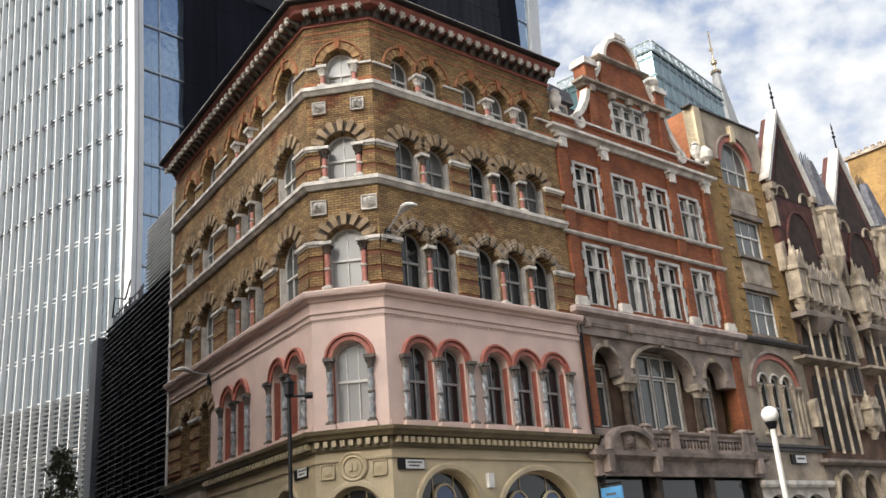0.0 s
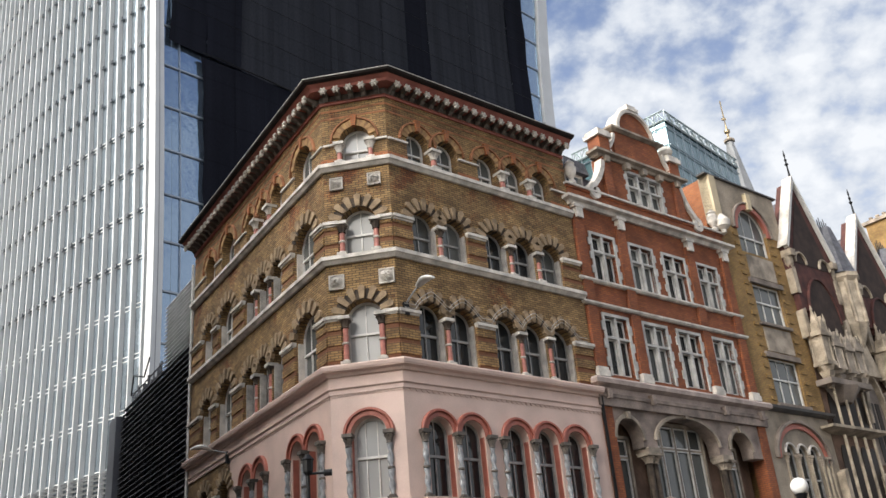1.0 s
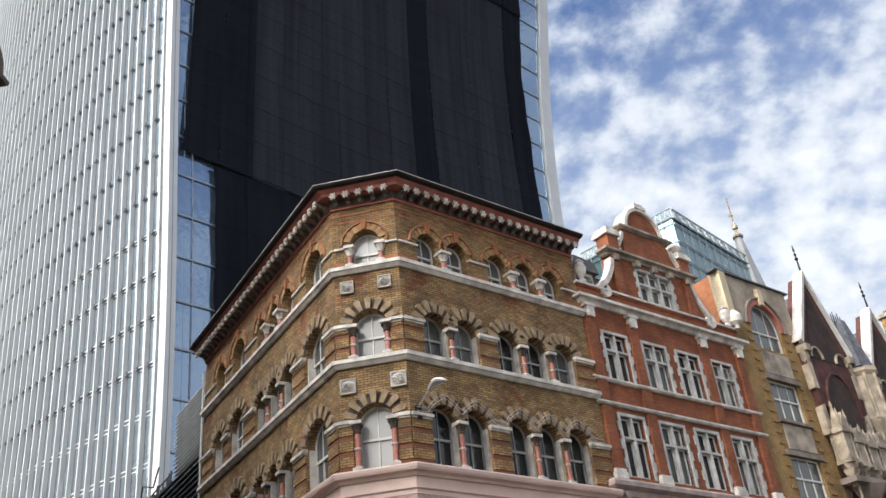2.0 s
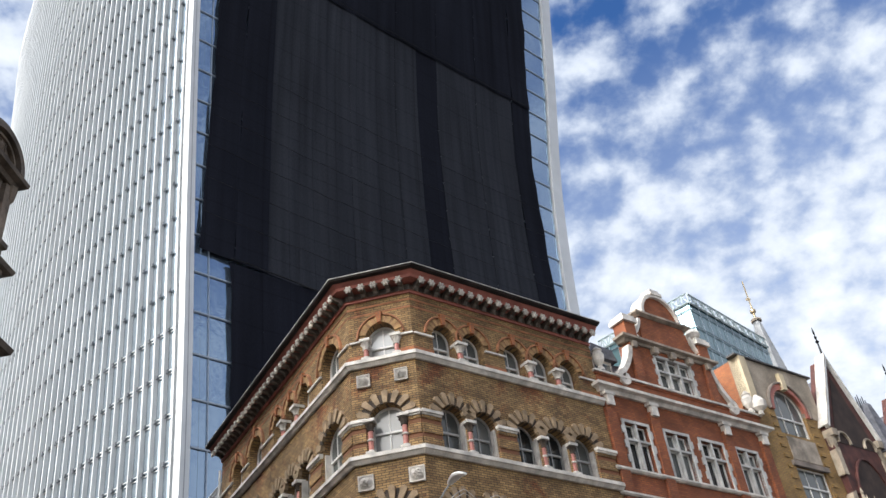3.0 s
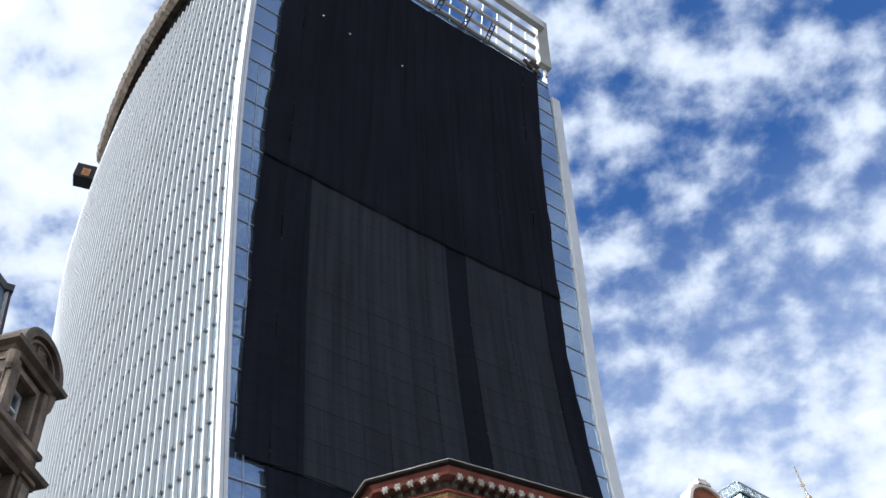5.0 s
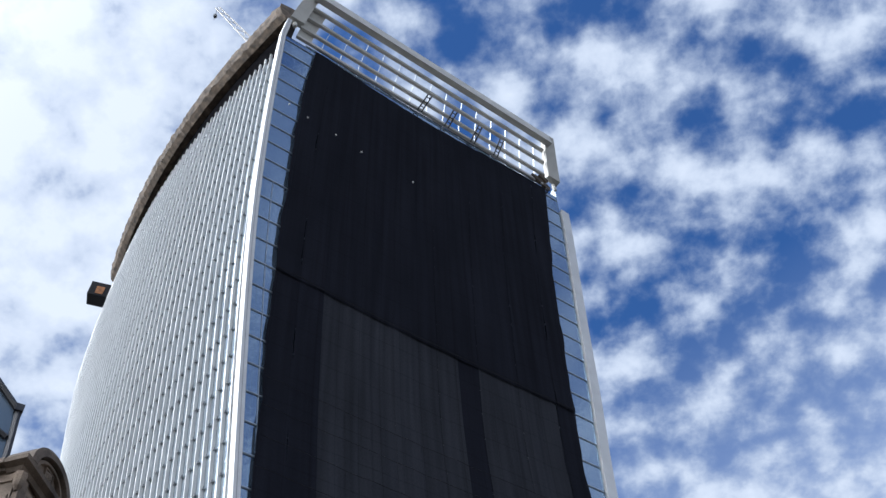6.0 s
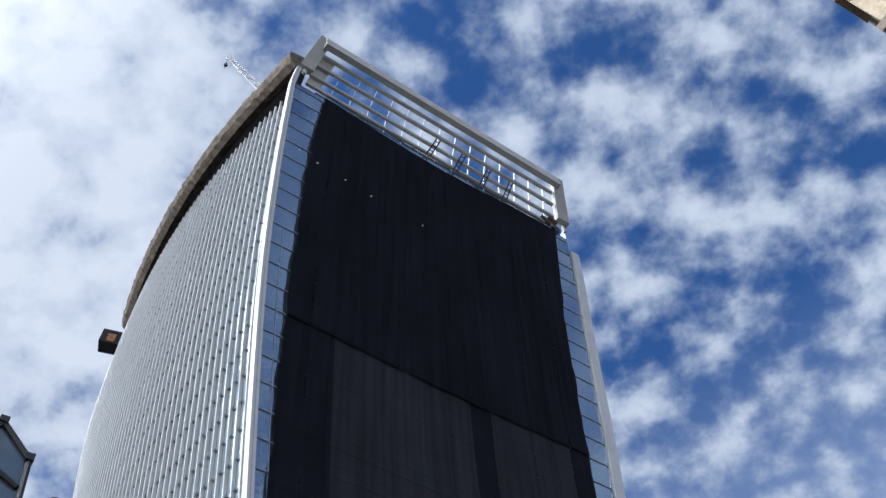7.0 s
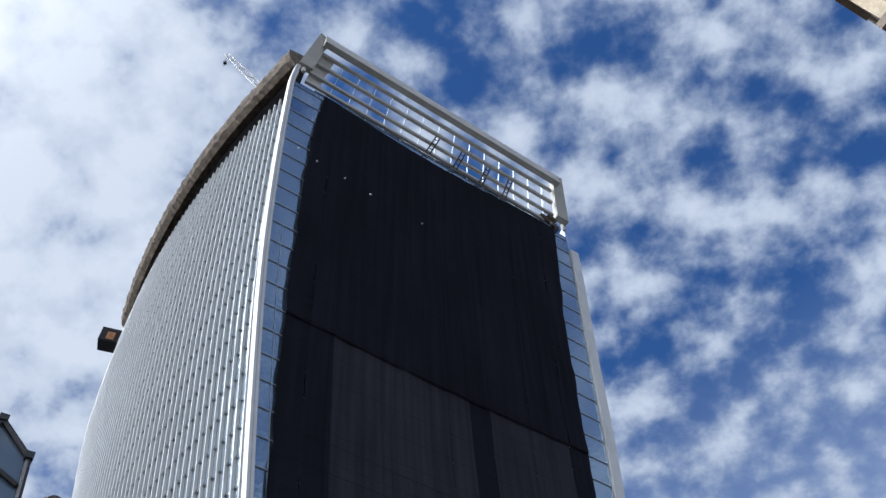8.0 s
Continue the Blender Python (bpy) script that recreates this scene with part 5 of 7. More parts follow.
    part("shop_front", boxes((X0 + 0.3, X1 - 0.3, 0.3, 0.4, 0, 4.3)), PANE, red, "dark shop glass", f)
    for x in (X0 + 0.05, 11.0, 14.0, X1 - 0.35):
        part("shop_pier", boxes((x, x + 0.3, -0.02, 0.4, 0, 4.3)), SOOT, red, "", f)
    # gable
    part("gable_wall", wall(10.2, 14.95, 17.3, 19.1, [(12.65, 1.02, 17.35, 18.85, 0)], 0.45, -0.02), RED, red, "", f)
    stone_window(red, f, 11.66, 13.64, 17.35, 18.8, 2, 0.6, glass=DIMPANE)
    for x in (10.2, 14.5):
        part("pilaster", boxes((x, x + 0.45, -0.14, -0.02, 17.3, 19.1)), RED, red, "", f)
    band(red, "gable_cornice", f, 10.1, 15.05, 19.1, ((-0.4, 0.0), (0.1, 0.0), (0.14, 0.1), (0.3, 0.14), (0.3, 0.24), (-0.4, 0.26)), STONE)
    for x in (10.4, 11.6, 12.6, 13.6, 14.7):
        part("bracket", boxes((x - 0.12, x + 0.12, -0.26, 0.0, 18.85, 19.12)), STONE, red, "", f)
    part("gable_upper_wall", prism(bmesh.new(), [(11.15, 19.36), (14.15, 19.36), (14.0, 20.4), (13.85, 20.65), (11.4, 20.65), (11.25, 20.4)], -0.05, 0.4), RED, red, "", f)
    band(red, "gable_cornice", f, 11.25, 14.05, 20.62, ((-0.4, 0.0), (0.08, 0.0), (0.22, 0.08), (0.22, 0.17), (-0.4, 0.2)), STONE)
    part("gable_head", prism(bmesh.new(), [(11.6, 20.8)] + arch_line(12.65, 1.05, 20.8, 1.05, 16) + [(13.7, 20.8)], -0.03, 0.4), RED, red, "", f)
    part("gable_head_coping", arch_ring(12.65, 1.02, 20.8, 1.02, 0.17, -0.16, 0.45, 18), WHITE, red, "", f)
    part("finial_block", boxes((12.3, 13.0, -0.2, 0.45, 21.93, 22.08), (12.38, 12.92, -0.14, 0.4, 22.08, 22.22)), WHITE, red, "", f)
    for x in (10.42, 14.72):
        part("gable_pedestal", boxes((x - 0.3, x + 0.3, -0.2, 0.4, 19.36, 20.0)), RED, red, "", f)
        part("pedestal_cap", boxes((x - 0.4, x + 0.4, -0.3, 0.5, 20.0, 20.2), (x - 0.34, x + 0.34, -0.24, 0.44, 20.2, 20.32)), WHITE, red, "", f)
    part("ball_finial", lathe(bmesh.new(), [(0.12, 20.32), (0.1, 20.4), (0.26, 20.5), (0.33, 20.66), (0.26, 20.84), (0.08, 20.92)], 14, 14.72, 0.1), WHITE, red, "white stone ball", f)

    def scroll(xa, za, sx, s):
        """An S-shaped volute in white stone."""
        pts, w = [], []
        for k in range(26):
            t = k / 25
            if t < 0.55:
                pts.append((0.05 + 0.75 * (t / 0.55) ** 1.6, 1.35 * (1 - t / 0.55) ** 1.1 + 0.2))
            else:
                a = (t - 0.55) / 0.45 * math.pi * 1.9
                r = 0.30 * (1 - 0.55 * (t - 0.55) / 0.45)
                pts.append((0.80 - 0.02 + r * math.sin(a), -0.1 + r * math.cos(a)))
        bm = bmesh.new()
        rows = []
        for i, p in enumerate(pts):
            q = pts[min(i + 1, 25)]
            o = pts[max(i - 1, 0)]
            d = Vector((q[0] - o[0], q[1] - o[1])).normalized()
            nrm = Vector((-d.y, d.x)) * 0.11
            rows.append([bm.verts.new((xa + sx * s * (p[0] + e * nrm.x), yy, za + s * (p[1] + e * nrm.y))) for e, yy in ((-1, -0.15), (1, -0.15), (1, 0.2), (-1, 0.2))])
        for a, b in zip(rows, rows[1:]):
            for j in range(4):
                bm.faces.new((a[j], a[(j + 1) % 4], b[(j + 1) % 4], b[j]))
        bm.faces.new(rows[0])
        bm.faces.new(rows[-1][::-1])
        return bm

    for xa, za, sx, s in ((10.25, 17.45, -1, 0.95), (14.9, 17.45, 1, 0.95), (11.2, 19.5, -1, 0.6), (14.1, 19.5, 1, 0.5)):
        part("volute", scroll(xa, za, sx, s), WHITE, red, "white stone scroll", f)
        part("volute_wall", prism(bmesh.new(), [(xa, za - 0.1), (xa + sx * 0.8 * s, za - 0.1), (xa + sx * 0.5 * s, za + 0.35 * s), (xa, za + 1.4 * s)], 0.0, 0.15), RED, red, "", f)
    # dormer, urn and slates
    part("dormer", boxes((8.55, 9.6, 0.5, 1.6, 17.2, 18.3)), WHITE, red, "white attic dormer", f)
    part("dormer_window", boxes((8.68, 9.04, 0.47, 0.5, 17.35, 18.15), (9.12, 9.48, 0.47, 0.5, 17.35, 18.15)), PANE, red, "", f)
    part("dormer_roof", prism(bmesh.new(), [(8.35, 18.3), (9.8, 18.3), (9.6, 18.75), (8.5, 18.85)], 0.3, 2.0), SLATE, red, "", f)
    part("urn", lathe(bmesh.new(), [(0.16, 17.4), (0.16, 17.5), (0.07, 17.6), (0.2, 17.8), (0.24, 18.05), (0.16, 18.2), (0.2, 18.26), (0.05, 18.42)], 14, 8.36, -0.02), WHITE, red, "white stone urn", f)
    part("urn", lathe(bmesh.new(), [(0.16, 17.4), (0.16, 17.5), (0.07, 17.6), (0.2, 17.8), (0.24, 18.05), (0.16, 18.2), (0.2, 18.26), (0.05, 18.42)], 14, 16.95, -0.02), WHITE, red, "white stone urn", f)
    part("mansard", prism(bmesh.new(), [(X0 + 0.1, 17.0), (X1 - 0.1, 17.0), (X1 - 1.2, 18.8), (X0 + 1.0, 18.8)], 1.2, 9.0), SLATE, red, "", f)
    part("side_walls", boxes((X0, X1, 0.42, 11, 9.3, 17.0)), RED, red, "", f)
    part("downpipe", tube(bmesh.new(), [(X0 - 0.02, -0.1, 5.2), (X0 - 0.02, -0.1, 9.3)], 0.06), BLACK, red, "", f)


make_red_house()

# ---- the ochre house ----
ochre = thing("ochre_brick_house", facade(A, 50.96, 17.3), "narrow ochre brick house with a cream stone gable", "house")
Y0, Y1 = 17.32, 22.15


def make_ochre_house():
    f = FR
    wins = ((18.75, 20.85, 10.1, 12.05), (18.85, 20.9, 13.6, 15.4))
    part("wall", wall(Y0, Y1, 9.9, 12.9, [((a + b) / 2, (b - a) / 2, z, t, 0) for a, b, z, t in wins[:1]], 0.4), OCHRE, ochre, "", f)
    part("wall", wall(Y0, Y1, 12.9, 16.4, [((a + b) / 2, (b - a) / 2, z, t, 0) for a, b, z, t in wins[1:]], 0.4), OCHRE, ochre, "", f)
    part("wall", boxes((Y0, 18.72, 0.0, 0.4, 16.4, 18.0), (20.92, Y1, 0.0, 0.4, 16.4, 18.0), (18.72, 20.92, 0.0, 0.4, 16.4, 16.9)), OCHRE, ochre, "", f)
    for a, b, z, t in wins:
        sash_window(ochre, f, (a + b) / 2, (b - a) / 2, z, t, 0, y=0.16, glass=DIMPANE, uppers=3, lowers=3, meet=0.55)
        part("lintel", boxes((a - 0.2, b + 0.2, -0.12, 0.05, t, t + 0.22)), GREYSTONE, ochre, "", f)
        part("sill", boxes((a - 0.12, b + 0.12, -0.14, 0.05, z - 0.12, z)), GREYSTONE, ochre, "", f)
    for z0, z1 in ((12.35, 13.4), (15.7, 16.75)):
        part("apron_panel", boxes((18.9, 20.85, -0.05, 0.0, z0, z1)), STONE, ochre, "plain stone panel", f)
    # quoin stones proud of the brick
    for k in range(17):
        for x, sx in ((18.45, 1), (21.2, 1)):
            z = 10.2 + k * 0.46
            if z < 18:
                again("quoin", mesh_of(("ochre_quoin",), lambda: boxes((-0.16, 0.16, -0.05, 0.0, 0, 0.14)), OCHRE), ochre, "", f @ Matrix.Translation((x, 0, z)))
    # stone gable with the arched window
    part("gable", prism(bmesh.new(), [(Y0 - 0.15, 18.0)] + arch_line(19.82, 1.1, 18.0, 1.12, 16) + [(Y1, 18.0), (Y1, 20.2), (Y0 - 0.15, 20.2)], -0.03, 0.42), STAINED, ochre, "cream rendered gable", f)
    part("arch_ring", arch_ring(19.82, 1.11, 17.95, 1.14, 0.26, -0.1, 0.06, 18), SALMON, ochre, "pink stone arch", f)
    part("hood_mould", arch_ring(19.82, 1.38, 17.95, 1.41, 0.09, -0.16, 0.03, 18), GREYSTONE, ochre, "", f)
    part("keystone", boxes((19.68, 19.98, -0.22, 0.0, 19.05, 19.85)), CREAM, ochre, "", f)
    sash_window(ochre, f, 19.82, 1.1, 16.9, 18.0, 1.12, y=0.2, glass=DIMPANE, uppers=3, lowers=3)
    band(ochre, "coping", f, Y0 - 0.25, Y1 + 0.05, 20.2, ((-0.5, 0.0), (0.14, 0.0), (0.14, 0.07), (-0.5, 0.12)), LEAD)
    part("gable_pilaster", boxes((Y0 - 0.15, Y0 + 0.3, -0.14, 0.4, 18.0, 20.2)), CREAM, ochre, "", f)
    part("urn", lathe(bmesh.new(), [(0.12, 17.3), (0.1, 17.45), (0.3, 17.6), (0.34, 17.85), (0.2, 18.05), (0.06, 18.2)], 14, Y0 - 0.05, -0.25), WHITE, ochre, "white stone urn", f)
    part("party_wall", boxes((Y0 - 0.15, Y0 - 0.01, 0.42, 10.5, 9, 20.15)), ORANGE, ochre, "", f)
    band(ochre, "cornice", f, Y0, Y1 + 0.1, 9.72, ((0.0, 0.0), (0.10, 0.0), (0.24, 0.1), (0.26, 0.2), (0.0, 0.24)), LEAD)
    # first floor: three lancets under one arch
    holes = [(18.78, 0.33, 5.95, 8.1, 0.33), (19.62, 0.33, 5.95, 8.1, 0.33), (20.46, 0.33, 5.95, 8.1, 0.33)]
    part("wall", wall(Y0, Y1, 5.5, 9.72, holes, 0.45), STAINED, ochre, "cream stained stone wall", f)
    part("arch_ring", arch_ring(19.62, 1.62, 7.85, 1.25, 0.22, -0.07, 0.03, 22), SALMON, ochre, "", f)
    part("hood_mould", arch_ring(19.62, 1.85, 7.85, 1.48, 0.12, -0.16, 0.03, 22), GREYSTONE, ochre, "", f)
    for x, w, zs, zp, r in holes:
        part("arch_moulding", arch_ring(0, w + 0.01, 0, r + 0.01, 0.08, -0.06, 0.03, 12), WHITE, ochre, "", f @ Matrix.Translation((x, 0, zp)))
        sash_window(ochre, f, x, w, zs, zp, r, y=0.16, uppers=1, lowers=1, paint=SHADEPAINT)
    for x in (18.36, 19.2, 20.04, 20.88, 21.2, 21.5):
        column(ochre, f, x, 5.95, 8.05, r=0.06, y=-0.02, shaft=CREAMSTONE, cap=STONE, ring=False, abacus=STONE)
    band(ochre, "sill_course", f, Y0, Y1 + 0.15, 5.35, ((0.0, 0.0), (0.12, 0.0), (0.12, 0.12), (0.22, 0.16), (0.22, 0.26), (0.0, 0.3)), LEAD)
    part("fascia", boxes((Y0, Y1, -0.02, 0.4, 4.2, 5.35)), STAINED, ochre, "", f)
    band(ochre, "shop_cornice", f, Y0 + 0.1, Y1 - 0.1, 3.95, ((0.0, 0.0), (0.2, 0.0), (0.26, 0.1), (0.26, 0.25), (0.0, 0.27)), WHITE)
    part("shop_wall", wall(Y0, Y1, 0, 4.2, [(18.4, 0.6, 0.4, 3.4, 0.3), (19.75, 0.55, 0.4, 3.4, 0.3), (21.1, 0.6, 0.4, 3.4, 0.3)], 0.4), WHITE, ochre, "", f)
    part("shop_glass", boxes((Y0 + 0.2, Y1 - 0.2, 0.3, 0.34, 0.2, 4.0)), PANE, ochre, "", f)
    pl = part("street_sign", boxes((19.65, 20.75, -0.09, -0.02, 4.88, 5.24)), BLACK, ochre, "black framed street name plate", f)
    part("plate", boxes((19.95, 20.72, -0.096, -0.09, 4.91, 5.21)), PAINT, pl, "", f)
    part("writing_bar", boxes((20.05, 20.6, -0.1, -0.096, 5.04, 5.12)), SLATE, pl, "", f)
    part("rear_block", boxes((Y0, Y1, 0.45, 10.5, 0, 18.5)), OCHRE, ochre, "", f)
    part("roof", prism(bmesh.new(), [(Y0, 18.5), (Y1, 18.5), (Y1 - 1, 19.3), (Y0 + 1, 19.3)], 0.6, 10.0), SLATE, ochre, "", f)


make_ochre_house()

# ---- the gothic house ----
gothic = thing("gothic_house", facade(A, 50.96, 22.2), "dark brown gothic house with steep gables and pale stone canopies", "house")
SOFFIT = material("dark_red_gable_soffit", (0.085, 0.026, 0.019), 0.8, var=0.35, scale=2, grain=20, bump=0.2)


def canopy(x, y, z0, w, h):
    """A carved niche canopy: stepped corbel, panelled body with a hollow, moulded top, gablets and pinnacles."""
    bm = bmesh.new()

    def block(r, za, zb, turn=0.0, taper=1.0):
        vs = []
        for z, k in ((za, taper), (zb, 1.0)):
            vs.append([bm.verts.new((x + r * k * math.cos(turn + math.pi * (q + 0.5) / 2) * 1.414, y + r * k * math.sin(turn + math.pi * (q + 0.5) / 2) * 1.414, z)) for q in range(4)])
        lo, hi = vs
        bm.faces.new(lo[::-1])
        bm.faces.new(hi)
        for q in range(4):
            bm.faces.new((lo[q], lo[(q + 1) % 4], hi[(q + 1) % 4], hi[q]))

    for i in range(4):  # corbel steps
        block(w * (0.35 + 0.17 * i), z0 + h * 0.07 * i, z0 + h * 0.07 * (i + 1), math.pi / 4 * (i % 2), 0.72)
    block(w * 0.98, z0 + h * 0.28, z0 + h * 0.33)
    block(w * 0.80, z0 + h * 0.33, z0 + h * 0.66)
    for sx in (-1, 1):  # corner shafts
        for sy in (-1, 1):
            lathe(bm, [(w * 0.16, z0 + h * 0.33), (w * 0.13, z0 + h * 0.64), (w * 0.22, z0 + h * 0.68)], 6, x + sx * w * 0.8, y + sy * w * 0.8)
            lathe(bm, [(w * 0.17, z0 + h * 0.72), (w * 0.14, z0 + h * 0.84), (w * 0.2, z0 + h * 0.86), (w * 0.02, z0 + h * 0.97)], 5, x + sx * w * 0.82, y + sy * w * 0.82)
    block(w * 1.08, z0 + h * 0.66, z0 + h * 0.72)
    prism(bm, [(x - w * 0.8, z0 + h * 0.72), (x + w * 0.8, z0 + h * 0.72), (x, z0 + h * 0.92)], y - w, y + w * 0.4)
    block(w * 0.62, z0 + h * 0.72, z0 + h * 0.84)
    lathe(bm, [(w * 0.5, z0 + h * 0.84), (w * 0.12, z0 + h * 1.02), (w * 0.2, z0 + h * 1.04), (w * 0.03, z0 + h * 1.1)], 6, x, y)
    return bm


# shade under the gable roofs and in the arches, painted as dark brown
RECESS_SHADE = material("brown_recess_shade", (0.042, 0.025, 0.019), 0.9, var=0.3, scale=2, grain=25, bump=0.2)


OLDGLASS = glass_material("old_dark_glass", (0.022, 0.017, 0.014), 0.45, spec=0.15)


def make_gothic_house():
    f = FR
    G0, G1 = 22.2, 33.6
    part("wall", boxes((G0, G1, 0.0, 0.5, 5.0, 17.2)), UMBER, gothic, "", f)
    part("rear_block", boxes((G0, G1, 0.5, 10, 0, 17.0)), UMBER, gothic, "", f)
    part("roof", prism(bmesh.new(), [(G0, 17.0), (G1, 17.0), (G1 - 0.3, 19.4), (G0 + 0.3, 19.4)], 2.0, 9.0), SLATE, gothic, "grey slate roof", f)
    for g, (xc, peak, hw, eave) in enumerate(((23.75, 21.4, 1.75, 17.7), (29.3, 20.7, 1.9, 17.0))):
        out = -0.5
        # gable wall set back under a deep projecting roof
        part("gable_wall", prism(bmesh.new(), [(xc - hw, 14.6), (xc + hw, 14.6), (xc + hw + 0.2, eave - 0.1), (xc, peak + 0.08), (xc - hw - 0.2, eave - 0.1)], -0.3, 0.4), SOFFIT, gothic, "dark red gable", f)
        # flat panel just proud of the gable; its dark colour is painted shade
        part("gable_recess", prism(bmesh.new(), [(xc - hw + 0.45, eave - 0.75), (xc + hw - 0.45, eave - 0.75), (xc + hw - 0.42, eave - 0.1), (xc, peak - 0.85), (xc - hw + 0.42, eave - 0.1)], -0.32, -0.2), RECESS_SHADE, gothic, "dark recessed gable panel", f)
        for sx in (-1, 1):
            part("gable_trefoil", arch_ring(xc + sx * (hw - 0.75), 0.42, eave - 0.75, 0.5, 0.09, -0.42, -0.2, 10), CREAMSTONE, gothic, "pale carved trefoil", f)
            bm = bmesh.new()
            a, b = (xc + sx * (hw + 0.28), eave - 0.1), (xc, peak + 0.25)
            v = [(a[0], a[1]), (b[0], b[1]), (b[0], b[1] - 0.2), (a[0] - sx * 0.08, a[1] - 0.08)]
            prism(bm, v, out, out + 0.22)
            part("bargeboard", bm, PAINT, gothic, "white painted bargeboard", f)
            bm = bmesh.new()
            prism(bm, [(a[0], a[1] - 0.9), (b[0], b[1] - 0.92), (b[0], b[1] - 1.12), (a[0] - sx * 0.12, a[1] - 1.0)], 0.35, 6.0)
            part("gable_roof", bm, SLATE, gothic, "", f)
            part("corbel", lathe(boxes((xc + sx * hw - 0.2, xc + sx * hw + 0.2, -0.52, 0.0, eave - 0.55, eave - 0.22)), [(0.08, eave - 1.2), (0.2, eave - 0.9), (0.22, eave - 0.55)], 8, xc + sx * hw, -0.2), CREAMSTONE, gothic, "pale carved corbel", f)
        # white verge slab on the west slope
        bm = bmesh.new()
        a, b = Vector((xc - hw - 0.3, 0, eave - 0.1)), Vector((xc - 0.02, 0, peak + 0.28))
        vs = [bm.verts.new((p.x + dx, y, p.z + 0.03)) for p in (a, b) for y in (out - 0.02, out + 0.5) for dx in (0.0, -0.06)]
        for q in ((0, 1, 3, 2), (4, 6, 7, 5), (0, 4, 5, 1), (2, 3, 7, 6), (0, 2, 6, 4), (1, 5, 7, 3)):
            bm.faces.new([vs[i] for i in q])
        part("verge_coping", bm, WHITE, gothic, "pale stone verge", f)
        part("finial", lathe(bmesh.new(), [(0.06, peak + 0.1), (0.035, peak + 0.9), (0.10, peak + 1.0), (0.025, peak + 1.1), (0.07, peak + 1.25), (0.02, peak + 1.35), (0.05, peak + 1.5), (0.01, peak + 1.8)], 6, xc, out + 0.1), BLACK, gothic, "black iron finial", f)
        part("gable_hood", arch_ring(xc, 1.2, 14.3, 2.0, 0.1, -0.4, 0.0, 16), SOFFIT, gothic, "", f)
        # flat arched panel whose dark colour stands for a deep, shaded hollow
        part("recess", prism(bmesh.new(), [(xc - 1.2, 12.4)] + arch_line(xc, 1.2, 14.3, 2.0, 14) + [(xc + 1.2, 12.4)], -0.33, -0.05), RECESS_SHADE, gothic, "dark arched recess", f)
        part("window_column", tube(bmesh.new(), [(xc - 0.4, -0.2, 12.4), (xc - 0.4, -0.2, 15.8)], 0.1, 8), CREAMSTONE, gothic, "", f)
        part("window_column", tube(bmesh.new(), [(xc + 0.4, -0.2, 12.4), (xc + 0.4, -0.2, 15.8)], 0.1, 8), CREAMSTONE, gothic, "", f)
        # canopied niches
        for k, dx in enumerate((-1.3, -0.45, 0.45, 1.3)):
            part("canopy", canopy(xc + dx - 0.1, -0.45, 11.0 + 0.1 * (k % 2), 0.36, 2.7 + 0.75 * (k == 0)), CREAMSTONE if k == 0 else STONE, gothic, "carved stone canopy", f)
        part("canopy_corbel", lathe(boxes((xc - 1.75, xc + 1.6, -0.75, 0.0, 11.15, 11.4)), [(0.5, 10.5), (0.9, 11.0), (1.0, 11.15)], 8, xc - 0.1, 0.0), GREYSTONE, gothic, "", f)
        for dx in (-1.15, -0.35, 0.45, 1.2):
            part("colonnette", tube(bmesh.new(), [(xc + dx, -0.4, 9.35), (xc + dx, -0.4, 11.1)], 0.06, 8), CREAMSTONE, gothic, "pale stone colonnette", f)
            part("colonnette", tube(bmesh.new(), [(xc + dx - 0.1, -0.4, 5.3), (xc + dx - 0.1, -0.4, 9.0)], 0.07, 8), CREAMSTONE, gothic, "pale stone colonnette", f)
            part("window_light", prism(bmesh.new(), [(xc + dx - 0.05, 9.5)] + arch_line(xc + dx + 0.27, 0.27, 10.5, 0.5, 8) + [(xc + dx + 0.54, 9.5)], -0.04, 0.0), OLDGLASS, gothic, "", f)
            part("window_light", prism(bmesh.new(), [(xc + dx - 0.05, 5.5)] + arch_line(xc + dx + 0.27, 0.27, 8.2, 0.5, 8) + [(xc + dx + 0.54, 5.5)], -0.04, 0.0), OLDGLASS, gothic, "", f)
        band(gothic, "balcony_sill", f, xc - 1.7, xc + 1.75, 9.1, ((0.0, 0.0), (0.35, 0.1), (0.6, 0.16), (0.6, 0.28), (0.0, 0.3)), CREAMSTONE)
        for dx in (-hw, hw):  # buttress strips of stacked pale stone
            for z, hh in ((6.4, 1.2), (13.3, 1.4), (15.4, 1.3)):
                part("buttress_stone", prism(bmesh.new(), [(xc + dx - 0.16, z), (xc + dx + 0.16, z), (xc + dx + 0.16, z + hh), (xc + dx - 0.16, z + hh - 0.15)], -0.34, 0.0), CREAMSTONE, gothic, "", f)
    # the bay between the gables
    for xb in (26.4, 32.0):
        part("bay_turret", lathe(bmesh.new(), [(0.1, 13.2), (0.5, 14.2), (0.62, 14.5), (0.62, 16.6), (0.8, 16.8), (0.8, 17.0)], 8, xb, -0.25), CREAMSTONE, gothic, "pale stone turret", f)
        for dx in (-0.45, 0.0, 0.45):
            part("turret_column", tube(bmesh.new(), [(xb + dx, -0.85 + abs(dx) * 0.5, 14.5), (xb + dx, -0.85 + abs(dx) * 0.5, 16.7)], 0.1, 8), CREAMSTONE, gothic, "", f)
        part("turret_roof", lathe(bmesh.new(), [(0.95, 17.0), (0.85, 17.1), (0.28, 19.6), (0.2, 19.7)], 8, xb, -0.1), SLATE, gothic, "grey slate turret roof", f)
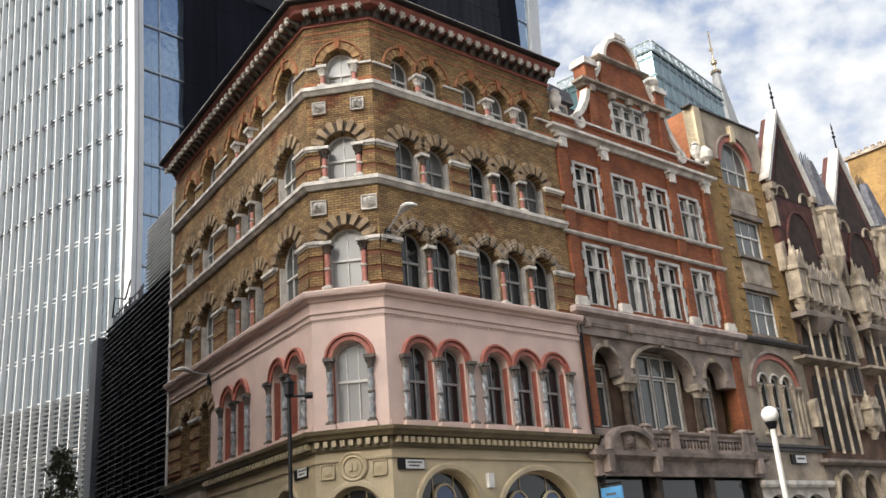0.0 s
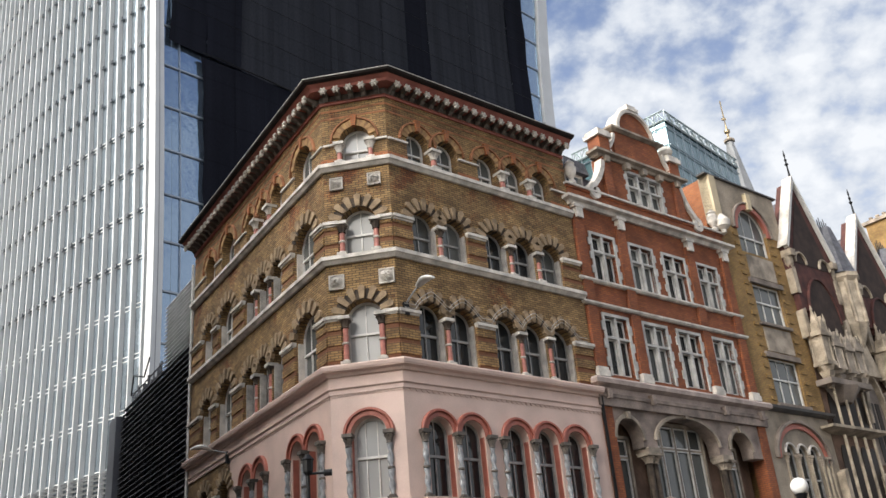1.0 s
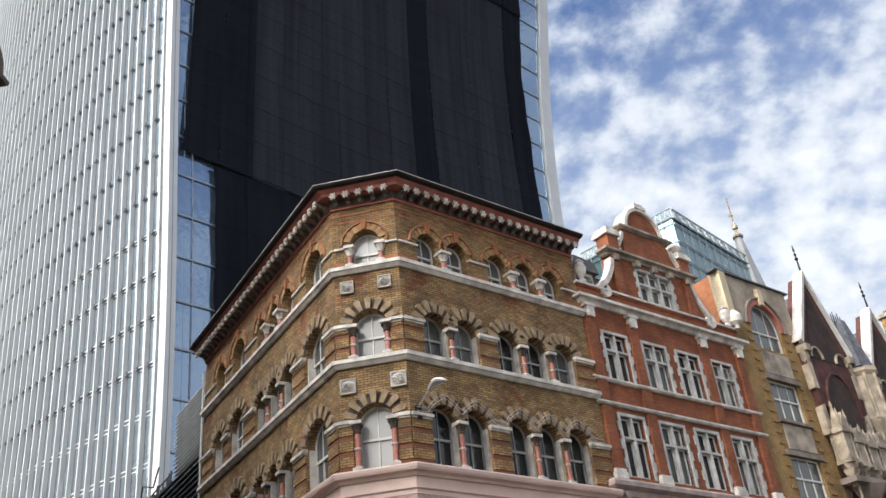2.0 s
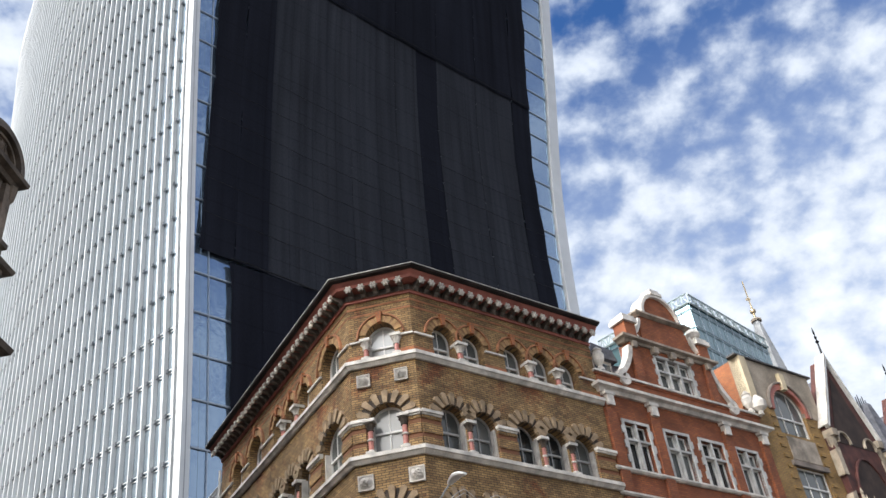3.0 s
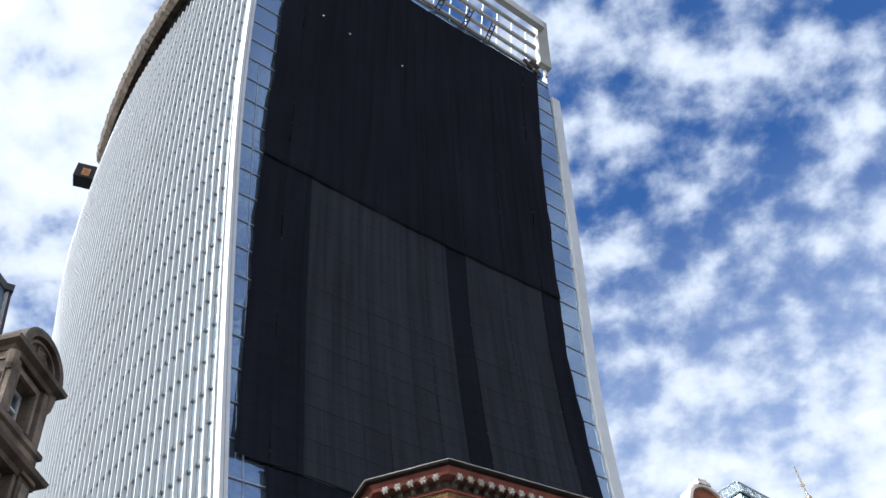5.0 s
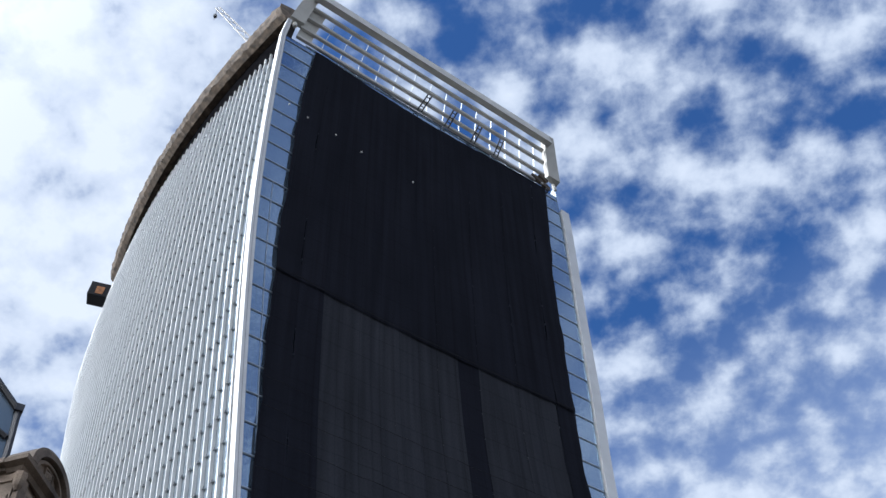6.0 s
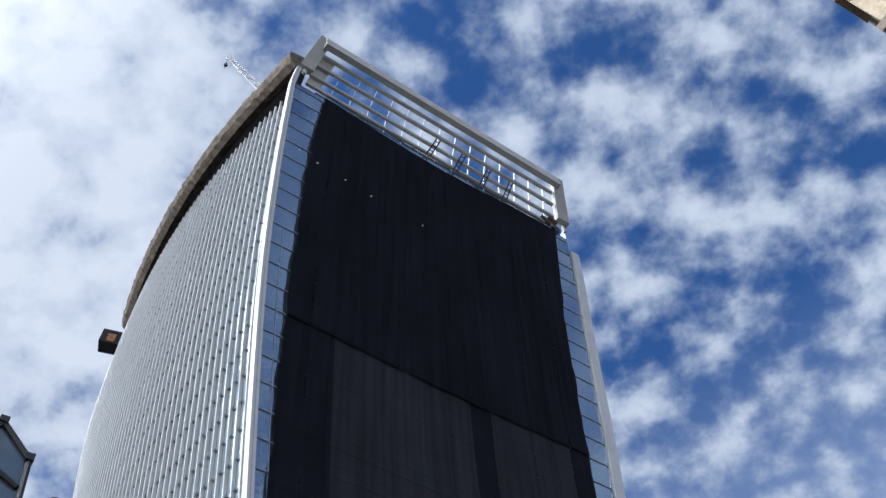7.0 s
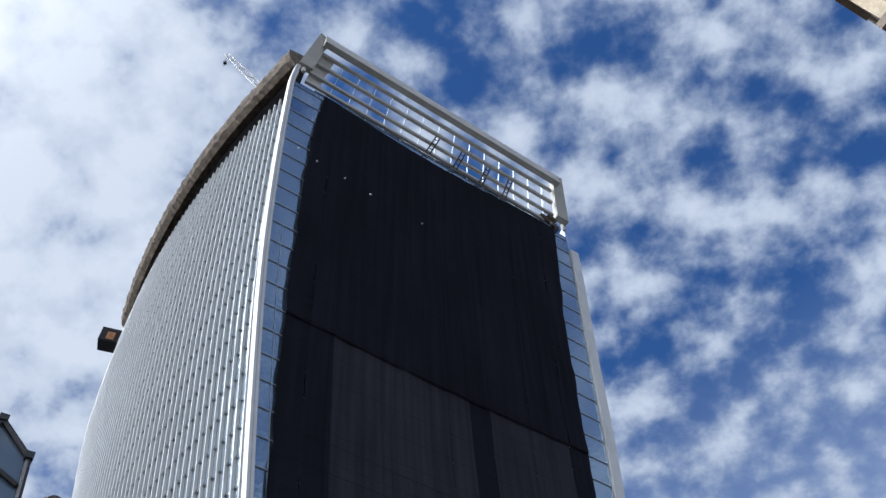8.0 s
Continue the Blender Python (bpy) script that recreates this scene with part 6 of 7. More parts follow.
        for k in range(5):
            part("roof_cresting", tube(bmesh.new(), [(xb - 0.4 + 0.2 * k, 0.0, 19.4), (xb - 0.4 + 0.2 * k, 0.0, 20.1 + 0.15 * (k % 2))], [0.05, 0.02], 5), BLACK, gothic, "", f)
        part("pointed_arch", arch_ring(xb, 0.75, 9.8, 2.2, 0.2, -0.3, 0.0, 16), CREAMSTONE, gothic, "", f)
        part("pointed_window", prism(bmesh.new(), [(xb - 0.75, 8.0)] + arch_line(xb, 0.75, 9.8, 2.2, 14) + [(xb + 0.75, 8.0)], -0.06, 0.0), GREYSTONE, gothic, "", f)
        for dx in (-0.25, 0.25):
            part("window_light", boxes((xb + dx - 0.17, xb + dx + 0.17, -0.09, -0.06, 8.1, 10.8)), OLDGLASS, gothic, "", f)
        part("gablet", prism(bmesh.new(), [(xb - 0.9, 12.0), (xb + 0.9, 12.0), (xb, 14.0)], -0.4, 0.0), CREAMSTONE, gothic, "", f)
        part("niche_canopy", canopy(xb, -0.35, 6.0, 0.36, 2.0), CREAMSTONE, gothic, "", f)
    band(gothic, "shop_cornice", f, G0, G1, 4.85, ((0.0, 0.0), (0.3, 0.0), (0.45, 0.1), (0.45, 0.22), (0.0, 0.28)), GREYSTONE)
    part("shop_wall", wall(G0, G1, 0, 4.85, [(23.3, 0.75, 0.3, 3.3, 1.2), (25.3, 0.75, 0.3, 3.3, 1.2), (27.3, 0.75, 0.3, 3.3, 1.2), (29.3, 0.75, 0.3, 3.3, 1.2), (31.3, 0.75, 0.3, 3.3, 1.2)], 0.5, -0.05), GREYSTONE, gothic, "", f)
    for x in (23.3, 25.3, 27.3, 29.3, 31.3):
        part("arch_moulding", arch_ring(x, 0.76, 3.3, 1.2, 0.16, -0.3, 0.0, 16), CREAMSTONE, gothic, "", f)
    part("shop_glass", boxes((G0 + 0.2, G1 - 0.2, 0.35, 0.4, 0.2, 4.6)), OLDGLASS, gothic, "", f)


make_gothic_house()

# ---- beyond ----
far_house = thing("far_ochre_house", facade(A, 50.96, 33.7), "ochre brick house with a row of chimney pots", "house")
part("wall", boxes((33.7, 46, 0.3, 10, 0, 17.5)), OCHRE, far_house, "", FR)
part("chimney", boxes((37.5, 42.0, 0.2, 2.8, 17.5, 23.6)), OCHRE, far_house, "", FR)
part("stack_cap", boxes((37.35, 42.15, 0.05, 2.95, 23.6, 23.8)), STONE, far_house, "", FR)
for k in range(6):
    part("chimney_pot", lathe(bmesh.new(), [(0.12, 23.8), (0.10, 24.0), (0.13, 24.03), (0.13, 24.1)], 8, 37.8, 0.4 + 0.42 * k), STONE, far_house, "", FR)

GREENGLASS = glass_material("green_office_glass", (0.13, 0.215, 0.235), 0.10, spec=0.9, wave=0.04, metal=0.55)
GP = bearing(17.0) * 80
glass_block = thing("glass_office_block", Matrix.Translation(GP), "green glass office block with a lattice crown", "office building")


def make_glass_block():
    pr, pl_ = bearing(20.9) * 94.0, bearing(10.4) * 85.0
    zt = 47.7
    crown = material("crown_steel", (0.42, 0.50, 0.51), 0.5, var=0.1, scale=1, grain=10, bump=0.0)
    for p, q, name in ((GP, pr, "east_face"), (pl_, GP, "west_face")):
        bm = bmesh.new()
        d = (q - p)
        n = 20
        sheet(bm, [[p + d * (i / n) + Vector((0, 0, z)) for i in range(n + 1)] for z in (0, zt)])
        part(name, bm, GREENGLASS, glass_block, "", Matrix.Identity(4))
        out = Vector((d.y, -d.x, 0)).normalized() * 0.12
        for k in range(11):
            z = 27 + 2.0 * k
            part("floor_line", tube(bmesh.new(), [p + out + Vector((0, 0, z)), q + out + Vector((0, 0, z))], 0.06, 4), MULLION, glass_block, "", Matrix.Identity(4))
        for z in (zt, zt + 1.0):
            part("crown_rail", tube(bmesh.new(), [p + out + Vector((0, 0, z)), q + out + Vector((0, 0, z))], 0.12, 4), crown, glass_block, "", Matrix.Identity(4))
        for i in range(1, 10):
            a = p + d * (i / 10) + out
            part("mullion", tube(bmesh.new(), [a + Vector((0, 0, 20)), a + Vector((0, 0, zt))], 0.035, 4), MULLION, glass_block, "", Matrix.Identity(4))
        for i in range(n):
            a, b = p + d * (i / n) + out, p + d * ((i + 1) / n) + out
            zz = [(zt, zt + 1.0), (zt + 1.0, zt)][i % 2]
            part("crown_brace", tube(bmesh.new(), [a + Vector((0, 0, zz[0])), b + Vector((0, 0, zz[1]))], 0.08, 4), crown, glass_block, "", Matrix.Identity(4))
            part("crown_post", tube(bmesh.new(), [a + Vector((0, 0, zt)), a + Vector((0, 0, zt + 1.0))], 0.06, 4), crown, glass_block, "", Matrix.Identity(4))
    bm = bmesh.new()
    bm.faces.new([bm.verts.new(p + Vector((0, 0, zt - 0.1))) for p in (pl_, GP, pr, pr + pl_ - GP)])
    part("roof", bm, LEAD, glass_block, "", Matrix.Identity(4))


make_glass_block()

SP = bearing(20.85) * 100
spire = thing("church_spire", Matrix.Translation(SP - Vector((0, 0, 1.3))), "slender grey lead church spire with gilded finial", "church spire")
GILT = material("gilt_metal", (0.42, 0.33, 0.20), 0.45, metal=0.5, var=0.2, scale=4, grain=20, bump=0.05)
part("tower_base", boxes((-4.4, 4.4, -4.4, 4.4, 1.2, 30)), STONE, spire)
part("spire_cone", lathe(bmesh.new(), [(4.2, 30.0), (1.6, 47.8), (0.42, 55.6)], 8), material("grey_lead_sheet", (0.25, 0.255, 0.26), 0.6, var=0.2, scale=0.6, grain=8, bump=0.1), spire)
part("collar", lathe(bmesh.new(), [(0.62, 55.5), (0.66, 55.7), (0.5, 55.9)], 8), STONE, spire)
part("ball", lathe(bmesh.new(), [(0.12, 55.9), (0.14, 56.6), (0.34, 56.8), (0.34, 57.1), (0.14, 57.3), (0.1, 57.8)], 10), GILT, spire, "gilded ball")
part("weather_vane", boxes((-0.06, 0.06, -0.06, 0.06, 57.8, 61.2), (-0.3, 0.2, -0.04, 0.04, 58.5, 58.8)), GILT, spire)


# ---- the louvred block in the lane ----
LOUVRE = material("dark_grey_louvre", (0.115, 0.115, 0.125), 0.5, metal=0.2, var=0.2, scale=1, grain=20, bump=0.05)
# bluish dark of the spaces between louvres, painted on the backing
DUSK = material("blue_grey_gap_shade", (0.035, 0.038, 0.050), 0.8, var=0.3, scale=1, grain=10, bump=0.1)
LOUVRE_PALE = material("pale_grey_louvre", (0.55, 0.55, 0.55), 0.5, metal=0.3, var=0.15, scale=1, grain=20, bump=0.05)
PIERGREY = material("grey_metal_pier", (0.135, 0.14, 0.155), 0.5, metal=0.2, var=0.15, scale=0.8, grain=10, bump=0.05)
lane_block = thing("louvred_block", facade(FAR, 146.96, -12), "grey louvred plant building beside the lane", "building")


def make_lane_block():
    f = FL
    # dark backings that paint the shade seen between the slats
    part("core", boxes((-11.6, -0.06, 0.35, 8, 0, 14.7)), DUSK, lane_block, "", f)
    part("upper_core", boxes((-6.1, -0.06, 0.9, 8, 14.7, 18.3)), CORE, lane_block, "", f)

    def slat(w):
        bm = bmesh.new()
        a = [(0.0, 0.0), (0.26, 0.12), (0.26, 0.15), (0.0, 0.035)]
        l = [bm.verts.new((0, y, z)) for y, z in a]
        r = [bm.verts.new((w, y, z)) for y, z in a]
        bm.faces.new(l)
        bm.faces.new(r[::-1])
        for i in range(4):
            bm.faces.new((l[i], r[i], r[(i + 1) % 4], l[(i + 1) % 4]))
        return bm

    for k in range(56):
        again("louvre", mesh_of(("lane_louvre",), lambda: slat(11.5), LOUVRE), lane_block, "", f @ Matrix.Translation((-11.6, 0.05, 0.3 + 0.26 * k)))
    for k in range(19):
        again("louvre", mesh_of(("upper_louvre",), lambda: slat(6.0), LOUVRE_PALE), lane_block, "pale metal louvre", f @ Matrix.Translation((-6.1, 0.5, 14.75 + 0.195 * k)))
    for k in range(10):
        x = -11.5 + 1.27 * k
        part("louvre_post", boxes((x - 0.09, x + 0.09, 0.27, 0.36, 0, 14.8)), LOUVRE, lane_block, "", f)
    part("end_pier", boxes((-13.0, -11.62, -0.2, 1.2, 0, 14.4)), PIERGREY, lane_block, "grey metal clad pier", f)
    # rails and pipework on the lower roof
    rnd = random.Random(3)
    for k in range(16):
        x = -11.2 + 0.32 * k
        part("roof_pipe", tube(bmesh.new(), [(x, 0.5, 14.6), (x + rnd.uniform(-0.2, 0.2), 0.5, 15.3 + rnd.uniform(0, 0.5))], 0.04, 5), LOUVRE, lane_block, "", f)
    for z in (15.1, 15.5):
        part("roof_rail", tube(bmesh.new(), [(-11.4, 0.5, z), (-6.1, 0.5, z + 0.1)], 0.04, 5), LOUVRE, lane_block, "", f)
    part("cable", tube(bmesh.new(), [(-10.5, 0.2, 15.2), (-9.4, 0.0, 15.9), (-8.2, 0.2, 15.5), (-7.0, 0.1, 16.1)], 0.04, 5), BLACK, lane_block, "", f)


make_lane_block()


# ---- the stone house across the lane ----
GRIMY = material("grimy_stone", (0.20, 0.155, 0.115), 0.85, var=0.4, scale=1.4, grain=25, bump=0.3)
GRIMY_DARK = material("grimy_dark_stone", (0.125, 0.098, 0.075), 0.85, var=0.4, scale=1.4, grain=25, bump=0.3)
W_BEAR = 3.4
W_TIP = Vector((-10.379, 17.687, 0))
FW = facade(W_TIP + bearing(W_BEAR) * 11.83 + bearing(W_BEAR - 90) * 0.32, W_BEAR)
west = thing("stone_house", FW @ Matrix.Translation((-12.0, 0, 0)), "weathered grey stone house with a curved dormer pediment", "house")


def make_stone_house():
    f = FW
    W0, W1 = -15.3, -12.05
    part("wall", wall(W0, W1, 0, 13.4, [(-13.6, 0.55, 9.8, 11.8, 0.0)], 0.5), GRIMY, west, "", f)
    sash_window(west, f, -13.6, 0.55, 9.8, 11.8, 0, y=0.3)
    part("attic_wall", wall(W0, W1, 13.9, 15.8, [(-13.2, 0.42, 14.2, 15.35, 0), (-14.8, 0.3, 14.2, 15.35, 0)], 0.5), GRIMY, west, "", f)
    for x, w in ((-13.2, 0.42), (-14.8, 0.3)):
        sash_window(west, f, x, w, 14.2, 15.35, 0, y=0.3)
        part("architrave", boxes((x - w - 0.12, x - w, -0.07, 0.02, 14.1, 15.5), (x + w, x + w + 0.12, -0.07, 0.02, 14.1, 15.5), (x - w, x + w, -0.07, 0.02, 15.35, 15.5)), GRIMY, west, "", f)
    for x in (-12.36, -14.1):
        part("pilaster", boxes((x - 0.26, x + 0.26, -0.12, 0.0, 13.95, 15.6)), GRIMY, west, "", f)
        part("pilaster_panel", boxes((x - 0.14, x + 0.14, -0.15, -0.12, 14.2, 15.2)), STONE, west, "carved pilaster panel", f)
        part("pilaster_capital", boxes((x - 0.31, x + 0.31, -0.2, 0.0, 15.35, 15.5)), GRIMY, west, "", f)
        part("pilaster", boxes((x - 0.3, x + 0.3, -0.14, 0.0, 5.5, 13.2)), GRIMY, west, "", f)
    main = ((0.0, 0.0), (0.12, 0.0), (0.16, 0.12), (0.28, 0.17), (0.50, 0.27), (0.54, 0.42), (0.0, 0.5))
    band(west, "cornice", f, W0, W1 + 0.05, 13.1, main, GRIMY_DARK, "deep stone cornice")
    for k in range(11):
        again("modillion", mesh_of(("west_modillion",), lambda: boxes((-0.08, 0.08, -0.4, 0.0, 0.0, 0.12)), GRIMY_DARK), west, "", f @ Matrix.Translation((W1 - 0.1 - 0.3 * k, 0, 13.16)))
    band(west, "cornice", f, W0, W1 + 0.0, 15.3, ((0.0, 0.0), (0.1, 0.0), (0.14, 0.12), (0.30, 0.2), (0.34, 0.32), (0.0, 0.38)), GRIMY_DARK)
    band(west, "blocking_course", f, W0, W1 - 0.05, 15.68, ((0.0, 0.0), (0.06, 0.0), (0.06, 0.45), (0.14, 0.5), (0.14, 0.64), (0.0, 0.68)), GRIMY)
    # stone dormer block with a curved head, turned round the corner
    xc = -13.1
    part("dormer_wall", wall(xc - 0.95, xc + 0.95, 16.3, 18.15, [(xc - 0.06, 0.42, 16.6, 17.7, 0)], 0.5, 0.05), GRIMY, west, "", f)
    part("dormer_side", boxes((xc - 0.95, xc + 0.95, 0.56, 2.4, 16.3, 18.15)), GRIMY, west, "coursed stone dormer side", f)
    for k in range(5):
        part("quoin", boxes((xc - 0.99, xc - 0.95, 0.1 + 0.35 * (k % 2), 1.1 + 0.5 * (k % 2), 16.45 + 0.34 * k, 16.72 + 0.34 * k)), GRIMY, west, "", f)
    sash_window(west, f, xc - 0.06, 0.42, 16.6, 17.7, 0, y=0.38, glass=TGLASS)
    part("dormer_architrave", boxes((xc - 0.6, xc - 0.48, -0.05, 0.06, 16.5, 17.85), (xc + 0.36, xc + 0.48, -0.05, 0.06, 16.5, 17.85), (xc - 0.48, xc + 0.36, -0.05, 0.06, 17.7, 17.85)), GRIMY, west, "", f)
    for sx in (-1, 1):
        part("dormer_pilaster", boxes((xc + sx * 0.76 - 0.15, xc + sx * 0.76 + 0.15, -0.1, 0.05, 16.3, 17.95)), GRIMY, west, "", f)
        part("dormer_console", lathe(bmesh.new(), [(0.05, 17.5), (0.12, 17.62), (0.15, 17.85), (0.17, 18.0)], 8, xc + sx * 0.92, -0.04), GRIMY, west, "", f)
    band(west, "dormer_cornice", f, xc - 0.95, xc + 0.95, 18.05, ((0.0, 0.0), (0.08, 0.0), (0.14, 0.1), (0.30, 0.16), (0.32, 0.28), (0.0, 0.34)), GRIMY_DARK)
    part("cornice_return", boxes((xc - 1.27, xc - 0.95, 0.3, 2.4, 18.2, 18.36), (xc - 1.1, xc - 0.95, 0.3, 2.4, 18.08, 18.2)), GRIMY_DARK, west, "", f)
    part("dormer_pediment", arch_ring(xc, 0.78, 18.38, 0.66, 0.24, -0.3, 0.5, 18), GRIMY_DARK, west, "curved stone pediment", f)
    part("pediment_roll", arch_ring(xc, 0.62, 18.38, 0.52, 0.1, -0.2, 0.3, 18), GRIMY, west, "", f)
    part("pediment_panel", prism(bmesh.new(), [(xc - 0.8, 18.36)] + arch_line(xc, 0.8, 18.38, 0.68, 14) + [(xc + 0.8, 18.36)], -0.08, 0.5), GRIMY, west, "", f)
    part("pediment_carving", lumpy(0.2, 0.14, 7.0), GRIMY, west, "", f @ Matrix.Translation((xc, -0.08, 18.66)))
    part("mansard", prism(bmesh.new(), [(W0, 16.2), (W1 - 0.2, 16.2), (W1 - 1.2, 18.2), (W0, 18.2)], 2.4, 8.0), SLATE, west, "", f)
    part("end_wall", boxes((W0, W1 - 0.02, 0.52, 9.5, 0, 16.2)), GRIMY, west, "", f)
    part("rear_wing", boxes((-21.0, -13.9, 3.3, 9.5, 0, 19.2)), GRIMY, west, "plain stone rear wing", FR)


make_stone_house()

pav = thing("rooftop_pavilion", FR @ Matrix.Translation((-14, 3, 19.2)), "dark framed glass pavilion on the stone house roof", "roof pavilion")


PAVFRAME = material("dark_pavilion_frame", (0.022, 0.022, 0.025), 0.5, var=0.2, scale=2, grain=20, bump=0.05)


def make_pavilion():
    f = FR
    o = [(-21.0, 19.2), (-13.75, 19.2), (-13.72, 22.3), (-13.85, 24.1), (-15.0, 25.35), (-21.0, 25.5)]
    part("glazing", prism(bmesh.new(), o, 3.05, 8.0), glass_material("grey_pavilion_glass", (0.10, 0.14, 0.19), 0.08, spec=0.9), pav, "grey blue glass", f)
    for a, b in zip(o[1:], o[2:]):
        part("edge_frame", tube(bmesh.new(), [(a[0], 3.0, a[1]), (b[0], 3.0, b[1])], 0.11, 6), PAVFRAME, pav, "", f)
    part("corner_knob", boxes((-13.98, -13.72, 2.85, 3.1, 24.0, 24.28)), PAVFRAME, pav, "", f)
    part("corner_knob", boxes((-15.15, -14.85, 2.85, 3.1, 25.25, 25.5)), PAVFRAME, pav, "", f)
    for z0, z1 in (((-13.9, 22.9), (-15.6, 23.9)), ((-13.75, 21.3), (-16.0, 22.3)), ((-15.0, 25.3), (-16.6, 22.0)), ((-13.75, 19.6), (-16.0, 20.6))):
        part("glazing_bar", tube(bmesh.new(), [(z0[0], 2.98, z0[1]), (z1[0], 2.98, z1[1])], 0.09, 6), PAVFRAME, pav, "", f)


make_pavilion()


# ---- the south side of the street, behind the camera: unseen, added to block light ----
def unseen_south_house(x0, x1, h, mat, label, gap=20.4 + 2.6):
    f = FR @ Matrix.Translation((0, -gap, 0))
    t = thing("unseen_south_house", f @ Matrix.Translation(((x0 + x1) / 2, 0, 0)), label, "house", "houses across the street")
    part("wall", boxes((x0, x1, -9.0, 0.0, 0, h)), mat, t, "", f)
    for i in range(int((x1 - x0) / 2.6)):
        for z in range(1, int(h / 3.6)):
            x = x0 + 1.3 + 2.6 * i
            w = again("window", mesh_of(("south_window",), lambda: boxes((-0.65, 0.65, -0.02, 0.06, 0, 2.0)), PAINT), t, "", f @ Matrix.Translation((x, 0, 3.6 * z + 0.8)))
            again("pane", mesh_of(("south_pane",), lambda: boxes((-0.56, 0.56, 0.05, 0.08, 0.08, 1.92)), PANE), w, "", f @ Matrix.Translation((x, 0, 3.6 * z + 0.8)))
    part("cornice", boxes((x0, x1, -0.1, 0.5, h - 0.9, h - 0.5)), GREYSTONE, t, "", f)
    return t


# added houses out of view; they limit the light reaching the street
unseen_south_house(-40.9, -25, 15, STONE, "plain stone house across the street")
unseen_south_house(-59, -41, 17, STONE, "plain stone block across the street")
unseen_south_house(-24.9, -5.6, 16, OCHRE, "plain ochre brick house across the street")
unseen_south_house(-5.5, 12, 15, GREYSTONE, "plain grey stone house across the street")



def added_sun_blocker():
    """An unseen high block, added to keep the sun off the corner house."""
    t = thing("added_sun_blocker", FR @ Matrix.Translation((-68, 7, 0)), "tall pale stone office block at the bend of the street", "office building")
    part("wall", boxes((-76, -60, -3, 17, 0, 79)), STONE, t, "", FR)
    for k in range(1, 20):
        for i in range(5):
            pl = FR @ Matrix.Translation((-60, -1.6 + 3.6 * i, 3.9 * k))
            w = again("window", mesh_of(("end_window",), lambda: boxes((-0.06, 0.04, 0, 2.2, 0, 2.3)), PAINT), t, "", pl)
            again("pane", mesh_of(("end_pane",), lambda: boxes((0.03, 0.06, 0.1, 2.1, 0.1, 2.2)), PANE), w, "", pl)


added_sun_blocker()


# ---- the office block that the tower's west glass mirrors ----
def make_office_block():
    c = bearing(-46.0) * 112
    f = facade(c, 25.0)
    t = thing("office_block", Matrix.Translation(c), "dark grey office block with banded windows beyond the lane", "office block")
    part("wall", boxes((-26, 26, 0.0, 18, 0, 44)), material("dark_grey_cladding", (0.10, 0.10, 0.105), 0.6, var=0.2, scale=0.5, grain=8, bump=0.1), t, "", f)
    for k in range(11):
        part("window_band", boxes((-25.5, 25.5, -0.05, 0.02, 4.0 * k + 1.2, 4.0 * k + 3.2)), PANE, t, "", f)
    for x in (-20, -12, -4, 4, 12, 20):
        part("pilaster", boxes((x - 0.5, x + 0.5, -0.5, 0.0, 0, 44 + (2.5 if x in (-12, 4) else 0))), LOUVRE_GREY, t, "", f)


make_office_block()
near = thing("near_stone_house", Matrix.Translation(bearing(52.9) * 5.0), "buff stone house end with projecting ledges", "house")


def make_near_house():
    f = facade(bearing(52.9) * 5.0, 50.96)
    part("wall", boxes((-0.2, 26, -9, 0.0, 0, 11.8)), material("buff_stone", (0.52, 0.44, 0.32), 0.85, var=0.3, scale=1.2, grain=20, bump=0.25), near, "", f)
    for z, d in ((8.2, 0.06), (9.0, 0.06)):
        part("ledge", boxes((-d - 0.22, 0.12, -0.3, d, z, z + 0.1)), GREYSTONE, near, "dark weathered ledge end", f)
    part("pilaster", boxes((-0.03, 0.3, -0.3, 0.03, 9.12, 11.5)), STONE, near, "", f)


make_near_house()

# hidden block, added and sized to keep sky light off the lane facade
lane_shade_house = thing("lane_shade_house", FR @ Matrix.Translation((-14, 20, 0)), "plain brown brick house along the lane", "house")
part("wall", boxes((-26, -12.3, 9.6, 34, 0, 27)), UMBER, lane_shade_house, "", FR)
part("roof", boxes((-26.2, -12.1, 9.6, 34.2, 27, 27.3)), SLATE, lane_shade_house, "", FR)


# ---- lamps, signs and the tree ----
def make_street_lamp():
    p = bearing(-8.75) * 17
    t = thing("lamp_post", Matrix.Translation(p), "black iron lamp post with a small lantern", "lamp post")
    part("pole", tube(bmesh.new(), [(0, 0, 0), (0, 0, 0.8), (0, 0, 5.0)], [0.07, 0.045, 0.036], 10), BLACK, t)
    part("base", lathe(bmesh.new(), [(0.16, 0), (0.16, 0.5), (0.1, 0.75), (0.07, 0.9)], 10), BLACK, t)
    part("lantern", lathe(bmesh.new(), [(0.05, 4.92), (0.09, 4.98), (0.10, 5.18), (0.12, 5.2), (0.03, 5.3)], 8), BLACK, t)
    part("bracket_arm", tube(bmesh.new(), [(0, 0, 4.95), (0.34, -0.05, 4.93)], 0.025, 6), BLACK, t)
    part("spotlight", tube(bmesh.new(), [(0.3, -0.05, 4.93), (0.44, -0.05, 4.93)], 0.06, 8), BLACK, t)


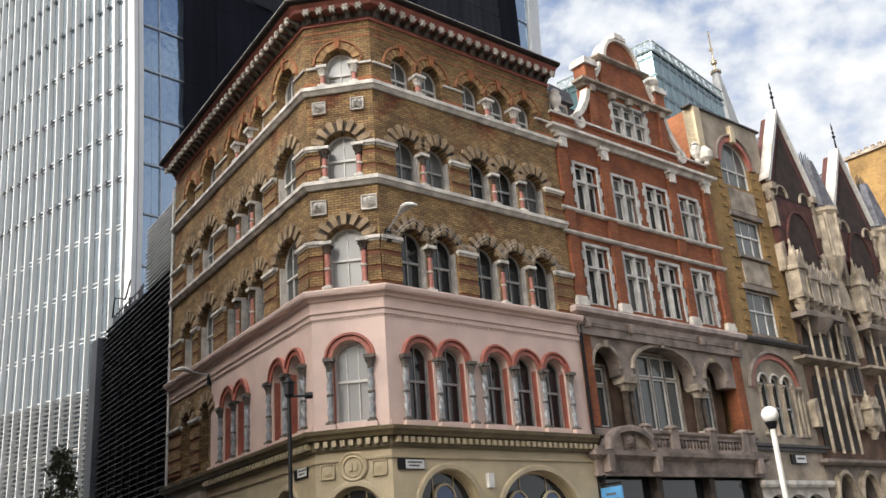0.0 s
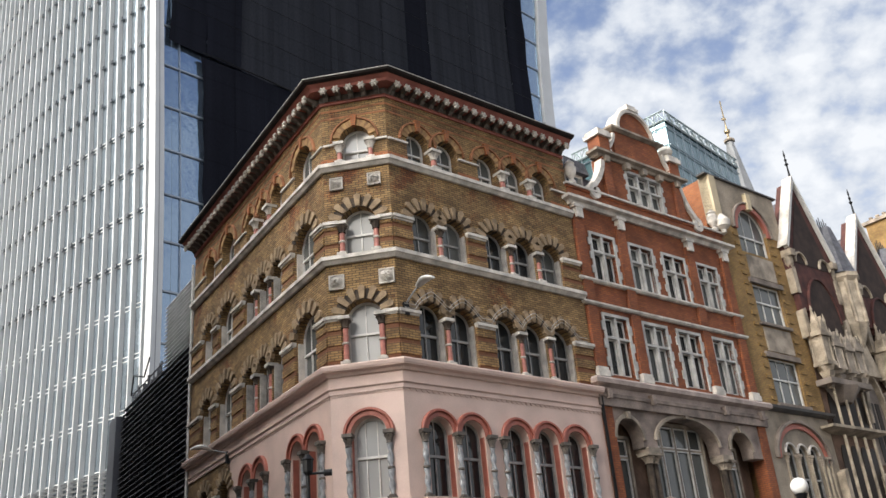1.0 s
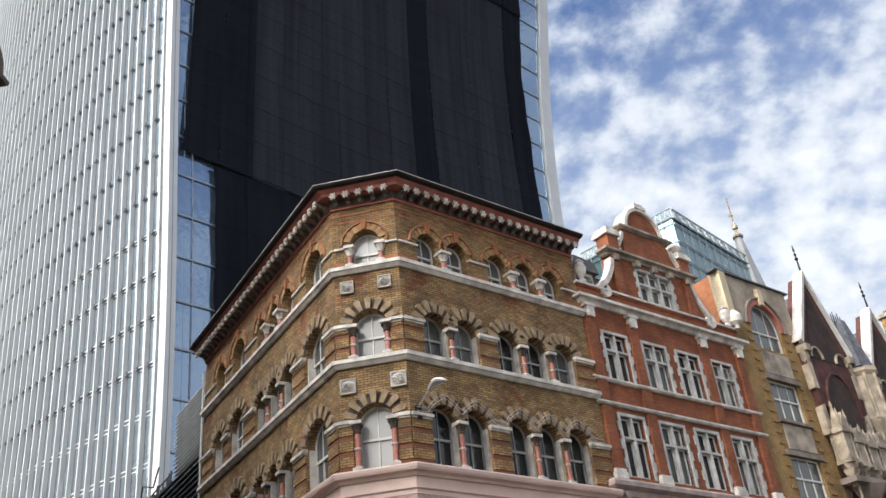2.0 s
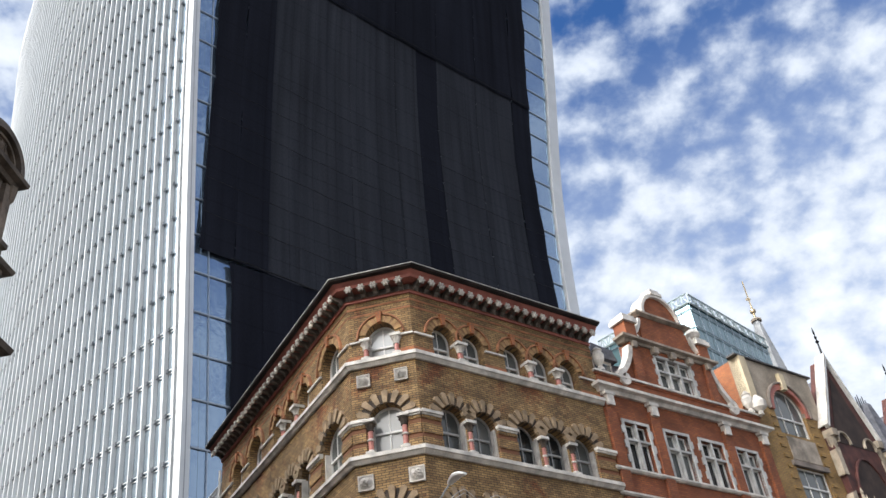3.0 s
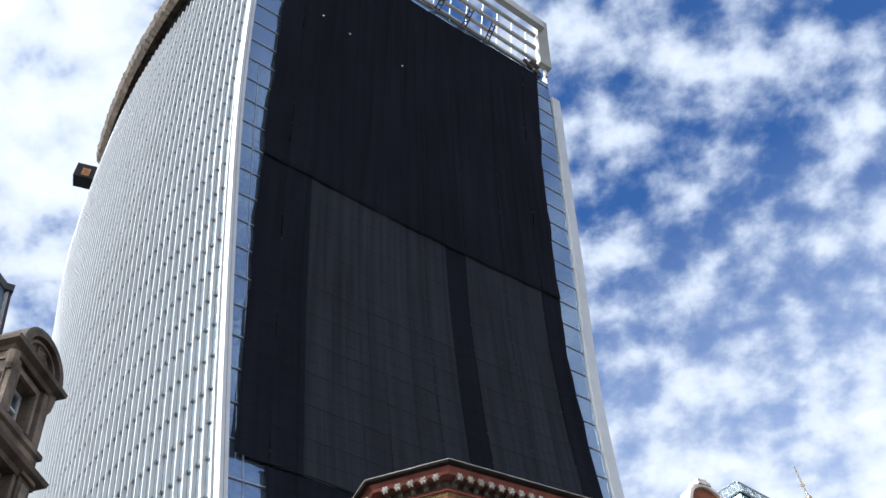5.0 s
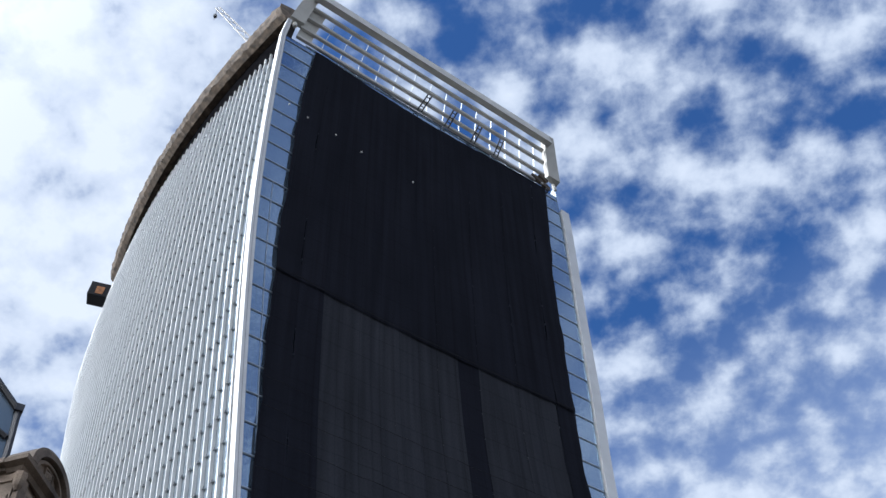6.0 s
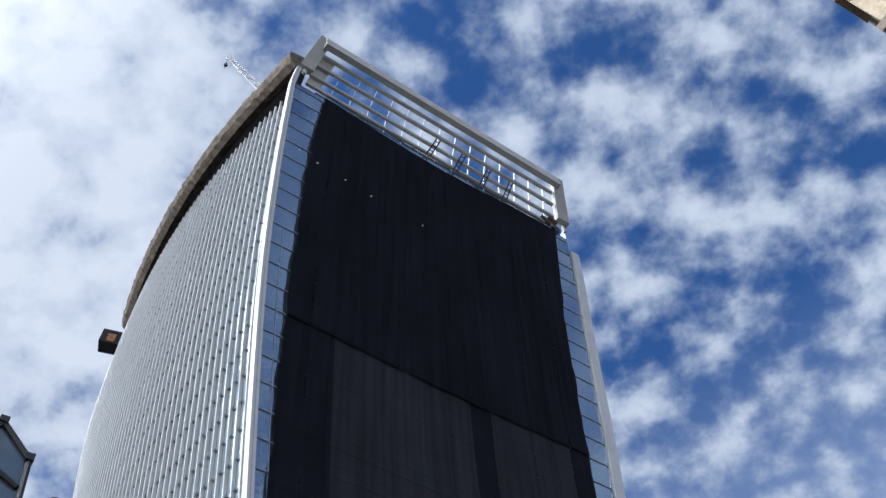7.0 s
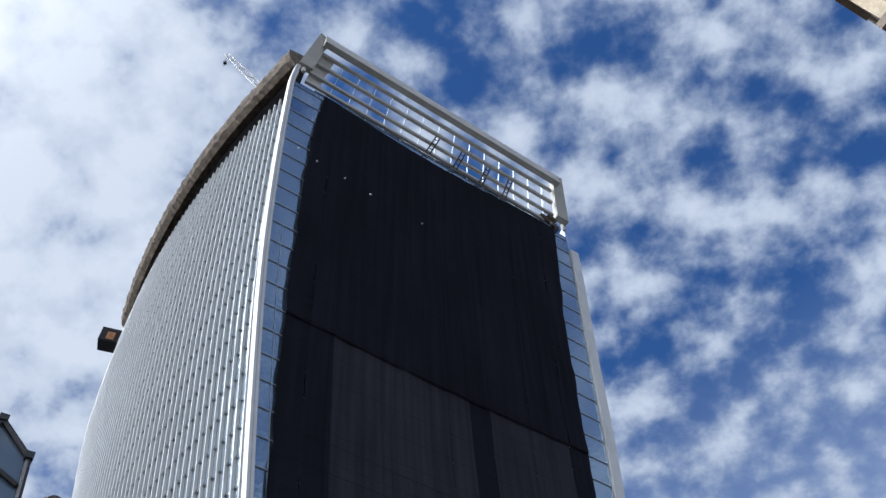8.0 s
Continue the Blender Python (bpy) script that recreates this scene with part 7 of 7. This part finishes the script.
def make_globe_lamp():
    p = bearing(20.1) * 18
    t = thing("globe_lamp", Matrix.Translation(p), "white globe lamp on a slim white pole", "lamp post")
    glow = material("opal_globe", (0.82, 0.81, 0.78), 0.3, var=0.05, scale=3, grain=20, bump=0.0)
    bm = bmesh.new()
    bmesh.ops.create_uvsphere(bm, u_segments=20, v_segments=14, radius=0.155, matrix=Matrix.Translation((0, 0, 3.98)))
    for q in bm.faces:
        q.smooth = True
    part("globe", bm, glow, t, "white opal globe")
    part("pole", tube(bmesh.new(), [(0, 0, 0), (0, 0, 3.78)], 0.05, 10), PAINT, t)
    part("collar", lathe(bmesh.new(), [(0.06, 3.72), (0.09, 3.78), (0.12, 3.85), (0.05, 3.87)], 12), BLACK, t)


def wall_lamp(f, x, z, out, rise, label):
    t = thing("wall_lamp", f @ Matrix.Translation((x, 0, z)), label, "wall lamp", "lamps on the corner house")
    part("wall_box", boxes((-0.08, 0.08, -0.12, 0.0, -0.35, 0.05)), BLACK, t)
    part("arm", tube(bmesh.new(), [(0, -0.05, 0), (0.0, -out * 0.45, rise * 0.6), (0.0, -out * 0.8, rise)], 0.028, 6), GREYSHAFT, t)
    bm = bmesh.new()
    rows = []
    for i in range(8):
        s = i / 7
        w = 0.15 * math.sin(math.pi * min(1, 0.15 + s * 0.75)) + 0.02
        y = -out * 0.72 - 0.75 * s
        zc = rise + 0.10 * math.sin(math.pi * s) - 0.02
        rows.append([bm.verts.new((w * math.cos(2 * math.pi * k / 10), y, zc + w * 0.5 * math.sin(2 * math.pi * k / 10))) for k in range(10)])
    for a, b in zip(rows, rows[1:]):
        for k in range(10):
            bm.faces.new((a[k], a[(k + 1) % 10], b[(k + 1) % 10], b[k]))
    bm.faces.new(rows[0][::-1])
    bm.faces.new(rows[-1])
    part("lamp_head", bm, PAINT, t, "white lamp head")
    return t


make_street_lamp()
make_globe_lamp()
wall_lamp(FR, 0.25, 11.25, 0.95, 0.35, "white street lamp on a bracket above an arched window")
wall_lamp(FL, LLEN - 8.2, 8.95, 0.9, 0.1, "white street lamp on a bracket over the lane")


def make_sign():
    t = thing("hanging_sign", FR @ Matrix.Translation((8.15, -0.5, 3.6)), "blue hanging shop sign on a bracket", "shop sign")
    blue = material("blue_sign_enamel", (0.10, 0.33, 0.62), 0.4, var=0.08, scale=4, grain=20, bump=0.02)
    f = FR @ Matrix.Translation((8.15, -0.45, 2.82))
    part("board", boxes((-0.04, 0.04, -0.42, 0.42, 0.0, 1.1)), blue, t, "", f)
    part("lettering_bar", boxes((-0.05, -0.04, -0.33, 0.33, 0.55, 0.75)), SLATE, t, "", f)
    part("lettering_bar", boxes((-0.05, -0.04, -0.2, 0.2, 0.85, 0.92)), SLATE, t, "", f)
    part("bracket", tube(bmesh.new(), [(0, 0.5, 1.2), (0, -0.42, 1.2)], 0.03, 6), BLACK, t, "", f)
    part("spotlight", tube(bmesh.new(), [(0, 0.45, 1.35), (0, 0.2, 1.45)], 0.07, 8), BLACK, t, "", f)


make_sign()


def make_tree():
    p = bearing(-21.6) * 36
    t = thing("street_tree", Matrix.Translation(p), "slim young street tree with sparse dark leaves", "tree")
    bark = material("grey_bark", (0.09, 0.075, 0.06), 0.9, var=0.3, scale=6, grain=40, bump=0.4)
    leaf = material("dark_leaf", (0.105, 0.115, 0.055), 0.6, var=0.35, scale=6, grain=30, bump=0.0)
    rnd = random.Random(8)
    part("trunk", tube(bmesh.new(), [(0, 0, 0), (0.04, 0, 2.2), (0.0, 0.05, 4.5), (0.05, 0, 6.8)], [0.10, 0.08, 0.05, 0.015], 8), bark, t)
    verts, faces = [], []
    for k in range(26):
        z = 2.2 + 4.4 * k / 25
        a = rnd.uniform(0, 2 * math.pi)
        ln = 0.62 * math.sin(math.pi * min(0.94, 0.18 + 0.72 * (z - 2.2) / 4.6)) + 0.12
        tip = Vector((ln * math.cos(a) * 0.75, ln * math.sin(a) * 0.75, z + ln * 0.8))
        part("limb", tube(bmesh.new(), [(0.02, 0, z), tip * 0.5 + Vector((0, 0, z * 0.5)), tip], [0.03, 0.018, 0.006], 5), bark, t)
        for j in range(80):
            c = Vector((0, 0, z)).lerp(tip, rnd.uniform(0.25, 1.1)) + Vector((rnd.gauss(0, 0.11), rnd.gauss(0, 0.11), rnd.gauss(0, 0.16)))
            m = Euler((rnd.uniform(0, 6), rnd.uniform(0, 6), rnd.uniform(0, 6))).to_matrix()
            s = rnd.uniform(0.06, 0.115)
            b = len(verts)
            verts += [c + m @ Vector(q) * s for q in ((-1, 0, 0), (0, -0.5, 0.1), (1, 0, 0), (0, 0.5, 0.1))]
            faces.append((b, b + 1, b + 2, b + 3))
    me = bpy.data.meshes.new("crown")
    me.from_pydata(verts, [], faces)
    me.materials.append(leaf)
    again("crown", me, t, "", None, "stuff")


make_tree()


# ---- on the tower's roof ----
def make_roof_gear():
    t = thing("cleaning_cradle", Matrix.Translation(bearing(-33.3) * 112 + Vector((0, 0, 143.2))), "dark maintenance cradle hanging at the tower edge", "maintenance cradle")
    m = t.matrix_basis @ pose(0, 0, 0, 8, 6, 25)
    part("cabin", boxes((-2.4, 1.0, -1.5, 1.5, -1.6, 1.6)), BLACK, t, "", m)
    part("panel", boxes((-1.2, 0.2, -1.56, -1.5, -1.2, 0.6)), material("rusty_orange_panel", (0.32, 0.13, 0.04), 0.7, var=0.3, scale=1, grain=8, bump=0.1), t, "rusty orange panel", m)
    part("frame", boxes((1.0, 2.0, -1.2, 1.2, -1.4, 1.3)), FRAME, t, "", m)
    part("hook", boxes((1.2, 1.8, -0.4, 0.4, -2.6, -1.4)), LEAD, t, "", m)
    cr = thing("roof_crane", Matrix.Translation((-24.6, 57.9, 158.9)), "pale lattice jib of a crane on the roof", "crane")
    a, b = Vector((-24.6, 57.9, 158.9)), bearing(-30.2) * 62 + Vector((0, 0, 1.6 + 62 * math.tan(radians(69.8))))
    w = Vector((0.45, 0.2, 0.5))
    for s in (-1, 1):
        part("jib_rail", tube(bmesh.new(), [a + w * s * 1.3, b + w * s * 0.7], 0.14, 5), PAINT, cr, "", Matrix.Identity(4))
    for k in range(9):
        p, q = a.lerp(b, k / 9), a.lerp(b, (k + 1) / 9)
        s = 1 if k % 2 else -1
        part("lattice_bar", tube(bmesh.new(), [p + w * s, q - w * s], 0.09, 4), PAINT, cr, "", Matrix.Identity(4))
    part("hoist_rope", tube(bmesh.new(), [b, b - Vector((0, 0, 6.5))], 0.05, 4), BLACK, cr, "", Matrix.Identity(4))
    part("hook_block", boxes((-0.25, 0.25, -0.25, 0.25, -1.0, 0.0)), BLACK, cr, "", Matrix.Translation(b - Vector((0, 0, 4.0))))


make_roof_gear()
